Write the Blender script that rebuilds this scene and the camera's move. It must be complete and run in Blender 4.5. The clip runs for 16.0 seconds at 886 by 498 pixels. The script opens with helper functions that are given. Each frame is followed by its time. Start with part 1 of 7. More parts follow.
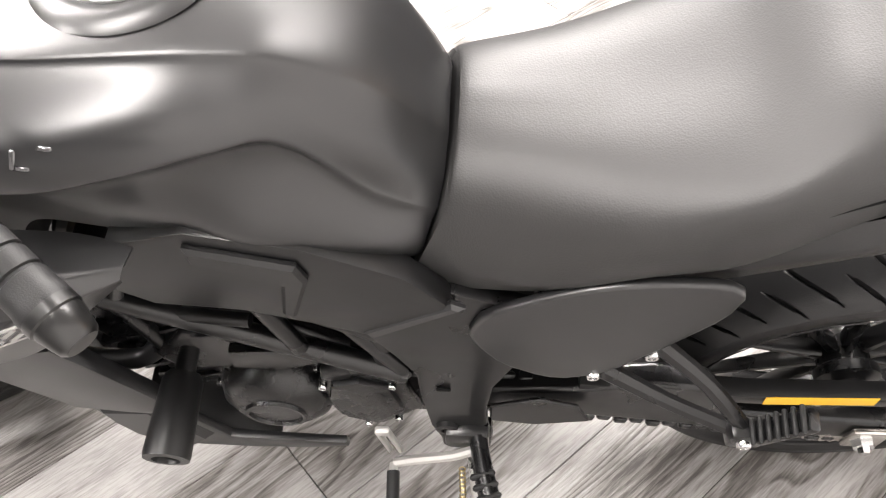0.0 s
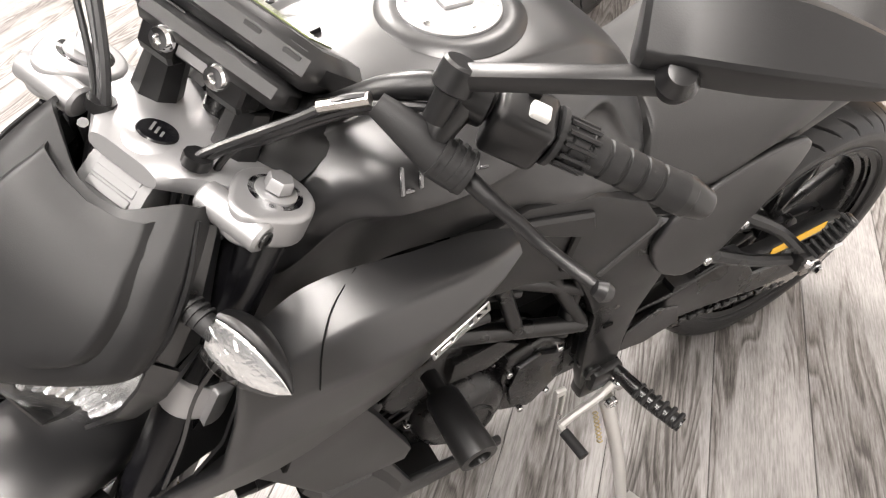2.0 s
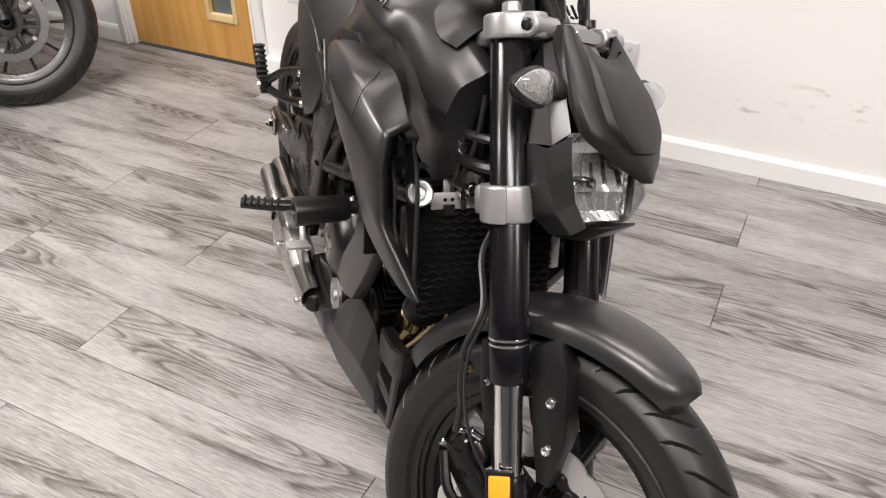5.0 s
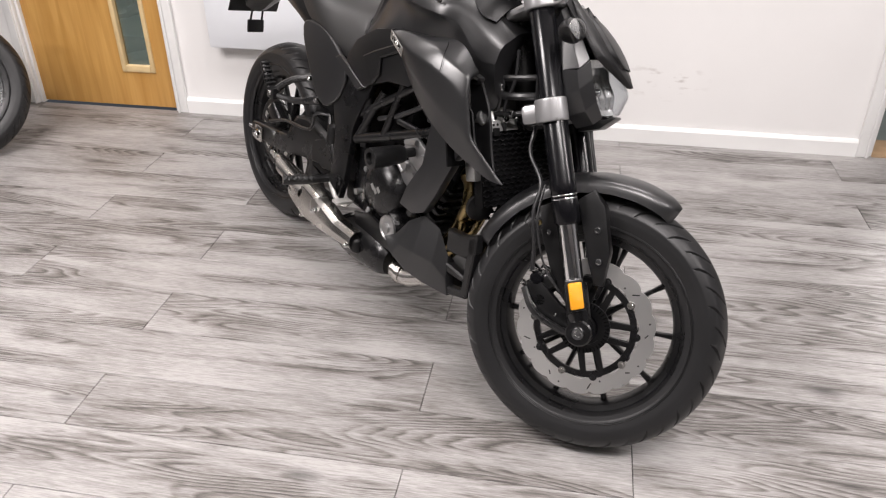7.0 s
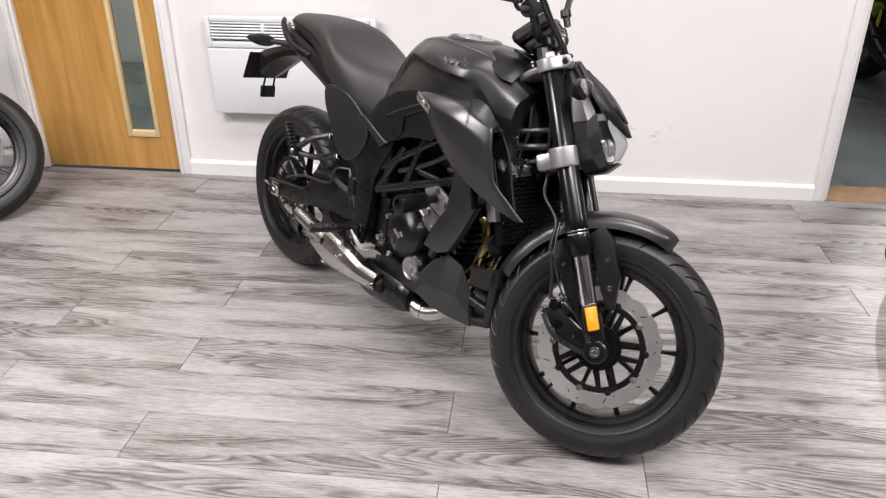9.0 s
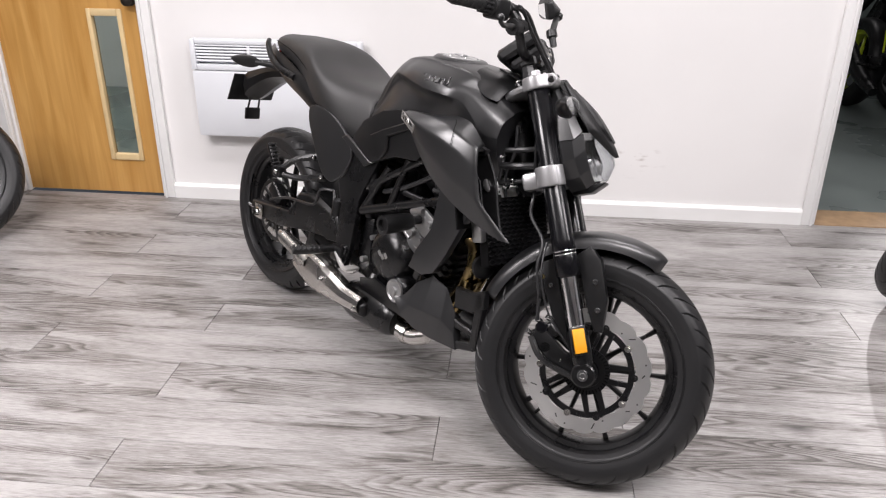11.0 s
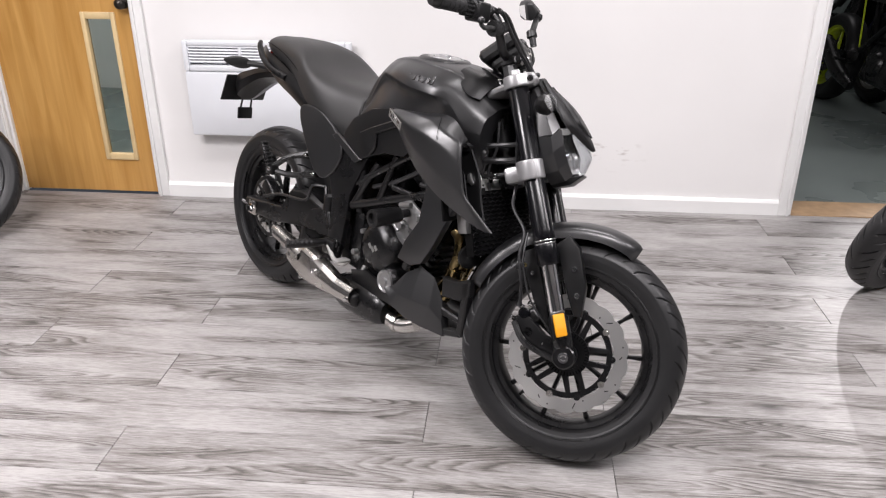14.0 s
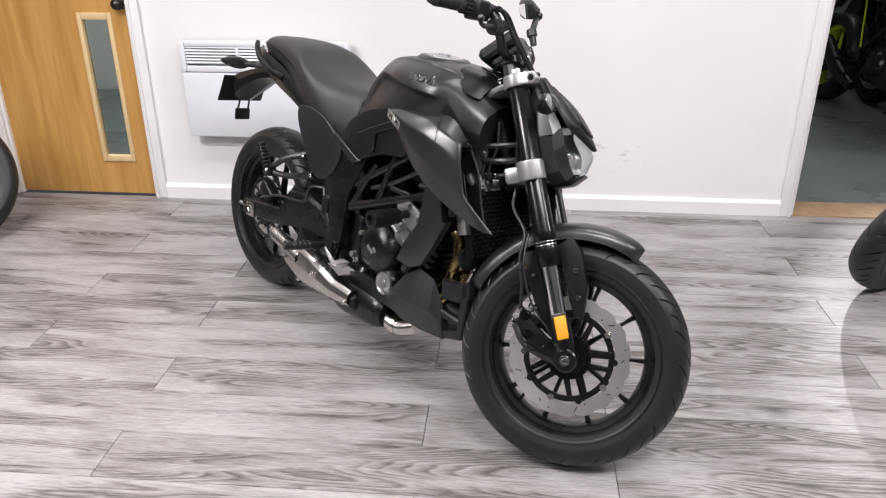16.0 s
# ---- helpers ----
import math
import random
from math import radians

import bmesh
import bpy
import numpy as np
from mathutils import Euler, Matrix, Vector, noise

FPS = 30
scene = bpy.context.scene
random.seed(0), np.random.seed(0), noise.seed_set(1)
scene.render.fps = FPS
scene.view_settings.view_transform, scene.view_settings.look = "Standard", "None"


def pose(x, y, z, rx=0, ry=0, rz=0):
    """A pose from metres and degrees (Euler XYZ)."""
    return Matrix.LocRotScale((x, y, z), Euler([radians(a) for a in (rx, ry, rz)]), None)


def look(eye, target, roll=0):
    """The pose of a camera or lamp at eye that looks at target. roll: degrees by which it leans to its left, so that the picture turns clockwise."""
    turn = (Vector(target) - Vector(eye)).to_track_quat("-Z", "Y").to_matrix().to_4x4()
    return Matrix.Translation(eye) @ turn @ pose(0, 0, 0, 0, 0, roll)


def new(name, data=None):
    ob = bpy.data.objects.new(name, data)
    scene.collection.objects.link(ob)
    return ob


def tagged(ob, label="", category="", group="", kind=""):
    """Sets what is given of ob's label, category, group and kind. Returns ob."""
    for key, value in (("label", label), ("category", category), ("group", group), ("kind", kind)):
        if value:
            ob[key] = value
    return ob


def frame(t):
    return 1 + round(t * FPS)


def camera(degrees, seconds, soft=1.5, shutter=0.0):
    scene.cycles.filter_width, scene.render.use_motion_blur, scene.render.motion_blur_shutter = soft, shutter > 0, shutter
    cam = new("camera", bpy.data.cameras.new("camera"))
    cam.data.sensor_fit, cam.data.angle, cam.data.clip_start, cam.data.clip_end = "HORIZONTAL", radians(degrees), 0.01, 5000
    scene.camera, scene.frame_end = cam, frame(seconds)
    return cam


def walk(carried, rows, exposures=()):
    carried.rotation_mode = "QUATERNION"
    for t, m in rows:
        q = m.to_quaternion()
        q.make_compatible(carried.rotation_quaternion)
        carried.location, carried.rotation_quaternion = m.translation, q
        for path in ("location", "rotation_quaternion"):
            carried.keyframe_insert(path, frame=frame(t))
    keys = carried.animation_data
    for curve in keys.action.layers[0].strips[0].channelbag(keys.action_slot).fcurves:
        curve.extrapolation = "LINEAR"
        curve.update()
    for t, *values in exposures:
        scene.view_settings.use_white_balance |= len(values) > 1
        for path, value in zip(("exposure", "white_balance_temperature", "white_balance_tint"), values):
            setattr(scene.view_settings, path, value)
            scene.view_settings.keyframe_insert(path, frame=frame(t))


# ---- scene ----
cam = camera(59.2, 16.0, soft=1.2)
PATH = [
    (0, (0.046, 0.03, 1.249), (0.882, 1.065, -0.245), -1.8),
    (0.5, (-0.189, 0.042, 1.276), (0.834, 0.996, -0.154), -0.9),
    (1, (-0.381, 0.116, 1.306), (0.806, 0.958, -0.065), -1.1),
    (1.5, (-0.522, 0.286, 1.308), (0.826, 0.959, -0.008), -0.9),
    (2, (-0.493, 0.418, 1.266), (0.974, 0.863, -0.019), -0.4),
    (2.5, (-0.439, 0.536, 1.237), (1.105, 0.688, -0.025), 0.1),
    (3, (-0.431, 0.73, 1.237), (1.119, 0.512, -0.009), 0.8),
    (3.5, (-0.463, 0.99, 1.226), (0.982, 0.294, 0.031), 1.9),
    (4, (-0.476, 1.254, 1.263), (0.786, 0.249, 0.08), 0.2),
    (4.5, (-0.411, 1.534, 1.287), (0.575, 0.253, 0.11), -0.0),
    (5, (-0.35, 1.815, 1.302), (0.385, 0.361, 0.141), -0.4),
    (5.2, (-0.327, 1.923, 1.284), (0.345, 0.409, 0.164), 0.6),
    (7.3, (-0.029, 2.665, 1.377), (0.243, 0.973, 0.346), -0.3),
    (7.5, (0.0, 2.72, 1.387), (0.26, 1.019, 0.367), -0.2),
    (8, (0.037, 2.783, 1.401), (0.275, 1.056, 0.421), -0.2),
    (8.5, (0.055, 2.822, 1.413), (0.273, 1.069, 0.475), -0.1),
    (9, (0.058, 2.82, 1.408), (0.263, 1.045, 0.508), -0.0),
    (9.5, (0.068, 2.824, 1.404), (0.264, 1.035, 0.531), 0.0),
    (10, (0.062, 2.797, 1.393), (0.252, 0.999, 0.539), 0.0),
    (10.2, (0.05, 2.778, 1.373), (0.239, 0.972, 0.533), 0.3),
    (12.5, (0.047, 2.859, 1.384), (0.216, 1.048, 0.552), 0.1),
    (13, (0.025, 2.885, 1.402), (0.192, 1.078, 0.56), -0.1),
    (13.5, (0.033, 2.892, 1.398), (0.193, 1.083, 0.559), 0.0),
    (14, (0.028, 2.889, 1.402), (0.187, 1.081, 0.561), 0.0),
    (14.5, (0.026, 2.88, 1.397), (0.184, 1.072, 0.556), -0.1),
    (15, (0.03, 2.875, 1.397), (0.187, 1.066, 0.557), -0.1),
    (15.5, (0.033, 2.874, 1.396), (0.187, 1.064, 0.559), -0.0),
    (16, (0.03, 2.864, 1.39), (0.188, 1.054, 0.553), -0.1),
]
walk(cam, [(t, look(eye, target, roll)) for t, eye, target, roll in PATH],
     exposures=[(0.0, 1.62, 6700, 12), (1.5, 1.46, 6800, 12), (2.5, 1.22, 6800, 12), (3.5, 0.64, 6850, 13), (4.0, 0.42, 6850, 13), (4.5, 0.40, 6850, 13), (5.0, 0.40, 6750, 14), (7.5, 0.34, 6600, 15), (12.5, 0.32, 6400, 16), (16.0, 0.32, 6400, 16)])

# ---- world, sun and lamps ----
world = bpy.data.worlds.new("world")
scene.world = world
world.use_nodes = True
world.node_tree.nodes["Background"].inputs[0].default_value = (0.75, 0.85, 1.0, 1)
world.node_tree.nodes["Background"].inputs[1].default_value = 0.05

# the work lamp beyond the doorway
lamp_data = bpy.data.lights.new("work_lamp", "SPOT")
lamp_data.energy, lamp_data.spot_size, lamp_data.spot_blend, lamp_data.shadow_soft_size, lamp_data.color = 780, radians(20), 1.0, 0.045, (1.0, 0.98, 0.95)
work_lamp = new("work_lamp", lamp_data)
work_lamp.matrix_world = look((-2.63, -3.90, 2.25), (-1.72, 0.60, 0.0))


def ceiling_lamp(x, y, z, sx, sy, watts, color=(1.0, 0.975, 0.955)):
    d = bpy.data.lights.new("ceiling_lamp", "AREA")
    d.shape, d.size, d.size_y, d.energy, d.color = "RECTANGLE", sx, sy, watts, color
    o = new("ceiling_lamp", d)
    o.matrix_world = pose(x, y, z)
    return o


for lx, ly, watts in ((-0.7, 0.45, 22), (1.6, 0.4, 14), (-0.6, 2.3, 52), (1.9, 1.8, 58), (3.0, 2.6, 52), (-2.6, 1.6, 44)):
    ceiling_lamp(lx, ly, 2.58, 1.2, 0.3, watts)
ceiling_lamp(-2.6, -4.2, 3.2, 1.2, 0.3, 14)
ceiling_lamp(2.2, -1.7, 2.57, 0.6, 0.6, 22)


# ---- materials ----
def mat(name, color, rough=0.5, metal=0.0, bump=0.0, scale=200.0, var=0.0, vscale=6.0, coat=0.0, spec=0.5, rvar=0.0):
    m = bpy.data.materials.new(name)
    m.use_nodes = True
    nt = m.node_tree
    b = nt.nodes["Principled BSDF"]
    b.inputs["Base Color"].default_value = (*color, 1)
    b.inputs["Roughness"].default_value = rough
    b.inputs["Metallic"].default_value = metal
    b.inputs["Coat Weight"].default_value = coat
    b.inputs["Coat Roughness"].default_value = 0.08
    b.inputs["Specular IOR Level"].default_value = spec
    tc = nt.nodes.new("ShaderNodeTexCoord")
    if var or rvar:
        n = nt.nodes.new("ShaderNodeTexNoise")
        n.inputs["Scale"].default_value, n.inputs["Detail"].default_value = vscale, 8
        nt.links.new(tc.outputs["Object"], n.inputs["Vector"])
        if var:
            r = nt.nodes.new("ShaderNodeMapRange")
            r.inputs[1].default_value, r.inputs[2].default_value = 0.3, 0.7
            r.inputs[3].default_value, r.inputs[4].default_value = 1 - var, 1 + var
            nt.links.new(n.outputs["Fac"], r.inputs[0])
            mx = nt.nodes.new("ShaderNodeMix")
            mx.data_type, mx.blend_type = "RGBA", "MULTIPLY"
            mx.inputs[0].default_value = 1
            mx.inputs[6].default_value = (*color, 1)
            nt.links.new(r.outputs[0], mx.inputs[7])
            nt.links.new(mx.outputs[2], b.inputs["Base Color"])
        if rvar:
            r2 = nt.nodes.new("ShaderNodeMapRange")
            r2.inputs[1].default_value, r2.inputs[2].default_value = 0.3, 0.7
            r2.inputs[3].default_value, r2.inputs[4].default_value = max(0.02, rough - rvar), min(1, rough + rvar)
            nt.links.new(n.outputs["Fac"], r2.inputs[0])
            nt.links.new(r2.outputs[0], b.inputs["Roughness"])
    if bump:
        n2 = nt.nodes.new("ShaderNodeTexNoise")
        n2.inputs["Scale"].default_value, n2.inputs["Detail"].default_value = scale, 3
        nt.links.new(tc.outputs["Object"], n2.inputs["Vector"])
        bp = nt.nodes.new("ShaderNodeBump")
        bp.inputs["Strength"].default_value, bp.inputs["Distance"].default_value = bump, 0.002
        nt.links.new(n2.outputs["Fac"], bp.inputs["Height"])
        nt.links.new(bp.outputs["Normal"], b.inputs["Normal"])
    return m


def glass(name, color=(1, 1, 1), rough=0.02, mixed=0.85):
    """Clear plastic or glass: mostly see-through, with a real glossy surface."""
    m = bpy.data.materials.new(name)
    m.use_nodes = True
    nt = m.node_tree
    nt.nodes.remove(nt.nodes["Principled BSDF"])
    out = nt.nodes["Material Output"]
    tr, gl, mx = nt.nodes.new("ShaderNodeBsdfTransparent"), nt.nodes.new("ShaderNodeBsdfGlossy"), nt.nodes.new("ShaderNodeMixShader")
    tr.inputs[0].default_value = (*color, 1)
    gl.inputs["Roughness"].default_value = rough
    lw, pw, ma = nt.nodes.new("ShaderNodeLayerWeight"), nt.nodes.new("ShaderNodeMath"), nt.nodes.new("ShaderNodeMath")
    lw.inputs[0].default_value = 0.5
    pw.operation, ma.operation = "POWER", "MULTIPLY_ADD"
    pw.inputs[1].default_value, ma.inputs[1].default_value, ma.inputs[2].default_value = 5.0, 0.85, 0.045
    nt.links.new(lw.outputs["Facing"], pw.inputs[0])
    nt.links.new(pw.outputs[0], ma.inputs[0])
    nt.links.new(ma.outputs[0], mx.inputs[0])
    nt.links.new(tr.outputs[0], mx.inputs[1])
    nt.links.new(gl.outputs[0], mx.inputs[2])
    nt.links.new(mx.outputs[0], out.inputs[0])
    return m


M_PAINT = mat("matt_charcoal_paint", (0.0115, 0.0116, 0.0124), 0.34, spec=0.80, bump=0.03, scale=900, rvar=0.04, vscale=3)
M_VISOR = mat("matt_black_visor_plastic", (0.0042, 0.0042, 0.0047), 0.45, spec=0.46, bump=0.05, scale=900, rvar=0.04, vscale=3)
M_PLASTIC = mat("black_plastic", (0.0055, 0.0055, 0.0059), 0.36, spec=0.50, bump=0.10, scale=1200, rvar=0.06, vscale=9)
# black plastic with shade put into its colour, mainly for gaps and hollows
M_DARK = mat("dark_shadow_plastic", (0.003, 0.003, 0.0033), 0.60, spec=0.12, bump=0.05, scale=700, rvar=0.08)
M_GLOSSBLACK = mat("gloss_black_enamel", (0.004, 0.004, 0.005), 0.20, spec=0.32, rvar=0.05, vscale=5)
M_SATIN = mat("satin_black_metal", (0.0042, 0.0042, 0.0046), 0.30, 0.0, spec=0.55, bump=0.03, scale=600, rvar=0.08, vscale=12)
M_ENGINE = mat("engine_black_casting", (0.0045, 0.0045, 0.0050), 0.26, 0.0, spec=0.55, bump=0.25, scale=500, rvar=0.1, vscale=15)
M_CASTALU = mat("bare_cast_aluminium", (0.42, 0.42, 0.42), 0.38, 0.9, bump=0.25, scale=350, var=0.18, vscale=25)
M_BRIGHTALU = mat("bright_bare_aluminium", (0.70, 0.70, 0.69), 0.36, 0.75, bump=0.06, scale=400, var=0.06, vscale=20)
M_SILVER = mat("silver_painted_aluminium", (0.40, 0.40, 0.405), 0.38, 0.7, bump=0.04, scale=800, var=0.05)
M_CHROME = mat("polished_chrome", (0.80, 0.80, 0.80), 0.07, 1.0, rvar=0.03)
M_STEEL = mat("brushed_stainless_steel", (0.62, 0.60, 0.57), 0.25, 1.0, bump=0.03, scale=300, rvar=0.07, vscale=8, var=0.06)
M_DISC = mat("brake_disc_steel", (0.78, 0.775, 0.76), 0.34, 0.92, bump=0.06, scale=400, rvar=0.08)
M_BRONZE = mat("heat_tinted_bronze_pipe", (0.36, 0.27, 0.13), 0.24, 1.0, var=0.25, vscale=18, rvar=0.08)
M_RUBBER = mat("tyre_rubber", (0.0125, 0.0125, 0.0132), 0.42, spec=0.42, bump=0.12, scale=500, var=0.15, vscale=10)
M_GRIP = mat("grip_rubber", (0.018, 0.018, 0.0185), 0.50, spec=0.35, bump=0.12, scale=900)
M_CABLE = mat("cable_sheath", (0.016, 0.016, 0.017), 0.35)
M_ORANGE = mat("amber_reflector", (0.80, 0.34, 0.01), 0.22, bump=0.5, scale=900)
M_YELLOW = mat("yellow_warning_sticker", (0.80, 0.46, 0.02), 0.4)
M_WHITEMARK = mat("white_marking", (0.75, 0.75, 0.72), 0.45)
M_LOGO = mat("pale_silver_lettering", (0.42, 0.42, 0.41), 0.30, 0.7)
M_LETTER = mat("dark_chrome_lettering", (0.16, 0.16, 0.165), 0.22, 0.9)
M_INDREF = mat("indicator_reflector_facets", (0.82, 0.82, 0.81), 0.16, 0.9, bump=0.7, scale=160)
M_STAND = mat("bright_alloy_paint", (0.58, 0.57, 0.55), 0.36, 0.6, var=0.06, vscale=20)
M_NOSE = mat("grey_cast_nose", (0.17, 0.17, 0.172), 0.48, 0.4, bump=0.05, scale=700)
M_DARKDISC = mat("dull_dark_disc", (0.10, 0.10, 0.10), 0.4, 1.0)
M_LENS = glass("clear_lens", (0.93, 0.94, 0.95))
M_REFLECTOR = mat("lamp_reflector", (0.80, 0.80, 0.79), 0.16, 0.85, bump=0.35, scale=90)
M_SCREEN = mat("dash_screen", (0.020, 0.022, 0.016), 0.12, coat=0.6)
M_GREENLCD = mat("dash_lcd_green", (0.16, 0.19, 0.08), 0.2, coat=0.6)
M_GUNMETAL = mat("gunmetal_anodised", (0.06, 0.06, 0.06), 0.30, 0.9)
M_BRASS = mat("brass_spring", (0.42, 0.33, 0.16), 0.3, 1.0)
M_DOT = mat("yellow_tyre_dot", (0.75, 0.55, 0.05), 0.6)


def leather():
    m = mat("black_grained_vinyl", (0.0160, 0.0158, 0.0158), 0.52, spec=0.66, rvar=0.05, vscale=4)
    nt = m.node_tree
    tc = nt.nodes.new("ShaderNodeTexCoord")
    v = nt.nodes.new("ShaderNodeTexVoronoi")
    v.inputs["Scale"].default_value = 520
    nt.links.new(tc.outputs["Object"], v.inputs["Vector"])
    bp = nt.nodes.new("ShaderNodeBump")
    bp.inputs["Strength"].default_value, bp.inputs["Distance"].default_value = 0.16, 0.0008
    nt.links.new(v.outputs["Distance"], bp.inputs["Height"])
    nt.links.new(bp.outputs["Normal"], nt.nodes["Principled BSDF"].inputs["Normal"])
    return m


M_SEAT = leather()
M_WALL = mat("white_wall_emulsion", (0.80, 0.79, 0.78), 0.62, bump=0.08, scale=60, var=0.02, vscale=1.5)


def scuff(m, spots):
    """Dull grey rub marks on a painted wall round the given places (x, z, half length)."""
    nt = m.node_tree
    N, L = nt.nodes.new, nt.links.new
    b = nt.nodes["Principled BSDF"]
    src = b.inputs["Base Color"].links[0].from_socket
    tc = N("ShaderNodeTexCoord")
    mp = N("ShaderNodeMapping")
    mp.inputs["Scale"].default_value = (9.0, 9.0, 26.0)
    no = N("ShaderNodeTexNoise")
    no.inputs["Scale"].default_value, no.inputs["Detail"].default_value = 1.6, 6
    L(tc.outputs["Object"], mp.inputs[0])
    L(mp.outputs[0], no.inputs["Vector"])
    rg = N("ShaderNodeMapRange")
    rg.inputs[1].default_value, rg.inputs[2].default_value = 0.56, 0.70
    L(no.outputs["Fac"], rg.inputs[0])
    total = None
    for x, z, r in spots:
        d = N("ShaderNodeVectorMath")
        d.operation = "SUBTRACT"
        d.inputs[1].default_value = (x, WALL_LINE, z)
        L(tc.outputs["Object"], d.inputs[0])
        s = N("ShaderNodeVectorMath")
        s.operation = "MULTIPLY"
        s.inputs[1].default_value = (1.0 / r, 0.0, 2.2 / r)
        L(d.outputs[0], s.inputs[0])
        ln = N("ShaderNodeVectorMath")
        ln.operation = "LENGTH"
        L(s.outputs[0], ln.inputs[0])
        q = N("ShaderNodeMapRange")
        q.inputs[1].default_value, q.inputs[2].default_value, q.inputs[3].default_value, q.inputs[4].default_value = 0.3, 1.0, 1.0, 0.0
        L(ln.outputs["Value"], q.inputs[0])
        if total is None:
            total = q.outputs[0]
        else:
            mxx = N("ShaderNodeMath")
            mxx.operation = "MAXIMUM"
            L(total, mxx.inputs[0])
            L(q.outputs[0], mxx.inputs[1])
            total = mxx.outputs[0]
    k = N("ShaderNodeMath")
    k.operation = "MULTIPLY"
    L(total, k.inputs[0])
    L(rg.outputs[0], k.inputs[1])
    mx = N("ShaderNodeMix")
    mx.data_type = "RGBA"
    L(k.outputs[0], mx.inputs[0])
    L(src, mx.inputs[6])
    mx.inputs[7].default_value = (0.56, 0.53, 0.51, 1)
    L(mx.outputs[2], b.inputs["Base Color"])


WALL_LINE = -0.655
scuff(M_WALL, ((-0.43, 0.27, 0.20), (-0.20, 0.23, 0.13), (-0.48, 0.30, 0.12), (0.9, 0.45, 0.25)))
M_GLOSSWHITE = mat("white_gloss_woodwork", (0.82, 0.82, 0.81), 0.30, var=0.02, vscale=4, bump=0.03, scale=40)
# grey rather than white, to cut bounce light and reflections on the motorcycle
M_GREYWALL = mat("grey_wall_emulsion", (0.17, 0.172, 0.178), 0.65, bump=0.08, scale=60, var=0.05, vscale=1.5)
M_CEIL = mat("white_ceiling_paint", (0.80, 0.80, 0.80), 0.8, var=0.02)
M_HEATER = mat("heater_white_enamel", (0.72, 0.74, 0.77), 0.35, var=0.02)
M_SLOT = mat("heater_dark_slot", (0.02, 0.02, 0.022), 0.7)
M_SOCKET = mat("socket_pale_grey_plastic", (0.56, 0.55, 0.56), 0.30)
M_KNOB = mat("dark_bronze_knob", (0.05, 0.045, 0.04), 0.3, 0.8)
M_CONCRETE = mat("grey_green_painted_concrete", (0.20, 0.235, 0.225), 0.32, bump=0.10, scale=30, var=0.22, vscale=1.6, rvar=0.12)
M_THRESH = mat("pine_threshold", (0.42, 0.28, 0.16), 0.5, var=0.15, vscale=20)
M_GLASSPANE = glass("door_glass", (0.72, 0.78, 0.76))
M_LIME = mat("lime_yellow_rim", (0.55, 0.68, 0.02), 0.35, coat=0.3)


def wood_door():
    m = mat("oak_veneer", (0.55, 0.30, 0.085), 0.36)
    nt = m.node_tree
    b = nt.nodes["Principled BSDF"]
    tc, mp = nt.nodes.new("ShaderNodeTexCoord"), nt.nodes.new("ShaderNodeMapping")
    mp.inputs["Scale"].default_value = (9, 9, 0.55)
    n = nt.nodes.new("ShaderNodeTexNoise")
    n.inputs["Scale"].default_value, n.inputs["Detail"].default_value, n.inputs["Distortion"].default_value = 3.0, 9, 0.6
    nt.links.new(tc.outputs["Object"], mp.inputs[0])
    nt.links.new(mp.outputs[0], n.inputs["Vector"])
    cr = nt.nodes.new("ShaderNodeValToRGB")
    cr.color_ramp.elements[0].position, cr.color_ramp.elements[0].color = 0.30, (0.43, 0.215, 0.050, 1)
    cr.color_ramp.elements[1].position, cr.color_ramp.elements[1].color = 0.72, (0.60, 0.34, 0.105, 1)
    nt.links.new(n.outputs["Fac"], cr.inputs[0])
    nt.links.new(cr.outputs[0], b.inputs["Base Color"])
    return m


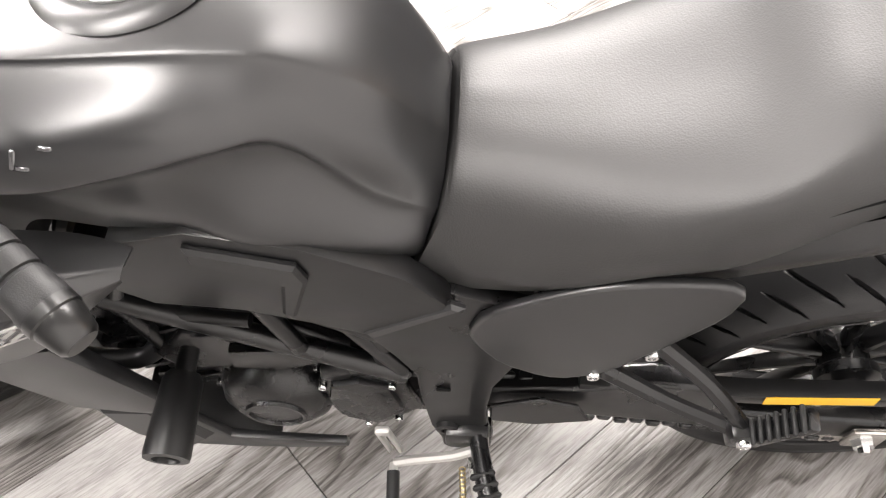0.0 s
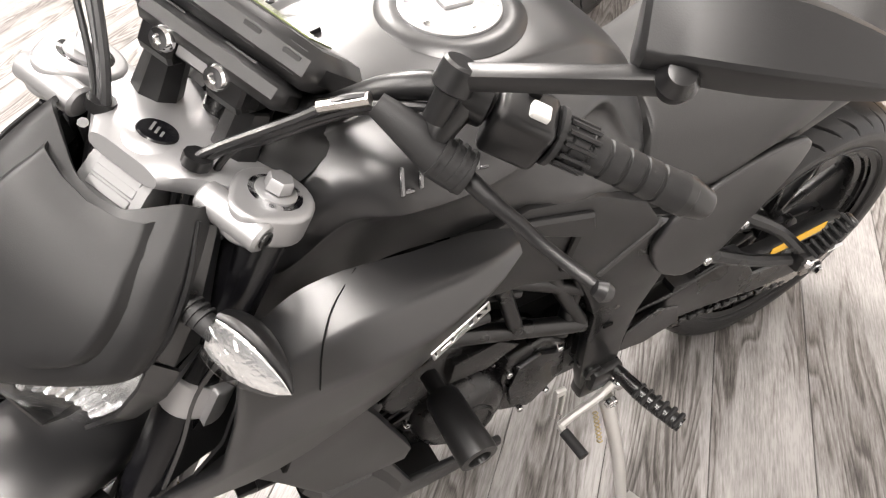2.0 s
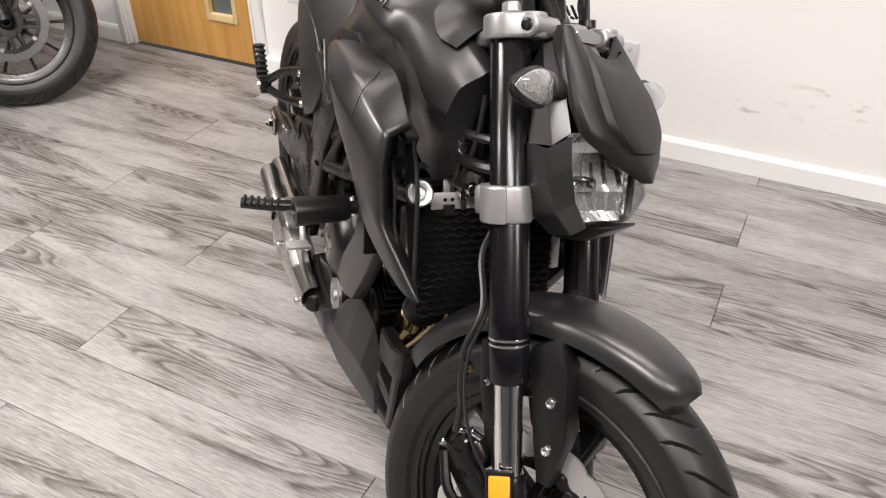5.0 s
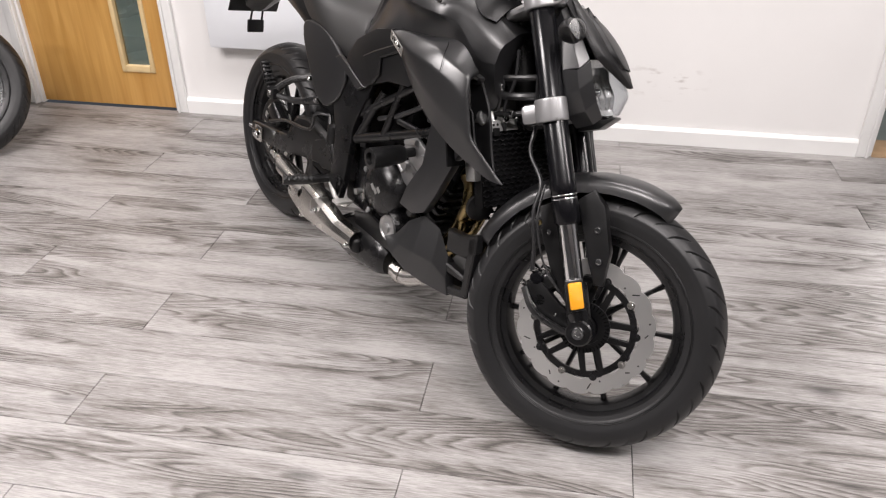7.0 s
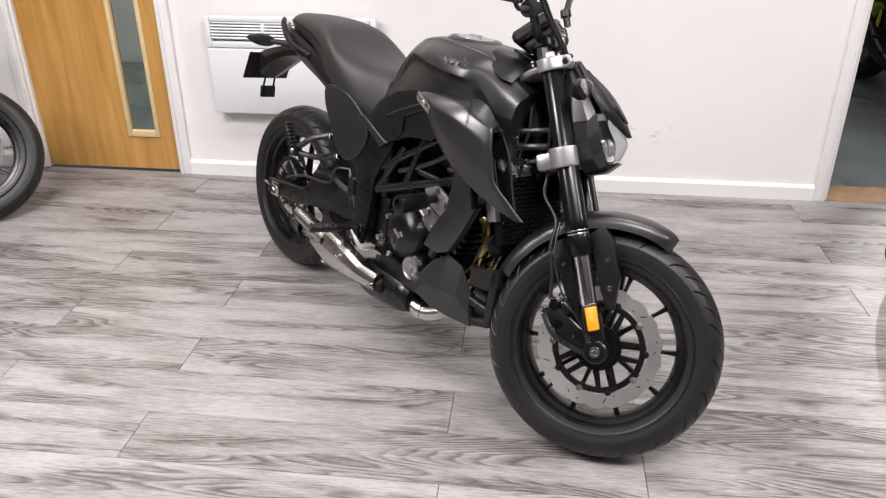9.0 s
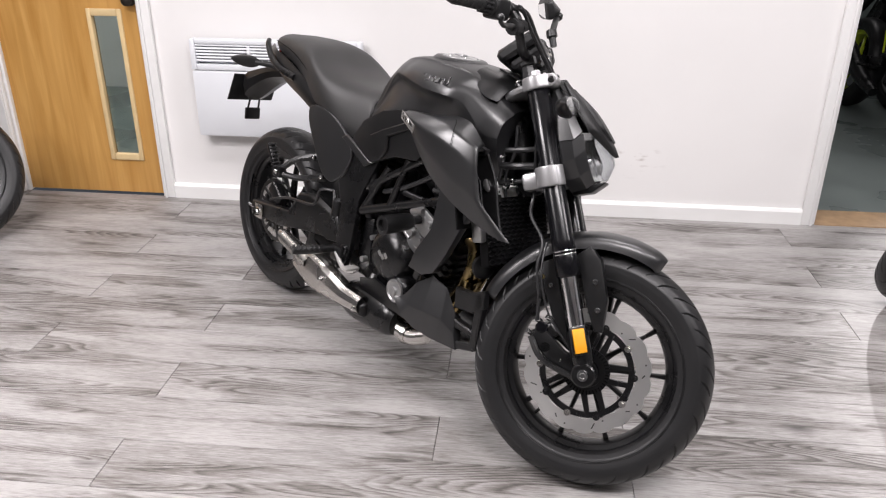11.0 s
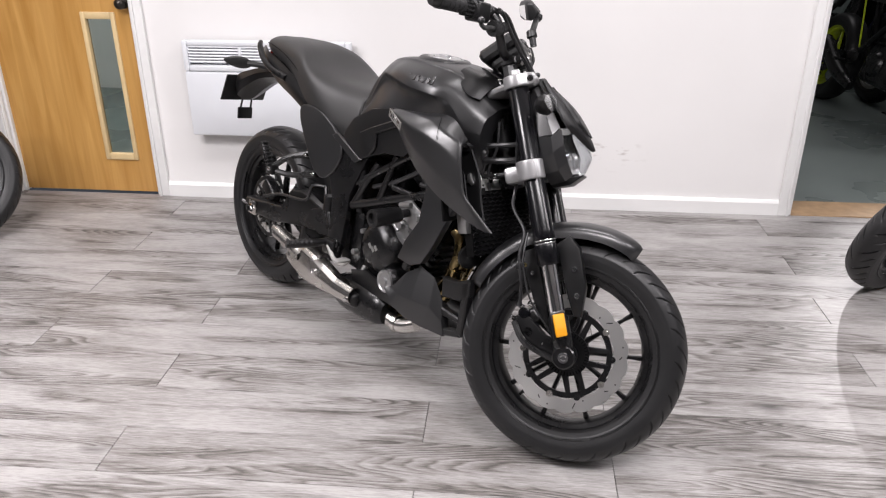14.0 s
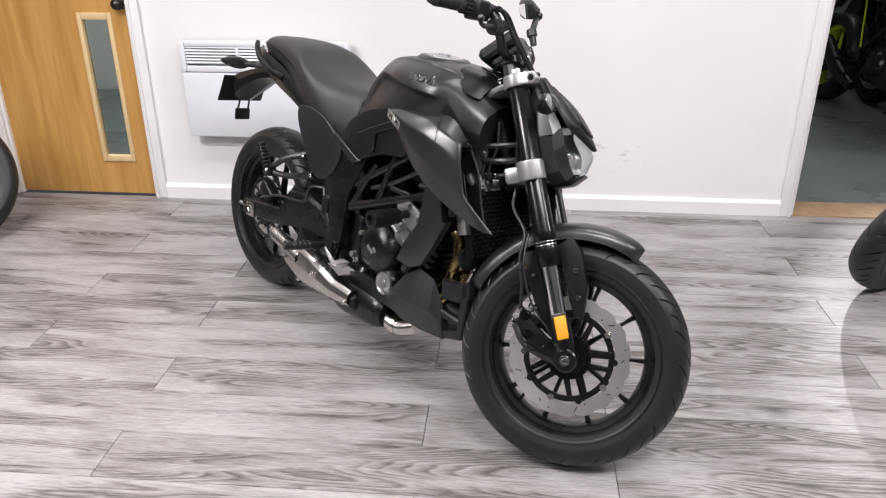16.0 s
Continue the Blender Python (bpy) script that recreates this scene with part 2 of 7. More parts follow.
def plank_wood():
    """Grey limed-oak vinyl plank: streaky grain with cathedral figure and knots; each plank differs."""
    m = bpy.data.materials.new("grey_oak_plank")
    m.use_nodes = True
    nt = m.node_tree
    b = nt.nodes["Principled BSDF"]
    N, L = nt.nodes.new, nt.links.new
    tc, oi = N("ShaderNodeTexCoord"), N("ShaderNodeObjectInfo")
    rnd = N("ShaderNodeVectorMath")
    rnd.operation = "SCALE"
    rnd.inputs[0].default_value = (37.0, 11.0, 5.0)
    L(oi.outputs["Random"], rnd.inputs["Scale"])
    add = N("ShaderNodeVectorMath")
    add.operation = "ADD"
    L(tc.outputs["Object"], add.inputs[0])
    L(rnd.outputs[0], add.inputs[1])
    # slow field whose contours are the growth rings
    mw = N("ShaderNodeMapping")
    mw.inputs["Scale"].default_value = (0.50, 4.2, 1)
    L(add.outputs[0], mw.inputs[0])
    warp = N("ShaderNodeTexNoise")
    warp.inputs["Scale"].default_value, warp.inputs["Detail"].default_value, warp.inputs["Roughness"].default_value = 2.2, 1.6, 0.40
    L(mw.outputs[0], warp.inputs["Vector"])
    bands = N("ShaderNodeMath")
    bands.operation = "MULTIPLY"
    bands.inputs[1].default_value = 24.0
    L(warp.outputs["Fac"], bands.inputs[0])
    fr = N("ShaderNodeMath")
    fr.operation = "FRACT"
    L(bands.outputs[0], fr.inputs[0])
    ring = N("ShaderNodeValToRGB")
    re_ = ring.color_ramp.elements
    re_[0].position, re_[0].color = 0.0, (0.0, 0.0, 0.0, 1)
    re_[1].position, re_[1].color = 0.35, (0.62, 0.62, 0.62, 1)
    x = ring.color_ramp.elements.new(0.78)
    x.color = (1, 1, 1, 1)
    x = ring.color_ramp.elements.new(1.0)
    x.color = (0.0, 0.0, 0.0, 1)
    L(fr.outputs[0], ring.inputs[0])
    # fibres, pores and broad clouds
    def field(sx, sy, scale, detail, rough):
        mp = N("ShaderNodeMapping")
        mp.inputs["Scale"].default_value = (sx, sy, 1)
        L(add.outputs[0], mp.inputs[0])
        t = N("ShaderNodeTexNoise")
        t.inputs["Scale"].default_value, t.inputs["Detail"].default_value, t.inputs["Roughness"].default_value = scale, detail, rough
        t.inputs["Distortion"].default_value = 0.3
        L(mp.outputs[0], t.inputs["Vector"])
        return t
    fine = field(9.0, 150.0, 1.6, 5, 0.65)
    pores = field(34.0, 320.0, 1.0, 2, 0.5)
    broad = field(1.5, 5.0, 1.9, 6, 0.58)

    def madd(a, k, c):
        x = N("ShaderNodeMath")
        x.operation = "MULTIPLY_ADD"
        x.inputs[1].default_value = k
        L(a, x.inputs[0])
        if c is None:
            x.inputs[2].default_value = 0.0
        else:
            L(c, x.inputs[2])
        return x.outputs[0]

    # dark stretches along the plank, in which the rings show
    zone = field(0.85, 6.5, 1.5, 3, 0.5)
    mask = N("ShaderNodeMapRange")
    mask.interpolation_type = "SMOOTHSTEP"
    mask.inputs[1].default_value, mask.inputs[2].default_value = 0.46, 0.58
    L(zone.outputs["Fac"], mask.inputs[0])
    off = N("ShaderNodeMath")
    off.operation = "SUBTRACT"
    off.inputs[1].default_value = 1.22
    L(ring.outputs[0], off.inputs[0])
    fig = N("ShaderNodeMath")
    fig.operation = "MULTIPLY"
    L(off.outputs[0], fig.inputs[0])
    L(mask.outputs[0], fig.inputs[1])
    v = madd(fine.outputs["Fac"], 0.95, None)
    v = madd(pores.outputs["Fac"], 0.52, v)
    v = madd(broad.outputs["Fac"], 0.80, v)
    v = madd(fig.outputs[0], 0.44, v)
    v = madd(oi.outputs["Random"], 0.09, v)
    sc = N("ShaderNodeMapRange")
    sc.inputs[1].default_value, sc.inputs[2].default_value = 0.50, 1.44
    L(v, sc.inputs[0])
    cr = N("ShaderNodeValToRGB")
    e = cr.color_ramp.elements
    e[0].position, e[0].color = 0.08, (0.072, 0.066, 0.061, 1)
    e[1].position, e[1].color = 0.90, (0.39, 0.377, 0.368, 1)
    x = cr.color_ramp.elements.new(0.36)
    x.color = (0.170, 0.157, 0.147, 1)
    x = cr.color_ramp.elements.new(0.60)
    x.color = (0.265, 0.253, 0.246, 1)
    L(sc.outputs[0], cr.inputs[0])
    # knots: sparse dark spots
    vk = N("ShaderNodeTexVoronoi")
    vk.inputs["Scale"].default_value = 1.0
    mk = N("ShaderNodeMapping")
    mk.inputs["Scale"].default_value = (2.1, 5.2, 1)
    L(add.outputs[0], mk.inputs[0])
    L(mk.outputs[0], vk.inputs["Vector"])
    kr = N("ShaderNodeMapRange")
    kr.inputs[1].default_value, kr.inputs[2].default_value = 0.02, 0.13
    kr.inputs[3].default_value, kr.inputs[4].default_value = 0.38, 1.0
    L(vk.outputs["Distance"], kr.inputs[0])
    mx = N("ShaderNodeMix")
    mx.data_type, mx.blend_type = "RGBA", "MULTIPLY"
    mx.inputs[0].default_value = 1
    L(cr.outputs[0], mx.inputs[6])
    L(kr.outputs[0], mx.inputs[7])
    L(mx.outputs[2], b.inputs["Base Color"])
    b.inputs["Roughness"].default_value = 0.36
    rr = N("ShaderNodeMapRange")
    rr.inputs[3].default_value, rr.inputs[4].default_value = 0.42, 0.58
    L(fine.outputs["Fac"], rr.inputs[0])
    L(rr.outputs[0], b.inputs["Roughness"])
    bp = N("ShaderNodeBump")
    bp.inputs["Strength"].default_value, bp.inputs["Distance"].default_value = 0.12, 0.001
    L(fine.outputs["Fac"], bp.inputs["Height"])
    L(bp.outputs["Normal"], b.inputs["Normal"])
    return m


M_OAK = wood_door()
M_PALEWOOD = mat("pale_beech_beading", (0.66, 0.50, 0.27), 0.4, var=0.08, vscale=15)
M_PLANK = plank_wood()
M_SUBFLOOR = mat("dark_joint", (0.06, 0.055, 0.05), 0.8)


# ---- mesh helpers ----
def V3(p):
    return Vector((float(p[0]), float(p[1]), float(p[2])))


def part(name, bm, material, parent=None, label="", steer=False, smooth=True, sharp=38):
    """Links a bmesh as one mesh object, under parent where given; steer: turned with the front fork."""
    if steer:
        bm.transform(STEER if steer is True else steer)
    bmesh.ops.recalc_face_normals(bm, faces=bm.faces)
    if smooth:
        for f in bm.faces:
            f.smooth = True
        for e in bm.edges:
            if len(e.link_faces) == 2 and e.calc_face_angle(0) > radians(sharp):
                e.smooth = False
    me = bpy.data.meshes.new(name)
    bm.to_mesh(me)
    bm.free()
    me.materials.append(material)
    ob = new(name, me)
    if parent is not None:
        ob.parent = parent
    if label:
        ob["label"] = label
    return ob


def thing(name, label, category, m=None, group="", kind=""):
    ob = new(name)
    ob.matrix_world = m if m is not None else Matrix()
    ob.empty_display_size = 0.05
    return tagged(ob, label, category, group, kind)


def join(*bms):
    out = bmesh.new()
    for b in bms:
        me = bpy.data.meshes.new("tmp")
        b.to_mesh(me)
        b.free()
        out.from_mesh(me)
        bpy.data.meshes.remove(me)
    return out


def spline(pts, res=6):
    """Catmull-Rom through the points (arrays of any shape along axis 0)."""
    P = np.asarray(pts, float)
    if len(P) < 3:
        t = np.linspace(0, 1, res + 1).reshape(-1, *([1] * (P.ndim - 1)))
        return P[0] * (1 - t) + P[-1] * t
    E = np.concatenate([[2 * P[0] - P[1]], P, [2 * P[-1] - P[-2]]])
    out = []
    for i in range(1, len(E) - 2):
        for k in range(res):
            t = k / res
            out.append(0.5 * (2 * E[i] + (E[i + 1] - E[i - 1]) * t + (2 * E[i - 1] - 5 * E[i] + 4 * E[i + 1] - E[i + 2]) * t * t
                              + (3 * E[i] - E[i - 1] - 3 * E[i + 1] + E[i + 2]) * t ** 3))
    out.append(P[-1])
    return np.array(out)


def grid_bm(G, close_v=False, close_u=False):
    bm = bmesh.new()
    nu, nv = G.shape[:2]
    vs = [[bm.verts.new(G[i, j]) for j in range(nv)] for i in range(nu)]
    for i in range(nu if close_u else nu - 1):
        for j in range(nv if close_v else nv - 1):
            q = [vs[i][j], vs[(i + 1) % nu][j], vs[(i + 1) % nu][(j + 1) % nv], vs[i][(j + 1) % nv]]
            if len({tuple(round(c, 6) for c in v.co) for v in q}) >= 3:
                try:
                    bm.faces.new(q)
                except ValueError:
                    pass
    bmesh.ops.remove_doubles(bm, verts=bm.verts, dist=1e-5)
    return bm


def skin(ctrl, ru=6, rv=6, thick=0.004):
    """A smooth shell through a net of control points, with real thickness."""
    G = np.asarray(ctrl, float)
    G = spline(G, ru) if ru > 1 else G
    if rv > 1:
        G = np.swapaxes(spline(np.swapaxes(G, 0, 1), rv), 0, 1)
    bm = grid_bm(G)
    if thick:
        bmesh.ops.recalc_face_normals(bm, faces=bm.faces)
        bmesh.ops.solidify(bm, geom=bm.faces[:], thickness=thick)
    return bm


def facet(ctrl, ru=1, thick=0.004, soft=0.10):
    """A panel of flat facets with narrow rounded creases between them; curved along u where ru > 1."""
    G = np.asarray(ctrl, float)
    if ru > 1:
        G = spline(G, ru)

    def soften(A):
        out = [A[0], A[0] + (A[1] - A[0]) * soft]
        for i in range(1, len(A) - 1):
            out += [A[i] + (A[i - 1] - A[i]) * soft, A[i] * (1 - soft * 0.5) + (A[i - 1] + A[i + 1]) * soft * 0.25, A[i] + (A[i + 1] - A[i]) * soft]
        return np.array(out + [A[-1] + (A[-2] - A[-1]) * soft, A[-1]])

    G = np.swapaxes(soften(np.swapaxes(G, 0, 1)), 0, 1)
    if ru <= 1:
        G = soften(G)
    bm = grid_bm(G)
    bmesh.ops.recalc_face_normals(bm, faces=bm.faces)
    bmesh.ops.solidify(bm, geom=bm.faces[:], thickness=thick)
    return bm


def mirror_y(ctrl):
    G = np.array(ctrl, float)
    G[..., 1] *= -1
    return G


def sym_body(stations, ru=6, rv=5, cap=True):
    """Closed body: each station is (x, [(y, z) from the top middle to the lower edge]); mirrored in y. A y, z pair may carry its own x."""
    rows = []
    for x, prof in stations:
        h = np.array([[p[2] if len(p) > 2 else x, p[0], p[1]] for p in prof], float)
        h = spline(h, rv)
        m = h[::-1].copy()
        m[:, 1] *= -1
        rows.append(np.concatenate([m[:-1], h]))
    G = spline(np.array(rows), ru)
    bm = grid_bm(G)
    if cap:
        edges = [e for e in bm.edges if len(e.link_faces) == 1]
        bmesh.ops.holes_fill(bm, edges=edges, sides=0)
        bmesh.ops.triangulate(bm, faces=[f for f in bm.faces if len(f.verts) > 4])
    return bm


def tube(pts, r, seg=8, res=5, smooth=True):
    P = spline(pts, res) if smooth and len(pts) > 2 else np.asarray(pts, float)
    rr = np.interp(np.linspace(0, 1, len(P)), np.linspace(0, 1, len(r)), r) if hasattr(r, "__len__") else np.full(len(P), r)
    T = np.gradient(P, axis=0)
    T /= np.linalg.norm(T, axis=1)[:, None] + 1e-12
    n = np.cross(T[0], (0, 0, 1))
    if np.linalg.norm(n) < 1e-3:
        n = np.cross(T[0], (0, 1, 0))
    n /= np.linalg.norm(n)
    rings = []
    a = np.linspace(0, 2 * math.pi, seg, endpoint=False)
    for p, t, q in zip(P, T, rr):
        n = n - t * np.dot(n, t)
        n /= np.linalg.norm(n)
        b = np.cross(t, n)
        rings.append(p + q * (np.cos(a)[:, None] * n + np.sin(a)[:, None] * b))
    bm = grid_bm(np.array(rings), close_v=True)
    bmesh.ops.holes_fill(bm, edges=[e for e in bm.edges if len(e.link_faces) == 1], sides=0)
    return bm


def lathe(prof, centre=(0, 0, 0), axis=(0, 1, 0), seg=32, wave=None, closed=False):
    """prof: (radius, along axis) pairs."""
    ax = V3(axis).normalized()
    e1 = ax.orthogonal().normalized() if abs(ax.y) < 0.9 else Vector((1, 0, 0))
    e1 = (e1 - ax * e1.dot(ax)).normalized()
    e2 = ax.cross(e1)
    rows = []
    for k in range(seg):
        a = 2 * math.pi * k / seg
        d = e1 * math.cos(a) + e2 * math.sin(a)
        w = wave(a) if wave else 0.0
        rows.append([tuple(V3(centre) + d * (r + (w if r > 1e-4 else 0)) + ax * h) for r, h in prof])
    bm = grid_bm(np.array(rows), close_u=True, close_v=closed)
    return bm


def cyl(p, q, r, r2=None, seg=16, bev=0.0):
    p, q = V3(p), V3(q)
    L = (q - p).length
    r2 = r if r2 is None else r2
    prof = [(0, 0), (r - bev, 0), (r, bev), (r2, L - bev), (r2 - bev, L), (0, L)] if bev else [(0, 0), (r, 0), (r2, L), (0, L)]
    return lathe(prof, p, q - p, seg)


def bolt(p, axis, r=0.006, h=0.005):
    """Socket-headed screw with a recess."""
    return lathe([(0, h * 0.4), (r * 0.5, h * 0.4), (r * 0.55, h), (r * 0.85, h), (r, h * 0.7), (r, -0.004), (0, -0.004)], p, axis, 12)


def box(size, m=None, bev=0.004, seg=2):
    bm = bmesh.new()
    bmesh.ops.create_cube(bm, size=1)
    bmesh.ops.scale(bm, vec=size, verts=bm.verts)
    if bev:
        bmesh.ops.bevel(bm, geom=bm.edges[:], offset=min(bev, min(size) * 0.45), segments=seg, affect="EDGES", profile=0.5)
    if m is not None:
        bm.transform(m)
    return bm


def plate(poly, y0, y1, bev=0.004, seg=2, rnd=0):
    """A panel of outline poly (x, z), from y0 to y1; rnd: corner smoothing steps."""
    P = [(float(a), float(b)) for a, b in poly]
    for _ in range(rnd):
        Q = []
        for i in range(len(P)):
            a, b = P[i], P[(i + 1) % len(P)]
            Q += [(a[0] * 0.8 + b[0] * 0.2, a[1] * 0.8 + b[1] * 0.2), (a[0] * 0.2 + b[0] * 0.8, a[1] * 0.2 + b[1] * 0.8)]
        P = Q
    bm = bmesh.new()
    f = bm.faces.new([bm.verts.new((a, y0, b)) for a, b in P])
    ex = bmesh.ops.extrude_face_region(bm, geom=[f])
    vs = [g for g in ex["geom"] if isinstance(g, bmesh.types.BMVert)]
    bmesh.ops.translate(bm, verts=vs, vec=(0, y1 - y0, 0))
    bmesh.ops.recalc_face_normals(bm, faces=bm.faces)
    if bev:
        es = [e for e in bm.edges if len(e.link_faces) == 2 and abs(e.verts[0].co.y - e.verts[1].co.y) < 1e-6]
        bmesh.ops.bevel(bm, geom=es, offset=bev, segments=seg, affect="EDGES", profile=0.6)
    ng = [f for f in bm.faces if len(f.verts) > 4]
    bmesh.ops.triangulate(bm, faces=ng)
    return bm


def shear_y(bm, fn):
    """Moves each vertex in y by fn(x, z)."""
    for v in bm.verts:
        v.co.y += fn(v.co.x, v.co.z)
    return bm


def flip(bm):
    bmesh.ops.scale(bm, vec=(1, -1, 1), verts=bm.verts)
    bmesh.ops.reverse_faces(bm, faces=bm.faces)
    return bm


# ---- room ----
WALL_Y, CEIL_Z = -0.655, 2.6
X0, X1, Y1 = -4.2, 5.2, 7.2
DOOR_A, DOOR_B, DOOR_H = 1.765, 2.482, 2.03
WAY_A, WAY_B, WAY_H = -2.15, -1.296, 2.05


def slab(name, lo, hi, material, parent=None, bev=0.0, label=""):
    c = [(a + b) / 2 for a, b in zip(lo, hi)]
    return part(name, box([b - a for a, b in zip(lo, hi)], Matrix.Translation(c), bev), material, parent, label, smooth=False)


def structure(ob, label):
    return tagged(ob, label, ob.name.split("_")[0], kind="structure")


# wall with the oak door and the doorway: solid runs and lintels
wall_south = thing("wall_south", "white painted wall with a door and an open doorway", "wall", kind="structure")
T = 0.14
for a, b, z0, z1 in ((X0, WAY_A, 0, CEIL_Z), (WAY_B, DOOR_A, 0, CEIL_Z), (DOOR_B, X1, 0, CEIL_Z), (WAY_A, WAY_B, WAY_H, CEIL_Z), (DOOR_A, DOOR_B, DOOR_H, CEIL_Z)):
    slab("wall_section", (a, WALL_Y - T, z0), (b, WALL_Y, z1), M_WALL, wall_south)
# unseen walls added to close the room; their grey dims reflected light
structure(slab("wall_west", (X0 - T, WALL_Y - T, 0), (X0, Y1, CEIL_Z), M_GREYWALL), "unseen closing side wall, grey to cut reflected light")
structure(slab("wall_east", (X1, WALL_Y - T, 0), (X1 + T, Y1, CEIL_Z), M_GREYWALL), "unseen closing side wall, grey to cut reflected light")
structure(slab("wall_north", (X0 - T, Y1, 0), (X1 + T, Y1 + T, CEIL_Z), M_GREYWALL), "unseen closing wall behind the viewer, grey to cut reflected light")
structure(slab("ceiling", (X0 - T, WALL_Y - T, CEIL_Z), (X1 + T, Y1 + T, CEIL_Z + 0.1), M_CEIL), "plain white painted ceiling")


def skirting(name, a, b):
    prof = [(0, 0), (0.018, 0), (0.018, 0.060), (0.012, 0.071), (0.0, 0.074)]
    bm = bmesh.new()
    ends = []
    for x in (a, b):
        ends.append([bm.verts.new((x, WALL_Y + 0.001 + d, z)) for d, z in prof])
    for i in range(len(prof)):
        j = (i + 1) % len(prof)
        bm.faces.new([ends[0][i], ends[0][j], ends[1][j], ends[1][i]])
    bm.faces.new(ends[0])
    bm.faces.new(ends[1][::-1])
    ob = part(name, bm, M_GLOSSWHITE, None, sharp=20)
    return tagged(ob, "white gloss skirting board along the wall", "baseboard", kind="structure")


skirting("baseboard", -1.241, 1.710)
skirting("baseboard", 2.537, X1)
skirting("baseboard", X0, -2.205)


def architrave(name, a, b, h, w=0.055, reveal=True):
    fr = thing(name, "white gloss door frame round the opening", "trim", kind="structure")
    for x0, x1 in ((a - w, a), (b, b + w)):
        p = box((w, 0.022, h + w), Matrix.Translation(((x0 + x1) / 2, WALL_Y + 0.012, (h + w) / 2)), 0.006)
        part("jamb_moulding", p, M_GLOSSWHITE, fr, smooth=True)
        inner = x1 - 0.014 if x0 < a else x0 + 0.014
        part("moulding_bead", box((0.012, 0.010, h), Matrix.Translation((inner, WALL_Y + 0.027, h / 2)), 0.004), M_GLOSSWHITE, fr)
    part("head_moulding", box((b - a + 2 * w, 0.022, w), Matrix.Translation(((a + b) / 2, WALL_Y + 0.012, h + w / 2 + 0.001)), 0.006), M_GLOSSWHITE, fr)
    for x in (a + 0.006, b - 0.006):
        part("lining", box((0.012, T + 0.004, h), Matrix.Translation((x, WALL_Y - T / 2, h / 2)), 0), M_GLOSSWHITE, fr, smooth=False)
    part("lining", box((b - a, T + 0.004, 0.012), Matrix.Translation(((a + b) / 2, WALL_Y - T / 2, h - 0.006)), 0), M_GLOSSWHITE, fr, smooth=False)
    return fr


architrave("trim", DOOR_A, DOOR_B, DOOR_H)
architrave("trim", WAY_A, WAY_B, WAY_H)

# oak door with a tall glazed slot
door = thing("door_1", "closed oak-veneer door with a tall narrow glass panel", "door", kind="structure")
GA, GB, GZ0, GZ1 = 1.868, 2.010, 0.194, 0.864
DY = WALL_Y - 0.055
for lo, hi in (((DOOR_A + 0.014, DY, 0.008), (GA, DY + 0.04, DOOR_H - 0.014)), ((GB, DY, 0.008), (DOOR_B - 0.014, DY + 0.04, DOOR_H - 0.014)),
               ((GA, DY, 0.008), (GB, DY + 0.04, GZ0)), ((GA, DY, GZ1), (GB, DY + 0.04, DOOR_H - 0.014))):
    slab("door_panel", lo, hi, M_OAK, door)
slab("glass_pane", (GA, DY + 0.016, GZ0), (GB, DY + 0.022, GZ1), M_GLASSPANE, door).visible_shadow = False
for lo, hi in (((GA - 0.012, GZ0 - 0.02), (GA + 0.010, GZ1 + 0.02)), ((GB - 0.010, GZ0 - 0.02), (GB + 0.012, GZ1 + 0.02)),
               ((GA + 0.010, GZ0 - 0.02), (GB - 0.010, GZ0 + 0.012)), ((GA + 0.010, GZ1 - 0.012), (GB - 0.010, GZ1 + 0.02))):
    c = ((lo[0] + hi[0]) / 2, DY + 0.036, (lo[1] + hi[1]) / 2)
    part("glazing_bead", box((hi[0] - lo[0], 0.026, hi[1] - lo[1]), Matrix.Translation(c), 0.004), M_PALEWOOD, door, "pale beech glazing bead")
part("door_knob", lathe([(0, 0.058), (0.014, 0.056), (0.023, 0.047), (0.025, 0.036), (0.018, 0.024), (0.010, 0.016), (0.012, 0.006), (0.026, 0.003), (0.027, 0)], (1.806, DY + 0.041, 0.925), (0, 1, 0), 24), M_KNOB, door, "round dark metal door knob")
structure(slab("floor_corridor", (DOOR_A - 1.2, WALL_Y - 2.2, -0.02), (DOOR_B + 0.8, WALL_Y - T, 0.0), M_CONCRETE), "grey floor of the corridor behind the door")
structure(slab("wall_corridor", (DOOR_A - 1.2, WALL_Y - 2.3, 0), (DOOR_B + 0.8, WALL_Y - 2.2, CEIL_Z), M_WALL), "plain wall of the corridor behind the door")
structure(slab("wall_corridor_east", (DOOR_B + 0.8, WALL_Y - 2.3, 0), (DOOR_B + 0.9, WALL_Y - T, CEIL_Z), M_WALL), "plain side wall of the corridor")
structure(slab("wall_corridor_west", (DOOR_A - 1.3, WALL_Y - 2.3, 0), (DOOR_A - 1.2, WALL_Y - T, CEIL_Z), M_WALL), "plain side wall of the corridor")
structure(slab("ceiling_corridor", (DOOR_A - 1.3, WALL_Y - 2.3, CEIL_Z), (DOOR_B + 0.9, WALL_Y - T, CEIL_Z + 0.1), M_CEIL), "plain ceiling of the corridor")

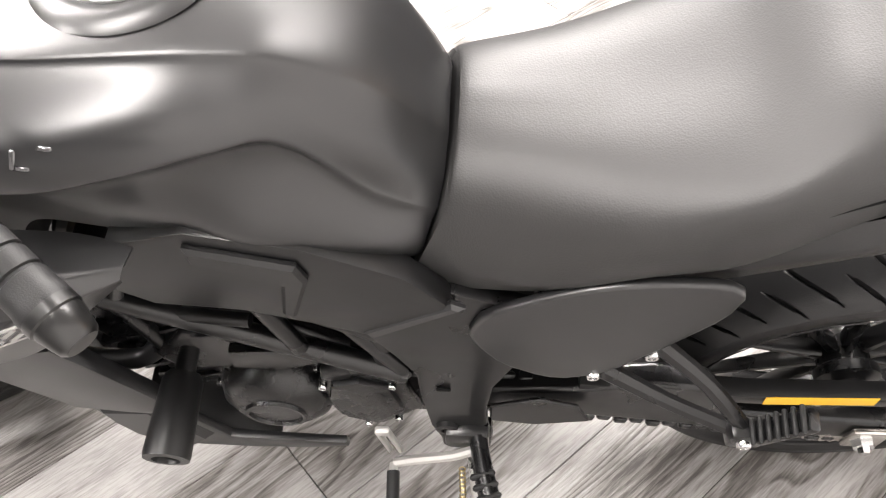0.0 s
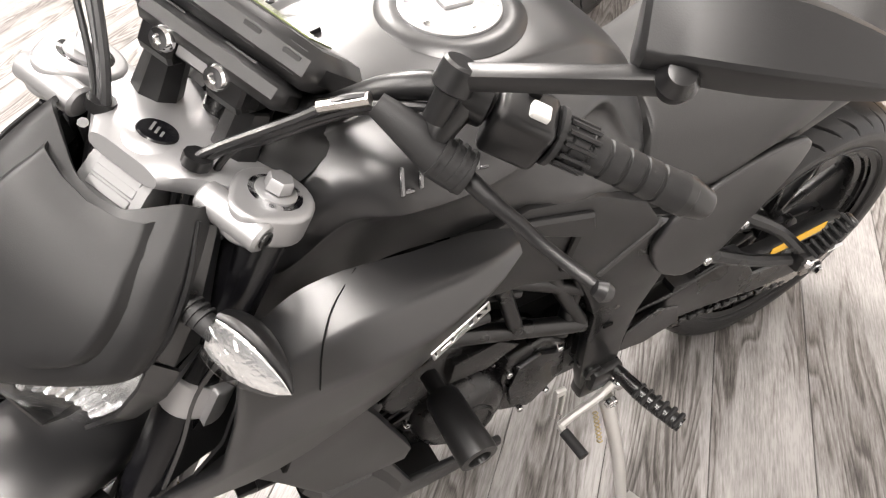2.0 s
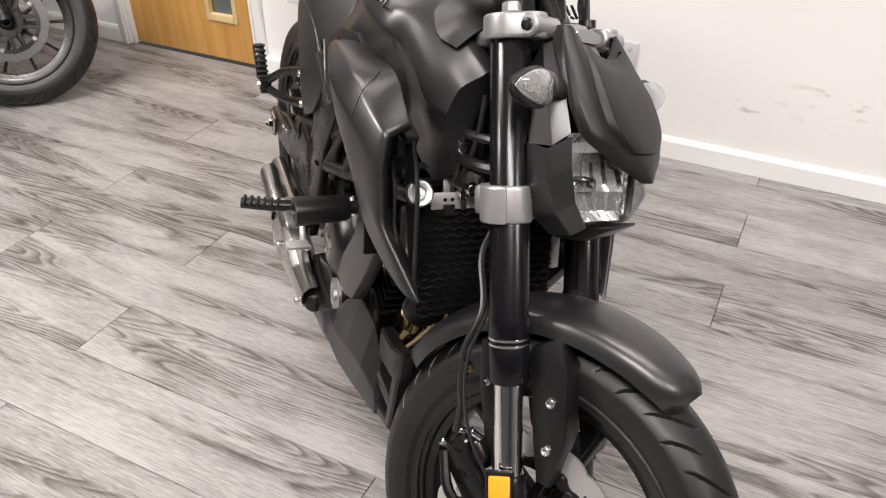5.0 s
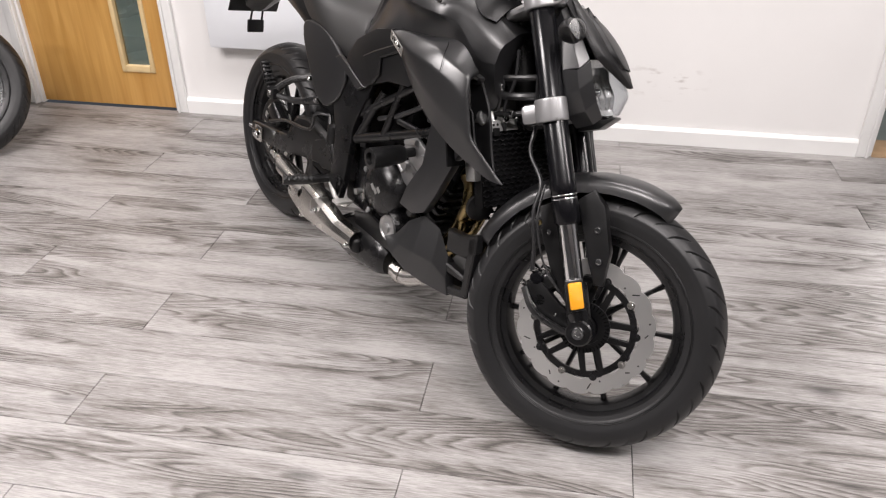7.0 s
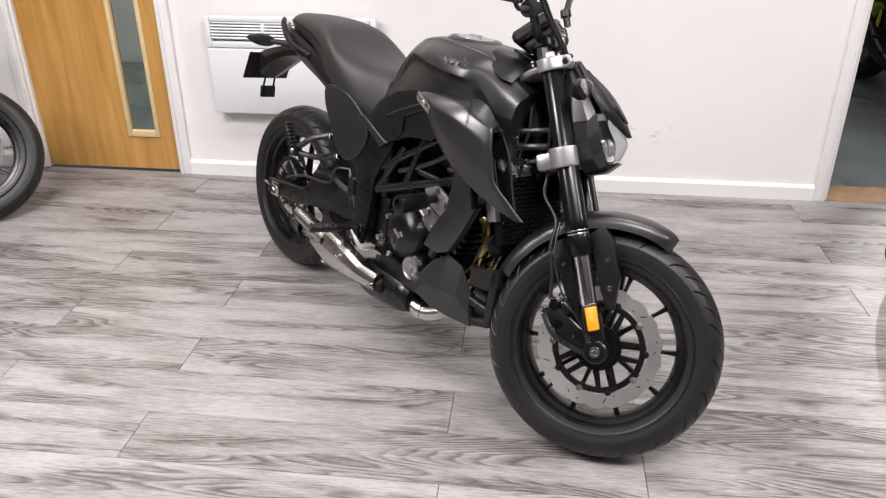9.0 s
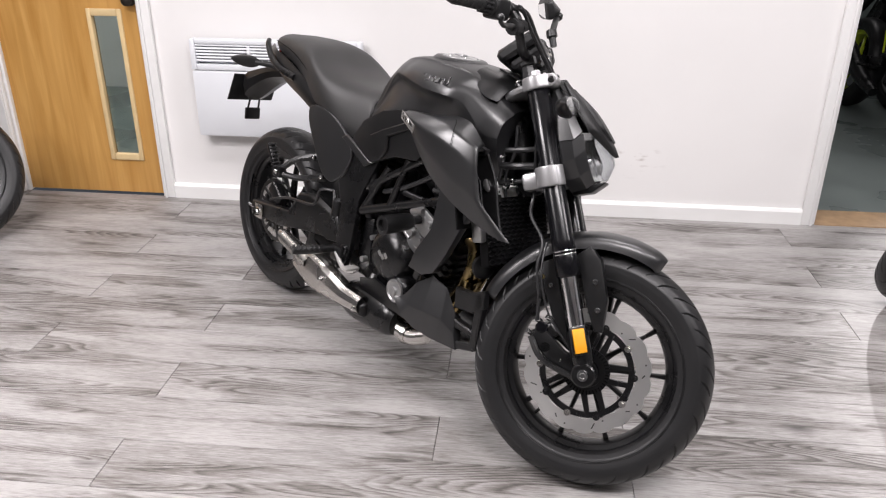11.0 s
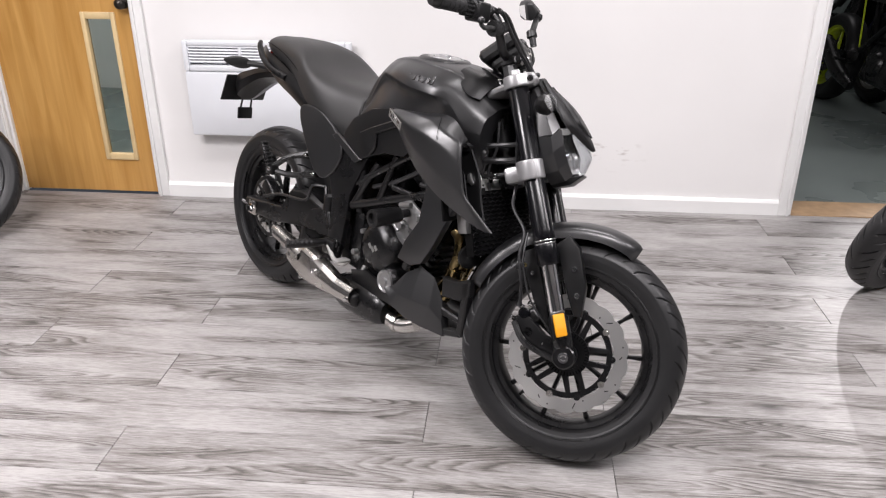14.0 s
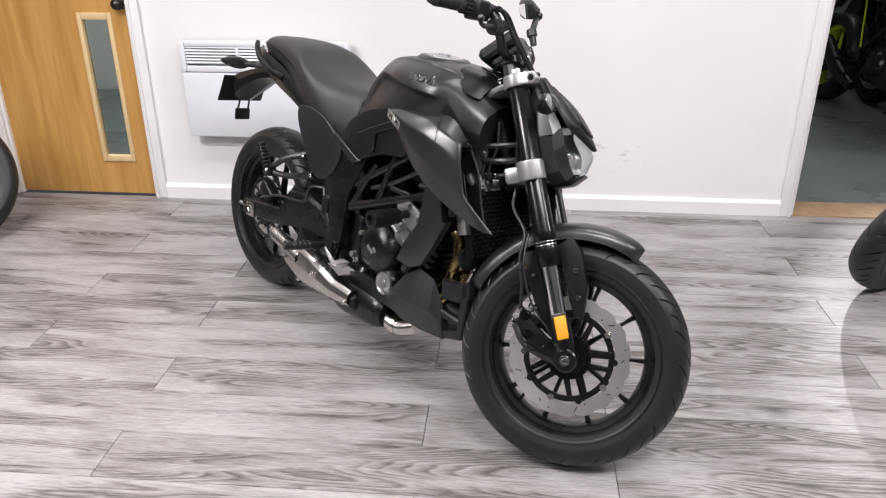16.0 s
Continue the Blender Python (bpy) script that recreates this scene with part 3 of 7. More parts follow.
# workshop beyond the doorway
GX0, GX1, GY0, GH = -5.2, 0.30, -6.0, 3.4
structure(slab("floor_workshop", (GX0, GY0, -0.03), (GX1, WALL_Y - T - 0.03, -0.006), M_CONCRETE), "grey-green painted concrete workshop floor")
structure(slab("wall_workshop_east", (GX1, GY0, 0), (GX1 + 0.1, WALL_Y - T, GH), M_WALL), "plain workshop wall")
structure(slab("wall_workshop_west", (GX0 - 0.1, GY0, 0), (GX0, WALL_Y - T, GH), M_WALL), "plain workshop wall")
structure(slab("wall_workshop_upper", (GX0, WALL_Y - T, CEIL_Z + 0.1), (GX1, WALL_Y, GH), M_WALL), "plain workshop wall above the showroom")
structure(slab("ceiling_workshop", (GX0, GY0, GH), (GX1, WALL_Y - T, GH + 0.1), M_CEIL), "plain workshop ceiling")
structure(slab("wall_workshop_south", (GX0, GY0 - 0.1, 0), (GX1, GY0, GH), M_CONCRETE), "plain grey workshop end wall")
structure(slab("threshold", (WAY_A + 0.012, WALL_Y - T - 0.03, -0.02), (WAY_B - 0.012, WALL_Y + 0.012, 0.006), M_THRESH), "worn pine threshold strip in the doorway")


def heater():
    h = thing("panel_heater", "white wall-mounted electric panel heater with a slotted top grille", "heater")
    x0, x1, z0, z1, y = 0.746, 1.522, 0.337, 0.776, WALL_Y + 0.03
    part("front_panel", box((x1 - x0, 0.045, 0.30), Matrix.Translation(((x0 + x1) / 2, y + 0.024, z0 + 0.15)), 0.008), M_HEATER, h)
    part("backing", box((x1 - x0 - 0.02, 0.02, z1 - z0 - 0.02), Matrix.Translation(((x0 + x1) / 2, y - 0.004, (z0 + z1) / 2)), 0.004), M_SLOT, h, "dark inside behind the grille")
    # grille frame and slats
    zt = z0 + 0.303
    for a, b in ((x0, x0 + 0.025), (x1 - 0.025, x1)):
        part("grille_side", box((b - a, 0.045, z1 - zt), Matrix.Translation(((a + b) / 2, y + 0.024, (z1 + zt) / 2)), 0.006), M_HEATER, h)
    part("grille_top", box((x1 - x0 - 0.05, 0.045, 0.022), Matrix.Translation(((x0 + x1) / 2, y + 0.024, z1 - 0.011)), 0.005), M_HEATER, h)
    part("grille_foot", box((x1 - x0 - 0.05, 0.045, 0.026), Matrix.Translation(((x0 + x1) / 2, y + 0.024, zt + 0.013)), 0.005), M_HEATER, h)
    bars = 3
    w = (x1 - x0 - 0.05) / bars
    for i in range(1, bars):
        part("grille_post", box((0.016, 0.042, z1 - zt - 0.05), Matrix.Translation((x0 + 0.025 + i * w, y + 0.024, (z1 + zt) / 2)), 0.003), M_HEATER, h)
    n = 6
    sl = None
    for i in range(n):
        z = zt + 0.030 + (i + 0.5) * (z1 - zt - 0.056) / n
        bm = box((x1 - x0 - 0.052, 0.036, 0.0085), Matrix.Translation(((x0 + x1) / 2, y + 0.024, z)) @ pose(0, 0, 0, 22), 0.002, 1)
        part("grille_slat", bm, M_HEATER, h)
    for x in (x0 + 0.12, x1 - 0.12):
        part("wall_bracket", box((0.05, 0.03, 0.3), Matrix.Translation((x, WALL_Y + 0.0155, (z0 + z1) / 2)), 0.002), M_HEATER, h)


heater()


def socket(x0, x1, z0, z1, holes):
    s = thing("wall_socket", "pale grey plastic %s wall socket plate" % ("double switched" if holes == 2 else "single"), "socket")
    c = ((x0 + x1) / 2, WALL_Y + 0.006, (z0 + z1) / 2)
    part("face_plate", box((x1 - x0, 0.012, z1 - z0), Matrix.Translation(c), 0.004), M_SOCKET, s)
    y = WALL_Y + 0.0125
    for i in range(holes):
        cx = x0 + (x1 - x0) * ((i + 0.5) / holes)
        for dx, dz, w, h in ((0, 0.012, 0.006, 0.010), (-0.011, -0.010, 0.009, 0.005), (0.011, -0.010, 0.009, 0.005)):
            part("pin_slot", box((w, 0.002, h), Matrix.Translation((cx + dx, y, c[2] + dz - 0.008)), 0), M_SLOT, s, smooth=False)
        part("rocker_switch", box((0.010, 0.006, 0.016), Matrix.Translation((cx + (0.016 if holes == 2 else 0.02) * (1 if i else -1), y + 0.001, c[2] + 0.024)), 0.002), M_SOCKET, s)


socket(0.308, 0.460, 0.283, 0.372, 2)
socket(0.180, 0.270, 0.288, 0.376, 1)


# ---- motorcycle ----
RAKE, STEER_DEG, LEAN_DEG = 25.5, 30.73, 10.12
RF, RR, WB, RX = 0.2985, 0.300, 1.427, 0.024
AX_F = Vector((WB, 0, RF))
FD = Vector((-math.sin(radians(RAKE)), 0, math.cos(radians(RAKE))))   # up the fork
FN = Vector((math.cos(radians(RAKE)), 0, math.sin(radians(RAKE))))    # ahead of the fork
HEAD = AX_F - FN * 0.084
STEER_BAR = Matrix.Translation(HEAD) @ Matrix.Rotation(radians(STEER_DEG), 4, FD) @ Matrix.Translation(-HEAD)
STEER = STEER_BAR @ Matrix.Translation((0, -0.011, 0))   # fork and lamp; the bar controls take STEER_BAR
BIKE = pose(0.938, 0.1815, 0, -LEAN_DEG, 0, 136.72)


def FK(h, y=0.0, n=0.0):
    """A point h up the fork from the front axle, y to the left, n ahead."""
    return AX_F + FD * h + FN * n + Vector((0, y, 0))


FORK = Matrix(((FN.x, 0, FD.x, AX_F.x), (FN.y, 1, FD.y, 0), (FN.z, 0, FD.z, AX_F.z), (0, 0, 0, 1)))  # local x ahead, y left, z up the fork


def tyre_bm(R, half, seg=72, treads=0, fine=28):
    """Road tyre; with treads, curved grooves are cut into both shoulders."""
    rim = 0.217
    h = R - rim
    prof = [(rim - 0.004, -half * 0.80), (rim + 0.006, -half * 0.86), (rim + 0.009, -half * 0.90), (rim + h * 0.35, -half * 1.0), (rim + h * 0.50, -half * 1.01), (rim + h * 0.62, -half * 0.985), (rim + h * 0.80, -half * 0.80),
            (rim + h * 0.93, -half * 0.46), (R, 0)]
    prof += [(r, -y) for r, y in prof[-2::-1]]
    pr = spline(np.array(prof), 3)
    if not treads:
        return lathe([(a, b) for a, b in pr], (0, 0, 0), (0, 1, 0), seg)
    pr = np.array(spline(np.array(prof), 5 if fine > 24 else 3))
    n = treads * fine
    rows = []
    for i in range(n):
        a = 2 * math.pi * i / n
        row = []
        for r, y in pr:
            s, side = abs(y) / half, (1 if y > 0 else 0.0)
            t = 1.0 if r < rim + h * 0.52 else min(1.0, max(0.0, (s - 0.08) / 0.92))
            cut = 0.0
            for lead, lo, hi in ((0.0, 0.05, 0.90), (0.52, 0.40, 0.99)):
                if lo < t < hi:
                    ph = i / fine + side * 0.5 + lead
                    w = 0.042 * min(1.0, 5 * (t - lo), 5 * (hi - t) + 0.2)
                    cut = max(cut, 0.0065 * min(1.0, max(0.0, (w - abs(ph - round(ph))) / 0.024)))
            rr, ang = r - cut, a + 0.21 * t ** 1.3
            row.append((rr * math.cos(ang), y * (1 - cut * 11 * s * s), rr * math.sin(ang)))
        rows.append(row)
    return grid_bm(np.array(rows), close_u=True)


def rim_bm(half, seg=64):
    w = half * 0.80
    prof = [(0.188, -w * 0.50), (0.192, -w * 0.66), (0.204, -w * 0.74), (0.206, -w * 0.88), (0.2165, -w * 0.92), (0.2215, -w * 0.98), (0.2225, -w * 0.90), (0.217, -w * 0.84), (0.209, -w * 0.6), (0.206, 0)]
    prof += [(r, -y) for r, y in prof[-2::-1]]
    prof += [(0.186, w * 0.25), (0.184, 0), (0.186, -w * 0.25)]
    return lathe(prof, (0, 0, 0), (0, 1, 0), seg, closed=True)


def spoke_bm(a, r0, r1, w0=0.013, w1=0.009, y0=0.030, y1=0.016):
    """One cast spoke: a tapered bar from hub to rim."""
    ca, sa = math.cos(a), math.sin(a)
    rings = []
    for k in range(6):
        t = k / 5
        r = r0 + (r1 - r0) * t
        flare = 0.006 * (max(0, t - 0.8) / 0.2) ** 2 + 0.006 * (max(0, 0.2 - t) / 0.2) ** 2
        w, y = w0 + (w1 - w0) * t + flare, y0 + (y1 - y0) * t
        ring = []
        for u, v in ((-1, -0.6), (-0.6, -1), (0.6, -1), (1, -0.6), (1, 0.6), (0.6, 1), (-0.6, 1), (-1, 0.6)):
            ring.append((r * ca - u * w * 0.5 * sa, v * y * 0.5, r * sa + u * w * 0.5 * ca))
        rings.append(ring)
    bm = grid_bm(np.array(rings), close_v=True)
    bmesh.ops.holes_fill(bm, edges=[e for e in bm.edges if len(e.link_faces) == 1], sides=0)
    return bm


def wheel(parent, name, centre, R, half, n_spokes, rim_mat, steer=False, disc_side=-1, disc_r=0.153, turn=None, label="", tyre_grooves=True, disc=True, yel=False):
    m = Matrix.Translation(centre) @ pose(0, 0, 0, 0, 7, 0)
    def P(nm, bm, mt, par, lb=""):
        bm.transform(m)
        return part(nm, bm, mt, par, lb, steer=steer)
    hub = P(name, lathe([(0.012, -0.075), (0.022, -0.075), (0.024, -0.055), (0.045, -0.045), (0.046, -0.030), (0.036, -0.024), (0.034, 0.024), (0.044, 0.030), (0.044, 0.045), (0.024, 0.052), (0.022, 0.075), (0.012, 0.075)], seg=28), rim_mat, parent)
    P("tyre", tyre_bm(R, half, 72, 20 if tyre_grooves else 0, 40 if steer is True or parent.name == "motorcycle" else 18), M_RUBBER, hub, "black road tyre with curved tread grooves")
    for sd in (-1, 1):
        P("sidewall_line", join(*[lathe([(q - 0.0012, sd * (half * f)), (q, sd * (half * f + 0.0012)), (q + 0.0012, sd * (half * f))], seg=72) for q, f in ((0.2275, 0.935), (0.2305, 0.955))]), M_RUBBER, hub)
    P("rim", rim_bm(half), rim_mat, hub)
    for i in range(n_spokes):
        P("spoke", spoke_bm(2 * math.pi * (i + 0.5) / n_spokes, 0.036, 0.194), rim_mat, hub)
    if disc:
        y = disc_side * 0.062
        wv = lambda a: 0.0075 * abs(math.sin(9 * a)) ** 0.6 - 0.005
        P("brake_disc", lathe([(disc_r, y - 0.0022), (disc_r, y + 0.0022), (disc_r - 0.036, y + 0.0022), (disc_r - 0.036, y - 0.0022)], seg=192, wave=wv, closed=True), M_DISC if label != "parked" else M_DARKDISC, hub, "wave-edged steel brake disc")
        yo = y + disc_side * 0.0026
        slots = []
        for i in range(9):
            a, rr = 2 * math.pi * (i + 0.5) / 9, disc_r - 0.017
            ms = Matrix.Translation((rr * math.cos(a), yo - disc_side * 0.0004, rr * math.sin(a))) @ Matrix.Rotation(-a, 4, "Y") @ pose(0, 0, 0, 0, 35 if i % 2 else -50, 0)
            slots.append(box((0.016 if i % 2 else 0.010, 0.0012, 0.0026), ms, 0))
            a2, r2 = a + 0.2, disc_r - (0.026 if i % 2 else 0.010)
            slots.append(lathe([(0, 0.0006), (0.0021, 0.0006), (0.0021, -0.001)], (r2 * math.cos(a2), yo - disc_side * 0.0002, r2 * math.sin(a2)), (0, disc_side, 0), 8))
        bm = join(*slots)
        P("disc_slot", bm, M_DARKDISC, hub)["kind"] = "stuff"
        for i in range(5):
            a = 2 * math.pi * i / 5 + 0.3
            for da in (-0.30, 0.30):
                a0, a1 = a + da * 1.25, a + da * 0.62
                b0, b1 = Vector((0.046 * math.cos(a0), 0, 0.046 * math.sin(a0))), Vector((0.110 * math.cos(a1), 0, 0.110 * math.sin(a1)))
                w0 = (b1 - b0).cross(Vector((0, 1, 0))).normalized()
                arm = plate([(p.x, p.z) for p in (b0 + w0 * 0.0085, b1 + w0 * 0.0060, b1 - w0 * 0.0060, b0 - w0 * 0.0085)], y - 0.004, y + 0.004, 0.0015, 1)
                P("disc_carrier_arm", arm, M_SATIN, hub)
            for da in (0.0, 0.63):
                P("disc_button", lathe([(0, 0.0050), (0.004, 0.0050), (0.005, 0.0040), (0.0085, 0.0040), (0.0095, 0.001), (0.0095, -0.004)], ((disc_r - 0.038) * math.cos(a + da), y, (disc_r - 0.038) * math.sin(a + da)), (0, disc_side, 0), 14), M_STEEL if da else M_SATIN, hub)
        P("disc_carrier", lathe([(0.030, y - 0.004), (0.056, y - 0.004), (0.056, y + 0.004), (0.030, y + 0.004)], seg=36, closed=True), M_SATIN, hub)
        P("disc_carrier_ring", lathe([(0.101, y - 0.0036), (0.1155, y - 0.0036), (0.1155, y + 0.0036), (0.101, y + 0.0036)], seg=48, closed=True), M_SATIN, hub)
    # valve
    P("valve", cyl((0.190 * math.cos(-2.0), -0.004, 0.190 * math.sin(-2.0)), (0.158 * math.cos(-2.0), -0.020, 0.158 * math.sin(-2.0)), 0.0045, seg=8), M_RUBBER, hub)
    return hub


moto = thing("motorcycle", "matt charcoal naked motorcycle leaning on its side stand, front wheel turned", "motorcycle", BIKE)


def both(name, left, right, depth, bev, seg, lean_in, material, label="", rnd=0):
    """A side panel on the left and one on the right, each by its own outline (x, z)."""
    part(name, shear_y(plate(left, 0, depth, bev, seg, rnd), lean_in), material, moto, label)
    part(name, flip(shear_y(plate(right, 0, depth, bev, seg, rnd), lean_in)), material, moto, label)


wheel(moto, "rear_wheel", (RX, 0, RR), RR, 0.068, 10, M_SATIN, disc_side=-1, disc_r=0.115)
fw = wheel(moto, "front_wheel", AX_F, RF, 0.055, 10, M_SATIN, steer=True)
_a = radians(-102.4)
part("tyre_dot", lathe([(0, 0.0008), (0.004, 0.0006), (0.0045, -0.001)], AX_F + Vector((0.247 * math.cos(_a), -0.0535, 0.247 * math.sin(_a))), (0, -1, 0), 10), M_DOT, moto, "small yellow balance dot", steer=True)
part("abs_ring", lathe([(0.040, -0.070), (0.058, -0.070), (0.058, -0.067), (0.040, -0.067)], AX_F, (0, 1, 0), 48, closed=True), M_SATIN, fw, steer=True)
part("abs_tooth", join(*[box((0.010, 0.0035, 0.0030), Matrix.Translation(AX_F) @ Matrix.Rotation(2 * math.pi * i / 40, 4, "Y") @ Matrix.Translation((0.052, -0.0715, 0)), 0) for i in range(40)]), M_DARK, fw, steer=True)["kind"] = "stuff"

# --- fork ---
FW = 0.105
for s in (1, -1):
    part("fork_outer_tube", lathe([(0, 0.722), (0.024, 0.722), (0.027, 0.718), (0.027, 0.330), (0.0285, 0.325), (0.0285, 0.300), (0.0275, 0.297), (0.0275, 0.292), (0.0285, 0.290), (0.0285, 0.240), (0.026, 0.236), (0.020, 0.235)], FK(0, s * FW), FD, 28), M_GLOSSBLACK, moto, "gloss black upside-down fork tube", steer=True)
    part("fork_seal_ring", lathe([(0.0287, 0.300), (0.0292, 0.2985), (0.0287, 0.297)], FK(0, s * FW), FD, 28, closed=True), M_CHROME, moto, steer=True)
    part("fork_seal_ring", lathe([(0.0287, 0.292), (0.0292, 0.2905), (0.0287, 0.289)], FK(0, s * FW), FD, 28, closed=True), M_CHROME, moto, steer=True)
    part("fork_stanchion", lathe([(0, 0.30), (0.0205, 0.30), (0.0205, 0.06), (0, 0.06)], FK(0, s * FW), FD, 28), M_CHROME, moto, "chromed fork stanchion", steer=True)
    foot = join(lathe([(0, 0.105), (0.022, 0.105), (0.026, 0.098), (0.026, 0.02), (0.022, 0.0), (0, -0.004)], FK(0, s * FW, 0.0), FD, 24),
                lathe([(0.010, -0.030), (0.026, -0.030), (0.030, -0.026), (0.030, 0.022), (0.026, 0.026), (0.010, 0.026)], AX_F + Vector((0, s * (FW - 0.004), 0)), (0, 1, 0), 24))
    part("fork_foot", foot, M_SATIN, moto, steer=True)
    part("axle_end", lathe([(0, 0.006), (0.006, 0.006), (0.008, 0.010), (0.013, 0.010), (0.0145, 0.006), (0.0145, -0.004)], AX_F + Vector((0, s * (FW + 0.022), 0)), (0, s, 0), 20), M_CHROME if s < 0 else M_SATIN, moto, steer=True)
    # fender stay: angular plate in front of and behind the stanchion
    st = plate([(0.026, 0.285), (0.062, 0.300), (0.082, 0.262), (0.080, 0.160), (0.056, 0.090), (0.036, 0.095), (0.030, 0.15)], 0.050, 0.092, 0.006)
    st.transform(FORK)
    if s < 0:
        flip(st)
    stay = part("fender_stay", st, M_PLASTIC, moto, steer=True)
    for hh, nn in ((0.213, 0.060), (0.145, 0.054)):
        part("screw", bolt(FK(hh, s * 0.092, nn), (0, s, 0), 0.0075, 0.006), M_CHROME, stay, steer=True)
    st2 = plate([(-0.030, 0.285), (-0.064, 0.280), (-0.068, 0.215), (-0.058, 0.12), (-0.036, 0.06), (-0.028, 0.09)], 0.050, 0.078, 0.006)
    st2.transform(FORK)
    if s < 0:
        flip(st2)
    stay2 = part("rear_fender_stay", st2, M_PLASTIC, moto, steer=True)
    part("screw", bolt(FK(0.220, s * 0.078, -0.050), (0, s, 0), 0.0065, 0.006), M_CHROME, stay2, steer=True)
    # amber reflector on a bracket
    rfm = FORK @ Matrix.Translation((0.004, s * (FW + 0.027), 0.083)) @ pose(0, 0, 0, 0, 0, -s * 28)
    br = part("reflector_bracket", box((0.040, 0.008, 0.070), rfm, 0.003), M_SATIN, moto, steer=True)
    part("reflector", box((0.030, 0.008, 0.058), rfm @ Matrix.Translation((0, s * 0.007, 0)), 0.003), M_ORANGE, br, "amber fork reflector", steer=True)


def clamp_bm(h0, h1, ring, ear=(0.0, 0.030)):
    """A yoke: two split rings and a bridge, in the fork's frame."""
    bms = []
    for s in (1, -1):
        c1, r1 = ear
        out = [(ring * math.cos(a), ring * math.sin(a)) for a in np.linspace(radians(65), radians(295), 18)] + [(c1 + r1 * math.cos(a), r1 * math.sin(a)) for a in np.linspace(radians(-65), radians(65), 10)]
        pill = plate([(x, z - s * FW) for x, z in out], h0, h1, 0.005, 3)
        pill.transform(Matrix.Rotation(radians(90), 4, "X"))
        bms.append(pill)
        bms.append(box((0.030, 0.045, h1 - h0 - 0.006), Matrix.Translation((-ring * 0.55, s * (FW - 0.03), (h0 + h1) / 2)), 0.006))
    bm = join(*bms)
    return bm


top = clamp_bm(0.690, 0.722, 0.036, (0.028, 0.022))
bridge = sym_body([(0.058, [(0, 0.708), (0.02, 0.708), (0.034, 0.704), (0.034, 0.695), (0.02, 0.692), (0, 0.692)]), (0.035, [(0, 0.716), (0.03, 0.716), (0.055, 0.712), (0.055, 0.695), (0.03, 0.692), (0, 0.692)]), (0.0, [(0, 0.719), (0.06, 0.719), (0.098, 0.714), (0.10, 0.70), (0.06, 0.692), (0, 0.692)]),
                   (-0.04, [(0, 0.719), (0.055, 0.719), (0.085, 0.714), (0.088, 0.70), (0.05, 0.692), (0, 0.692)]), (-0.095, [(0, 0.716), (0.03, 0.716), (0.045, 0.712), (0.045, 0.70), (0.03, 0.692), (0, 0.692)])], 4, 2)
tb = join(top, bridge)
tb.transform(FORK)
yoke = part("top_yoke", tb, M_SILVER, moto, "silver cast top yoke", steer=True)
for s in (1, -1):
    part("fork_cap", join(lathe([(0, 0.738), (0.0105, 0.738), (0.0120, 0.736), (0.0125, 0.7265)], FK(0, s * FW), FD, 6), lathe([(0, 0.7250), (0.0165, 0.7250), (0.0185, 0.7240), (0.0185, 0.715)], FK(0, s * FW), FD, 28)), M_SILVER, yoke, "silver fork cap", steer=True)
    ear = cyl(FK(0.705, s * (FW - 0.040), 0.038), FK(0.705, s * (FW + 0.024), 0.038), 0.0145, seg=20, bev=0.003)
    part("clamp_ear", ear, M_SILVER, yoke, steer=True)
    part("pinch_bolt", bolt(FK(0.705, s * (FW + 0.024), 0.038), (0, s, 0), 0.008, 0.003), M_SATIN, yoke, steer=True)
lo = clamp_bm(0.455, 0.505, 0.040)
lob = join(lo, box((0.075, 0.15, 0.045), Matrix.Translation((-0.045, 0, 0.480)), 0.010))
lob.transform(FORK)
part("lower_yoke", lob, M_SILVER, moto, "silver lower fork yoke", steer=True)
part("steering_head", lathe([(0, 0.45), (0.030, 0.45), (0.034, 0.47), (0.030, 0.50), (0.030, 0.66), (0.036, 0.68), (0.036, 0.69), (0, 0.69)], HEAD, FD, 24), M_SATIN, moto)
emb = part("emblem_boss", lathe([(0, 0.718), (0.018, 0.718), (0.026, 0.715), (0.030, 0.710), (0.030, 0.700)], FK(0, 0, 0.024), FD, 28), M_SILVER, yoke, steer=True)
part("emblem", lathe([(0, 0.7195), (0.0165, 0.7195), (0.018, 0.718), (0.018, 0.715)], FK(0, 0, 0.024), FD, 28), M_GLOSSBLACK, yoke, "round black emblem disc", steer=True)
for i in range(3):
    part("emblem_mark", box((0.014 - 0.003 * i, 0.0022, 0.0006), FORK @ Matrix.Translation((0.024 + 0.001 * i, -0.006 + 0.006 * i, 0.7199)) @ pose(0, 0, 0, 0, 0, 25), 0), M_LOGO, yoke, steer=True, smooth=False)
# ribbed silver nose below the emblem
nz = sym_body([(0.0, [(0, 0.712), (0.028, 0.711), (0.034, 0.70), (0.034, 0.64), (0, 0.64)]), (0.030, [(0, 0.706), (0.026, 0.705), (0.032, 0.697), (0.034, 0.64), (0, 0.64)]), (0.050, [(0, 0.668), (0.028, 0.668), (0.033, 0.664), (0.034, 0.64), (0, 0.64)])], 3, 2)
nz.transform(FORK @ Matrix.Translation((0.019, 0, -0.010)))
part("yoke_nose", nz, M_NOSE, yoke, "silver ribbed yoke nose", steer=True)
for i in range(3):
    t = 0.22 + 0.25 * i
    part("nose_rib", box((0.009, 0.044, 0.0022), FORK @ Matrix.Translation((0.0495 + 0.020 * t, 0, 0.6965 - 0.038 * t)) @ pose(0, 0, 0, 0, 62, 0), 0.001, 1), M_NOSE, yoke, steer=True)

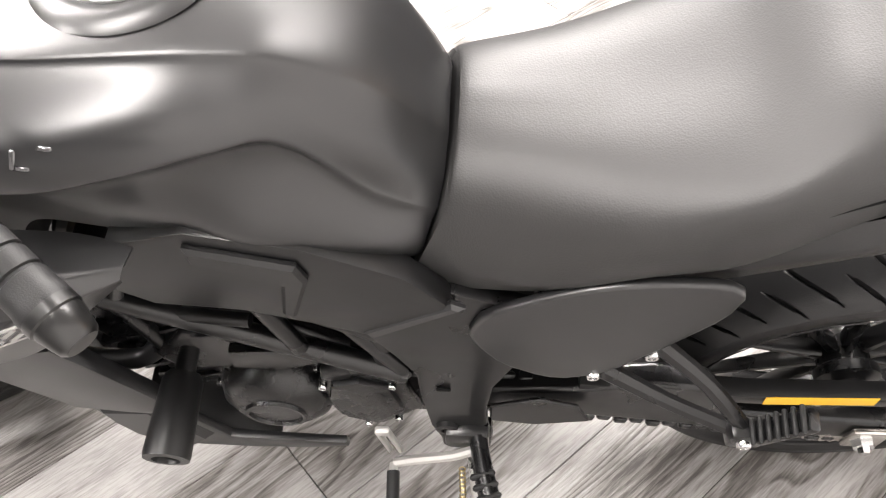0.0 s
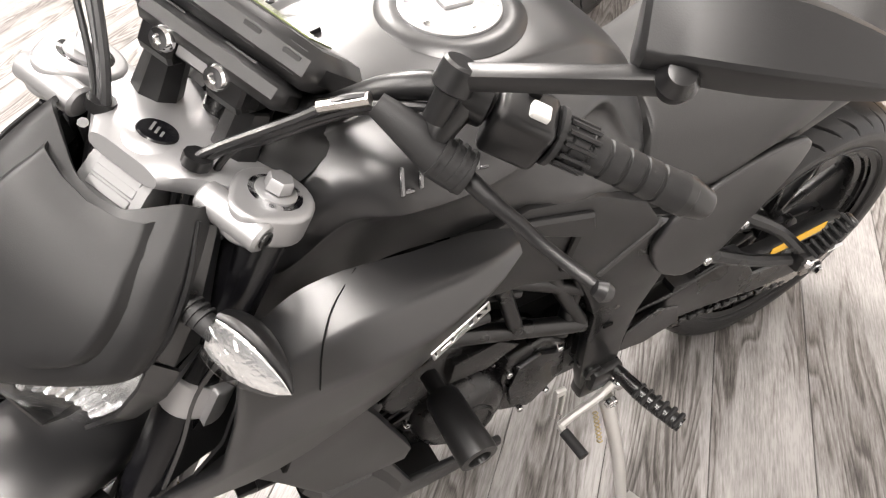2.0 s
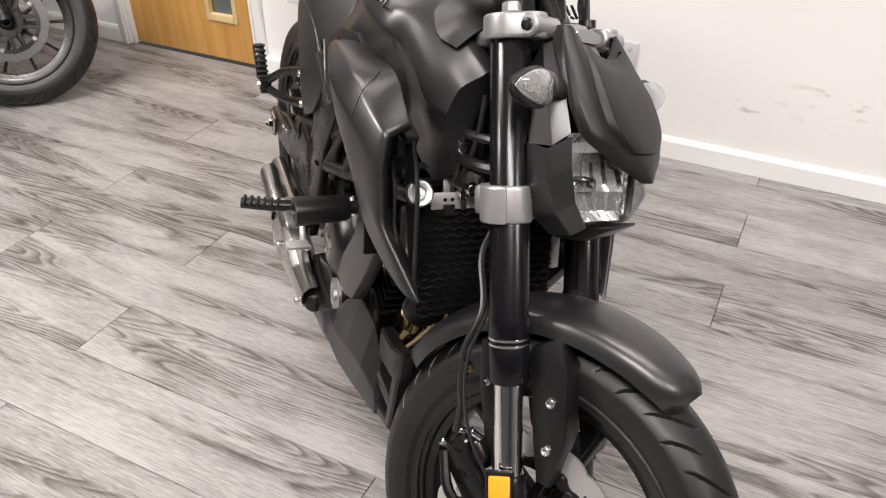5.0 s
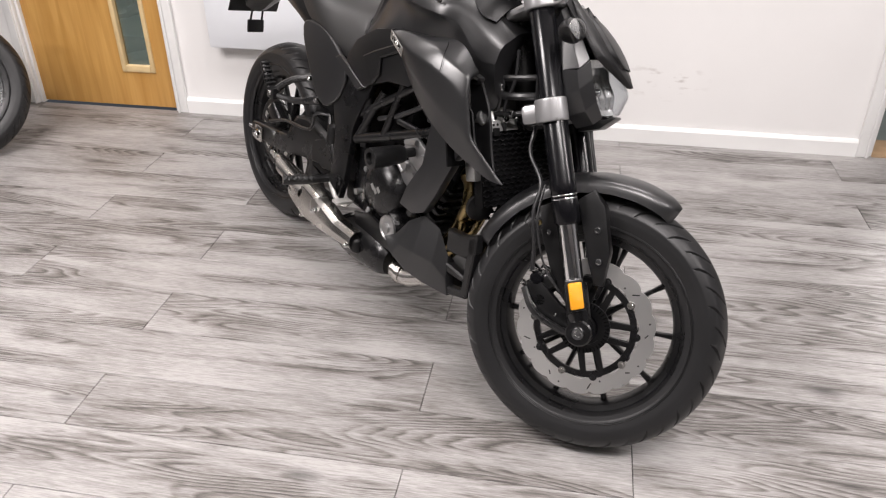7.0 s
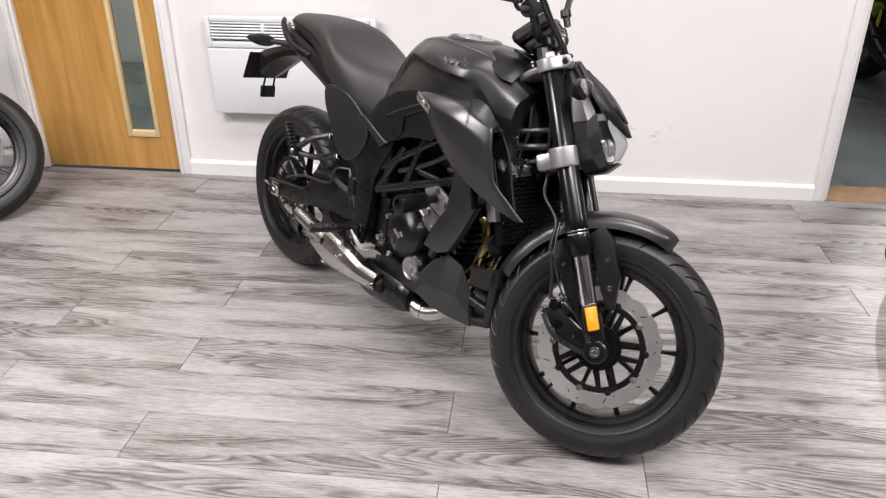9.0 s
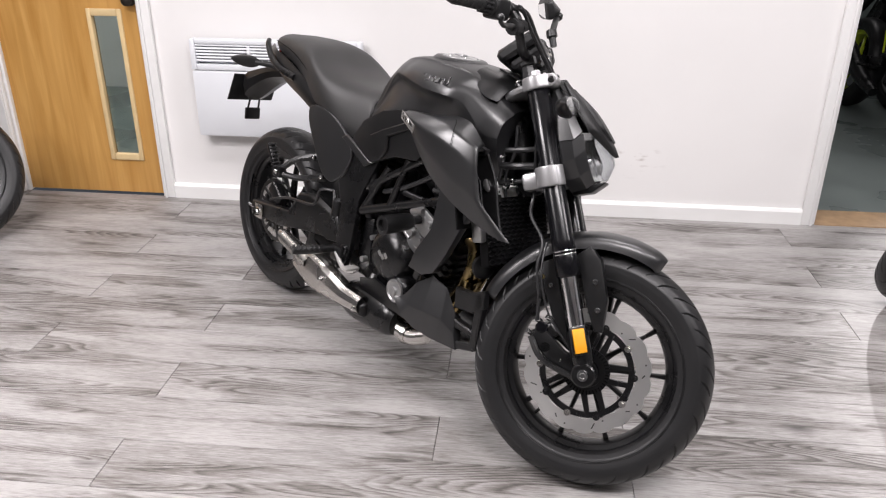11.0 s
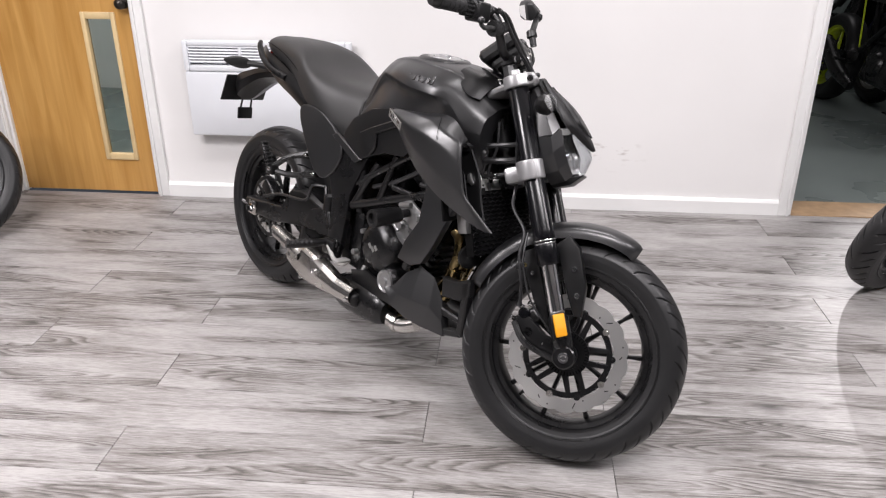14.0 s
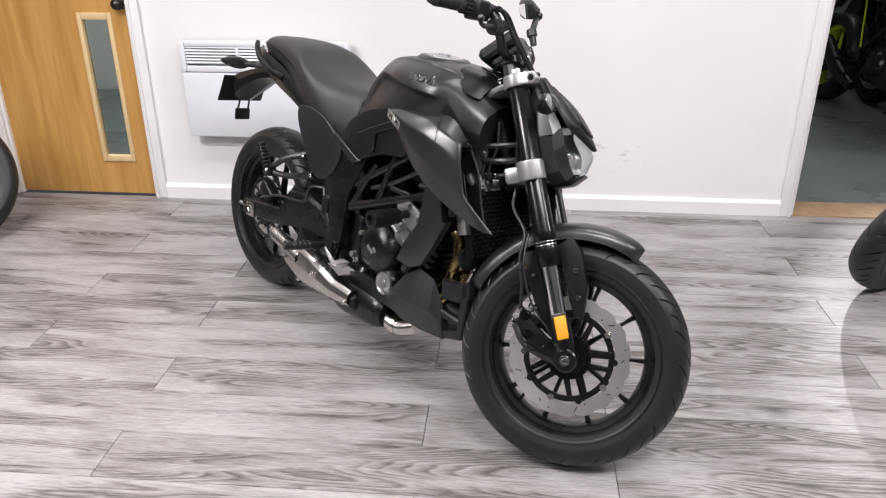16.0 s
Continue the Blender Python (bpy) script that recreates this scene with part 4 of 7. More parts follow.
# --- front fender ---
rows = []
for a, rr, w in ((71, 0.322, 0.026), (73.5, 0.328, 0.044), (78, 0.332, 0.056), (88, 0.335, 0.066), (102, 0.336, 0.071), (118, 0.335, 0.073), (134, 0.332, 0.073), (148, 0.328, 0.070), (158, 0.324, 0.062), (161, 0.322, 0.050)):
    ca, sa = math.cos(radians(a)), math.sin(radians(a))
    row = []
    for y, dr in ((-1.0, -0.036), (-0.93, -0.014), (-0.66, -0.002), (-0.3, 0.004), (0, 0.0055), (0.3, 0.004), (0.66, -0.002), (0.93, -0.014), (1.0, -0.036)):
        row.append((AX_F.x + (rr + dr) * ca, y * w, AX_F.z + (rr + dr) * sa))
    rows.append(row)
part("front_fender", skin(rows, 4, 3, 0.003), M_PAINT, moto, "matt charcoal front fender", steer=True)

# --- brake caliper, hose ---
cal = join(plate([(-0.02, -0.03), (-0.075, -0.012), (-0.145, 0.035), (-0.150, 0.060), (-0.125, 0.075), (-0.060, 0.035), (-0.02, 0.03)], -0.100, -0.078, 0.005),
           box((0.075, 0.045, 0.040), Matrix.Translation((-0.120, -0.070, 0.055)) @ pose(0, 0, 0, 0, -52, 0), 0.010, 3))
cal.transform(Matrix.Translation(AX_F))
cc = part("brake_caliper", cal, M_SATIN, moto, "black front brake caliper and bracket", steer=True)
for dx, dz in ((-0.108, 0.030), (-0.130, 0.072)):
    part("caliper_piston_cover", lathe([(0, 0.006), (0.012, 0.006), (0.016, 0.002), (0.016, -0.008)], AX_F + Vector((dx, -0.094, dz)), (0, -1, 0), 18), M_GLOSSBLACK, cc, steer=True)
for dx, dz in ((-0.155, 0.052), (-0.145, 0.088), (-0.118, 0.100), (-0.060, 0.010)):
    part("screw", cyl(AX_F + Vector((dx + 0.008, -0.085, dz - 0.003)), AX_F + Vector((dx - 0.008, -0.096, dz + 0.003)), 0.007, seg=10, bev=0.001), M_CHROME, cc, steer=True)
part("brake_arm", tube([AX_F + Vector((-0.150, -0.098, 0.045)), AX_F + Vector((-0.110, -0.112, 0.005)), AX_F + Vector((-0.04, -0.115, -0.012)), AX_F + Vector((-0.005, -0.112, -0.01))], 0.008, 8), M_SATIN, cc, steer=True)
hose = [AX_F + Vector((-0.145, -0.100, 0.088)), AX_F + Vector((-0.155, -0.105, 0.14)), FK(0.21, -0.115, -0.075), FK(0.27, -0.112, -0.070), FK(0.33, -0.095, -0.050), FK(0.40, -0.06, -0.075), FK(0.46, -0.04, -0.06), FK(0.60, -0.07, -0.02), FK(0.70, -0.05, 0.05)]
part("brake_hose", tube(hose, 0.0048, 8), M_CABLE, moto, steer=True)
hose2 = [p + Vector((0.012, -0.004, 0.0)) for p in hose[:5]]
part("sensor_wire", tube([AX_F + Vector((-0.03, -0.095, 0.03)), AX_F + Vector((-0.11, -0.112, 0.10))] + hose2[2:], 0.0026, 6), M_CABLE, moto, steer=True)
part("hose_clamp", box((0.022, 0.016, 0.024), Matrix.Translation(FK(0.245, -0.110, -0.072)), 0.004), M_PLASTIC, moto, steer=True)
for s in (1, -1):
    part("screw", bolt(FK(0.245, s * 0.112, -0.060), (0, s, 0), 0.006), M_BRASS, moto, steer=True)

# --- headlamp cowl ---
AHEAD = 0.012
LAMP = FORK @ Matrix.Translation((AHEAD, 0, 0))


def FL(h, y=0.0, n=0.0):
    """A point of the lamp group, which sits a little further ahead of the fork."""
    return FK(h, y, n + AHEAD)


def visor_net():
    """Rows from the top edge down to the point: flat middle, bevelled sides, turned-back rim."""
    R = []
    for h, n, w, mid, dip in ((0.708, 0.050, 0.080, 0.64, 0.040), (0.690, 0.059, 0.089, 0.62, 0.030), (0.655, 0.077, 0.101, 0.64, 0.006), (0.610, 0.097, 0.111, 0.66, 0.0), (0.566, 0.113, 0.107, 0.66, 0.0), (0.533, 0.124, 0.060, 0.60, 0.0), (0.506, 0.129, 0.010, 0.55, 0.0)):
        row = []
        k = min(1.0, 0.25 + w / 0.13)
        for u, back in ((-1.0, 0.034), (-0.97, 0.019), (-0.84, 0.009), (-mid * 0.5, 0.001), (0, 0), (mid * 0.5, 0.001), (0.84, 0.009), (0.97, 0.019), (1.0, 0.034)):
            hh = h - dip * (1 - min(1, abs(u) / 0.84) ** 2.3)
            row.append(tuple(FL(hh, u * w, n + 0.013 - back * k)))
        R.append(row)
    return R


part("headlamp_visor", facet(visor_net(), 1, 0.005, 0.20), M_VISOR, moto, "matt black headlamp visor", steer=True, sharp=50)
# raised inner shield of the visor
R = []
for h, n, w, dip in ((0.686, 0.0545, 0.058, 0.018), (0.672, 0.0620, 0.063, 0.012), (0.650, 0.0760, 0.071, 0.004), (0.612, 0.0950, 0.080, 0), (0.572, 0.1100, 0.074, 0), (0.545, 0.1190, 0.040, 0)):
    row = []
    for u, out in ((-1.0, -0.006), (-0.91, 0.0045), (-0.5, 0.0070), (0, 0.0078), (0.5, 0.0070), (0.91, 0.0045), (1.0, -0.006)):
        row.append(tuple(FL(h - dip * (1 - abs(u) ** 2), u * w, n + 0.0115 + out)))
    R.append(row)
part("visor_centre", facet(R, 3, 0.003, 0.16), M_VISOR, moto, "raised centre of the visor", steer=True, sharp=50)


def lamp_side(s, rows):
    """Side panel of the lamp housing in flat facets: its front edge, a crease and its back edge."""
    return facet([[tuple(FL(h, s * y, n)) for h, y, n in row] for row in rows], 1, 0.004, 0.05)


UPPER_SIDE = (((.690, .078, .036), (.625, .095, .062), (.572, .1005, .074)), ((.685, .087, .024), (.618, .109, .044), (.556, .113, .054)), ((.655, .085, .002), (.602, .101, .010), (.560, .109, .018)))
LOWER_SIDE = (((.568, .1025, .077), (.530, .1005, .076), (.484, .0905, .077), (.449, .0685, .081)), ((.552, .118, .050), (.512, .114, .048), (.468, .0960, .052), (.438, .0700, .060)), ((.560, .113, .018), (.505, .105, .014), (.462, .0850, .012), (.436, .0550, .020)))
for s in (1, -1):
    for rows in (UPPER_SIDE, LOWER_SIDE):
        part("lamp_side_panel", lamp_side(s, rows), M_PAINT, moto, "matt charcoal faceted headlamp side panel", steer=True, sharp=18)
    part("visor_side_strip", tube([FL(0.700, s * 0.083, 0.050), FL(0.655, s * 0.1010, 0.064), FL(0.610, s * 0.1090, 0.078), FL(0.572, s * 0.1070, 0.090)], [0.002, 0.0035, 0.0035, 0.002], 6, 4), M_PLASTIC, moto, "thin black strip beside the visor", steer=True)


# reflector bowl and clear lens
def lamp_net(n_off, shrink):
    R = []
    for h, nc, w, ne in ((0.574, 0.104, 0.098, 0.072), (0.545, 0.114, 0.098, 0.072), (0.512, 0.127, 0.095, 0.073), (0.490, 0.130, 0.089, 0.074), (0.472, 0.120, 0.080, 0.076), (0.453, 0.106, 0.066, 0.078)):
        row = []
        for u in (-1, -0.75, -0.4, 0, 0.4, 0.75, 1):
            row.append(tuple(FL(h, u * (w - shrink), nc + n_off - (nc - ne) * abs(u) ** 1.5)))
        R.append(row)
    return R


def reflector_net():
    """Two bowls side by side with upright flutes; the rim follows the lens."""
    R = []
    hs = np.linspace(0.572, 0.455, 10)
    for i, h in enumerate(hs):
        w = float(np.interp(h, (0.453, 0.472, 0.490, 0.512, 0.572), (0.064, 0.078, 0.087, 0.093, 0.096)))
        nc = float(np.interp(h, (0.453, 0.472, 0.490, 0.512, 0.545, 0.574), (0.106, 0.120, 0.130, 0.127, 0.114, 0.104)))
        ne = float(np.interp(h, (0.453, 0.490, 0.574), (0.078, 0.074, 0.072)))
        row = []
        for k, u in enumerate(np.linspace(-1, 1, 33)):
            rim = min(1.0, (1 - abs(u)) / 0.12, (h - 0.452) / 0.018, (0.576 - h) / 0.02)
            bowl = 0.012 * rim + 0.042 * max(0.0, 1 - ((abs(u) - 0.46) / 0.56) ** 2) * max(0.0, 1 - ((h - 0.506) / 0.068) ** 2)
            row.append(tuple(FL(h, u * w, nc - (nc - ne) * abs(u) ** 1.5 - 0.004 - bowl + (0.0028 if k % 2 else 0.0))))
        R.append(row)
    return np.array(R)


part("headlamp_reflector", grid_bm(reflector_net()), M_REFLECTOR, moto, "bright faceted headlamp reflector", steer=True, smooth=False)
lens = part("headlamp_lens", skin(lamp_net(0.0, 0.0), 3, 4, 0.002), M_LENS, moto, "clear headlamp lens", steer=True)
lens.visible_shadow = False
for s in (1, -1):
    part("headlamp_bulb", lathe([(0, 0.03), (0.008, 0.028), (0.011, 0.015), (0.011, -0.01)], FL(0.505, s * 0.042, 0.050), FN, 16), M_CHROME, moto, steer=True)
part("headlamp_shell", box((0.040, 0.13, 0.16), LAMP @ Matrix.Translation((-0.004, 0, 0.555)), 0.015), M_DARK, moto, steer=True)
chin = shear_y(plate([(0.020, 0.450), (0.085, 0.447), (0.103, 0.449), (0.103, 0.445), (0.066, 0.428), (0.020, 0.430)], -0.040, 0.040, 0.003), lambda x, z: 0.0)
chin.transform(LAMP)
part("lamp_chin", chin, M_PLASTIC, moto, "black chin under the lens", steer=True)
for s in (1, -1):
    st = [FL(0.628, s * 0.085, 0.056), FL(0.627, s * 0.110, 0.058), FL(0.626, s * 0.140, 0.060)]
    stalk = part("indicator_stalk", tube(st, [0.014, 0.011, 0.010], 12, 3), M_GRIP, moto, "ribbed rubber indicator stalk", steer=True)
    for k in range(4):
        part("stalk_rib", tube([FL(0.6275, s * (0.100 + 0.007 * k), 0.0575), FL(0.6272, s * (0.1025 + 0.007 * k), 0.0577)], 0.0145 - 0.0006 * k, 12, 1), M_GRIP, stalk, steer=True)
    pod = bmesh.new()
    rows = []
    for t in np.linspace(0, 1, 10):
        y = 0.132 + 0.086 * t
        r = 0.026 * math.sin(math.pi * min(1, 0.12 + 0.88 * t) ** 0.75) ** 0.7 + 0.001
        rows.append([tuple(FL(0.626 + r * 0.95 * math.sin(a), s * y, 0.058 + 0.004 * t + r * 1.15 * (math.cos(a) if math.cos(a) < 0 else 0.25 * math.cos(a)))) for a in np.linspace(0, 2 * math.pi, 16, endpoint=False)])
    pod = grid_bm(np.array(rows), close_v=True)
    bmesh.ops.holes_fill(pod, edges=[e for e in pod.edges if len(e.link_faces) == 1], sides=0)
    pd = part("indicator_body", pod, M_PLASTIC, moto, "black teardrop indicator", steer=True)
    rows, rows2 = [], []
    for t in np.linspace(0.04, 1, 9):
        y = 0.132 + 0.086 * t
        r = 0.025 * math.sin(math.pi * min(1, 0.12 + 0.88 * t) ** 0.75) ** 0.7
        rows.append([tuple(FL(0.626 + r * 0.92 * math.sin(a), s * y, 0.0595 + 0.004 * t + r * 0.25 + r * 0.75 * max(0.0, math.cos(a)))) for a in np.linspace(-math.pi / 2, math.pi / 2, 9)])
        rows2.append([tuple(FL(0.626 + r * 0.85 * math.sin(a), s * y, 0.0595 + 0.004 * t + r * 0.25 + r * 0.2 * max(0.0, math.cos(a)))) for a in np.linspace(-math.pi / 2, math.pi / 2, 9)])
    part("indicator_reflector", grid_bm(np.array(rows2)), M_INDREF, pd, "bright indicator reflector", steer=True, sharp=12)
    ln = part("indicator_lens", grid_bm(np.array(rows)), M_LENS, pd, "clear indicator lens", steer=True)
    ln.visible_shadow = False

# --- bars and controls ---
for s in (1, -1):
    riser = part("bar_riser", join(cyl(FK(0.715, s * 0.045, -0.024), FK(0.766, s * 0.045, -0.024), 0.023, 0.019, 8, 0.002), box((0.044, 0.032, 0.046), FORK @ Matrix.Translation((-0.024, s * 0.043, 0.788)), 0.005, 1)), M_PLASTIC, moto, steer=True, sharp=25)
    rc = plate([(-0.010, 0.764), (0.006, 0.764), (0.012, 0.772), (0.012, 0.806), (0.006, 0.814), (-0.010, 0.814)], s * 0.018, s * 0.054, 0.003, 1)
    rc.transform(FORK)
    part("riser_cap", rc, M_PLASTIC, riser, steer=True, sharp=25)
    part("riser_bolt", lathe([(0, 0.0045), (0.004, 0.0045), (0.0045, 0.008), (0.009, 0.0075), (0.0115, 0.004), (0.0120, 0.0)], FK(0.787, s * 0.028, 0.012), FN, 20), M_CHROME, riser, steer=True)
part("bar_clamp", join(box((0.012, 0.060, 0.030), FORK @ Matrix.Translation((0.002, 0, 0.790)), 0.004, 1)), M_PLASTIC, moto, "black bridge of the bar clamp", steer=True)
part("bar_clamp_plate", box((0.003, 0.030, 0.020), FORK @ Matrix.Translation((0.0095, 0, 0.790)), 0.001), M_SILVER, moto, "silver plate on the bar clamp", steer=True)
bar_h = [FK(0.790, 0, -0.026), FK(0.790, 0.07, -0.026), FK(0.800, 0.105, -0.024), FK(0.850, 0.150, -0.018), FK(0.875, 0.195, -0.028), FK(0.877, 0.28, -0.066), FK(0.879, 0.362, -0.104)]
bar_pts = [Vector((p.x, -p.y, p.z)) for p in bar_h[:0:-1]] + bar_h
part("handlebar", tube(bar_pts, 0.0115, 14, 6), M_PLASTIC, moto, "black tapered handlebar", steer=True)
gdir = (bar_h[-1] - bar_h[-3]).normalized()
for s in (1, -1):
    def mp(p):
        return Vector((p.x, s * p.y, p.z))
    g0, g1 = bar_h[4] + gdir * 0.066, bar_h[-1]
    L = (g1 - g0).length
    prof = [(0.012, 0.0), (0.024, 0.0), (0.024, 0.004), (0.0168, 0.006), (0.0168, 0.012)]
    for k in range(6):
        z = 0.012 + (L - 0.02) * k / 6
        dz = (L - 0.02) / 6
        prof += [(0.0150, z), (0.0150, z + 0.002), (0.0166, z + 0.003), (0.0166, z + dz - 0.001)]
    prof += [(0.0175, L - 0.006), (0.0175, L), (0.012, L)]
    grip = part("grip", lathe(prof, mp(g0), mp(gdir), 24), M_GRIP, moto, "ribbed rubber grip", steer=STEER_BAR)
    e1 = Vector((0, 0, 1))
    for k in range(12):
        a = 2 * math.pi * k / 12
        u = mp(gdir).orthogonal().normalized()
        v = mp(gdir).cross(u)
        d = (u * math.cos(a) + v * math.sin(a)) * 0.0188
        part("grip_rib", tube([mp(g0 + gdir * 0.008) + d, mp(g0 + gdir * 0.034) + d], 0.0022, 5, 1), M_GRIP, grip, steer=STEER_BAR)
    part("bar_end", lathe([(0, 0.028), (0.010, 0.028), (0.0130, 0.025), (0.0160, 0.011), (0.0160, 0.008), (0.0175, 0.007), (0.0175, 0.0)], mp(g1), mp(gdir), 24), M_GUNMETAL, moto, "turned dark metal bar-end weight", steer=STEER_BAR)
    # switch housing
    sw = Matrix.Translation(mp(bar_h[4] + gdir * 0.040))
    rotm = mp(gdir).to_track_quat("Y", "Z").to_matrix().to_4x4()
    house = part("switch_housing", box((0.046, 0.050, 0.048), sw @ rotm @ Matrix.Translation((0.0, 0, -0.004)), 0.008, 3), M_PLASTIC, moto, "black handlebar switch block", steer=STEER_BAR)
    part("switch_button", box((0.014, 0.016, 0.008), sw @ rotm @ Matrix.Translation((s * 0.006, 0.006, 0.022)), 0.002), M_WHITEMARK if s > 0 else M_PLASTIC, house, "pale rocker button" if s > 0 else "", steer=STEER_BAR)
    part("switch_button", box((0.010, 0.010, 0.008), sw @ rotm @ Matrix.Translation((s * -0.012, 0.0, 0.021)), 0.002), M_DARK, house, steer=STEER_BAR)
    # lever perch and lever
    def q(h, y, n):
        return FK(h, s * y, n)
    perch = part("lever_perch", join(cyl(mp(bar_h[4] - gdir * 0.012), mp(bar_h[4] + gdir * 0.012), 0.018, 0.018, 16, 0.002), tube([q(0.870, 0.190, -0.020), q(0.850, 0.188, -0.012), q(0.835, 0.190, -0.010)], [0.014, 0.013, 0.012], 10, 3)), M_PLASTIC, moto, steer=STEER_BAR)
    part("lever_boot", tube([q(0.842, 0.140, 0.004), q(0.836, 0.170, -0.004), q(0.828, 0.200, -0.012), q(0.826, 0.222, -0.020)], [0.010, 0.015, 0.018, 0.018], 12, 4), M_GRIP, perch, "ribbed rubber lever boot", steer=STEER_BAR)
    for k in range(4):
        b0, b1 = q(0.8300 - 0.001 * k, 0.194 + 0.0075 * k, -0.0105 - 0.0027 * k), q(0.8295 - 0.001 * k, 0.1965 + 0.0075 * k, -0.0115 - 0.0027 * k)
        part("boot_rib", tube([b0, b1], 0.0195, 12, 1), M_GRIP, perch, steer=STEER_BAR)
    lv = [q(0.826, 0.215, -0.018), q(0.820, 0.250, -0.018), q(0.816, 0.275, -0.022), q(0.812, 0.295, -0.024), q(0.811, 0.330, -0.022), q(0.813, 0.355, -0.016)]
    part("lever", join(tube(lv, [0.008, 0.0065, 0.006, 0.0055, 0.005], 10, 5), lathe([(0, 0.009), (0.006, 0.007), (0.009, 0), (0.006, -0.007), (0, -0.009)], lv[-1], mp(gdir), 14)), M_PLASTIC, moto, "black %s lever" % ("clutch" if s > 0 else "brake"), steer=STEER_BAR)

# left mirror on its arm
mb, me_ = FK(0.897, 0.186, 0.012), FK(0.976, 0.310, 0.018)
arm = join(tube([mb - FD * 0.036, mb - FD * 0.015, mb + FD * 0.004], [0.009, 0.010, 0.012], 14, 3), shear_y(box(((me_ - mb).length, 0.018, 0.015), Matrix.Translation((mb + me_) * 0.5) @ (me_ - mb).to_track_quat("X", "Z").to_matrix().to_4x4(), 0.004, 2), lambda x, z: 0.0), cyl(mb - FD * 0.010, mb + FD * 0.012, 0.0155, 0.0145, 20, 0.002))
ms = part("mirror_stem", arm, M_PLASTIC, moto, "black mirror arm", steer=STEER_BAR)
part("mirror_joint", lathe([(0, 0.014), (0.009, 0.012), (0.014, 0.002), (0.011, -0.009), (0, -0.012)], me_ + FN * 0.004, FN + FD, 18), M_SATIN, ms, steer=STEER_BAR)
e_long = (FD * 0.055 + Vector((0, 0.135, 0)) - FN * 0.045).normalized()
e_up = (FD - e_long * FD.dot(e_long)).normalized()
e_out = e_up.cross(e_long) * (1 if e_up.cross(e_long).dot(FN) > 0 else -1)
mc = FK(1.014, 0.342, -0.018)
rows = []
for t, w, up0, up1 in ((-1, 0.014, -0.022, 0.018), (-0.95, 0.028, -0.032, 0.027), (-0.6, 0.038, -0.036, 0.034), (-0.1, 0.041, -0.038, 0.036), (0.35, 0.036, -0.036, 0.030), (0.90, 0.024, -0.031, 0.016), (0.99, 0.019, -0.027, 0.010), (1, 0.010, -0.020, 0.004)):
    rows.append([tuple(mc + e_long * (t * 0.080) + e_up * (up0 * 0.72 + (up1 - up0 * 0.72) * v) + e_out * (w * o_)) for v, o_ in ((0.06, -0.22), (0.0, 0.10), (0.04, 0.50), (0.30, 0.96), (0.36, 1.0), (0.42, 0.99), (0.92, 0.46), (0.97, 0.38), (1.0, 0.06), (0.94, -0.22), (0.5, -0.25))])
bmm = grid_bm(spline(np.array(rows), 2), close_v=True)
bmesh.ops.holes_fill(bmm, edges=[e for e in bmm.edges if len(e.link_faces) == 1], sides=0)
part("mirror_housing", bmm, M_VISOR, ms, "dark satin mirror housing", steer=STEER_BAR, sharp=26)
glr = [[tuple(mc + e_long * (0.052 * u - 0.010) + e_up * (0.018 * v * (1 - 0.25 * u) + 0.002) - e_out * 0.0085) for v in (-1, 0, 1)] for u in (-1, -0.5, 0, 0.5, 1)]
part("mirror_glass", skin(glr, 2, 2, 0.002), M_CHROME, ms, "mirror glass", steer=STEER_BAR)

# instrument pod
dm = FORK @ Matrix.Translation((-0.042, 0.012, 0.816)) @ pose(0, 0, 0, 0, -20, 0)
pod = box((0.108, 0.180, 0.034), dm, 0.010, 1)
dash = part("instrument_housing", join(pod, box((0.088, 0.150, 0.026), dm @ Matrix.Translation((0.006, 0, -0.030)), 0.008, 1), box((0.030, 0.075, 0.05), FORK @ Matrix.Translation((-0.016, 0, 0.80)), 0.006)), M_PLASTIC, moto, "faceted black instrument housing", steer=True)
part("instrument_screen", box((0.080, 0.140, 0.004), dm @ Matrix.Translation((-0.004, 0, 0.0155)), 0.0015), M_SCREEN, dash, "dark glossy dash screen", steer=True)
part("instrument_display", box((0.050, 0.090, 0.001), dm @ Matrix.Translation((-0.004, 0.01, 0.0181)), 0), M_GREENLCD, dash, "greenish dash display", steer=True, smooth=False)
for y in (-0.064, -0.026, 0.026, 0.064):
    part("housing_facet", box((0.016, 0.028, 0.026), dm @ Matrix.Translation((0.0455, y, -0.001)) @ pose(0, 0, 0, 0, 10, 0), 0.006, 1), M_PLASTIC, dash, steer=True, sharp=20)
part("ignition_lock", lathe([(0, 0.745), (0.012, 0.745), (0.015, 0.741), (0.018, 0.735), (0.018, 0.715)], FK(0, 0, -0.060), FD, 20), M_SATIN, moto, steer=True)
part("lock_ring", lathe([(0.0125, 0.7455), (0.016, 0.7445), (0.016, 0.742)], FK(0, 0, -0.060), FD, 20), M_STEEL, moto, steer=True)


def cable(pts, r, name="control_cable", m=None):
    return part(name, tube([tuple(p) for p in pts], r, 8, 5), m or M_CABLE, moto, steer=True)


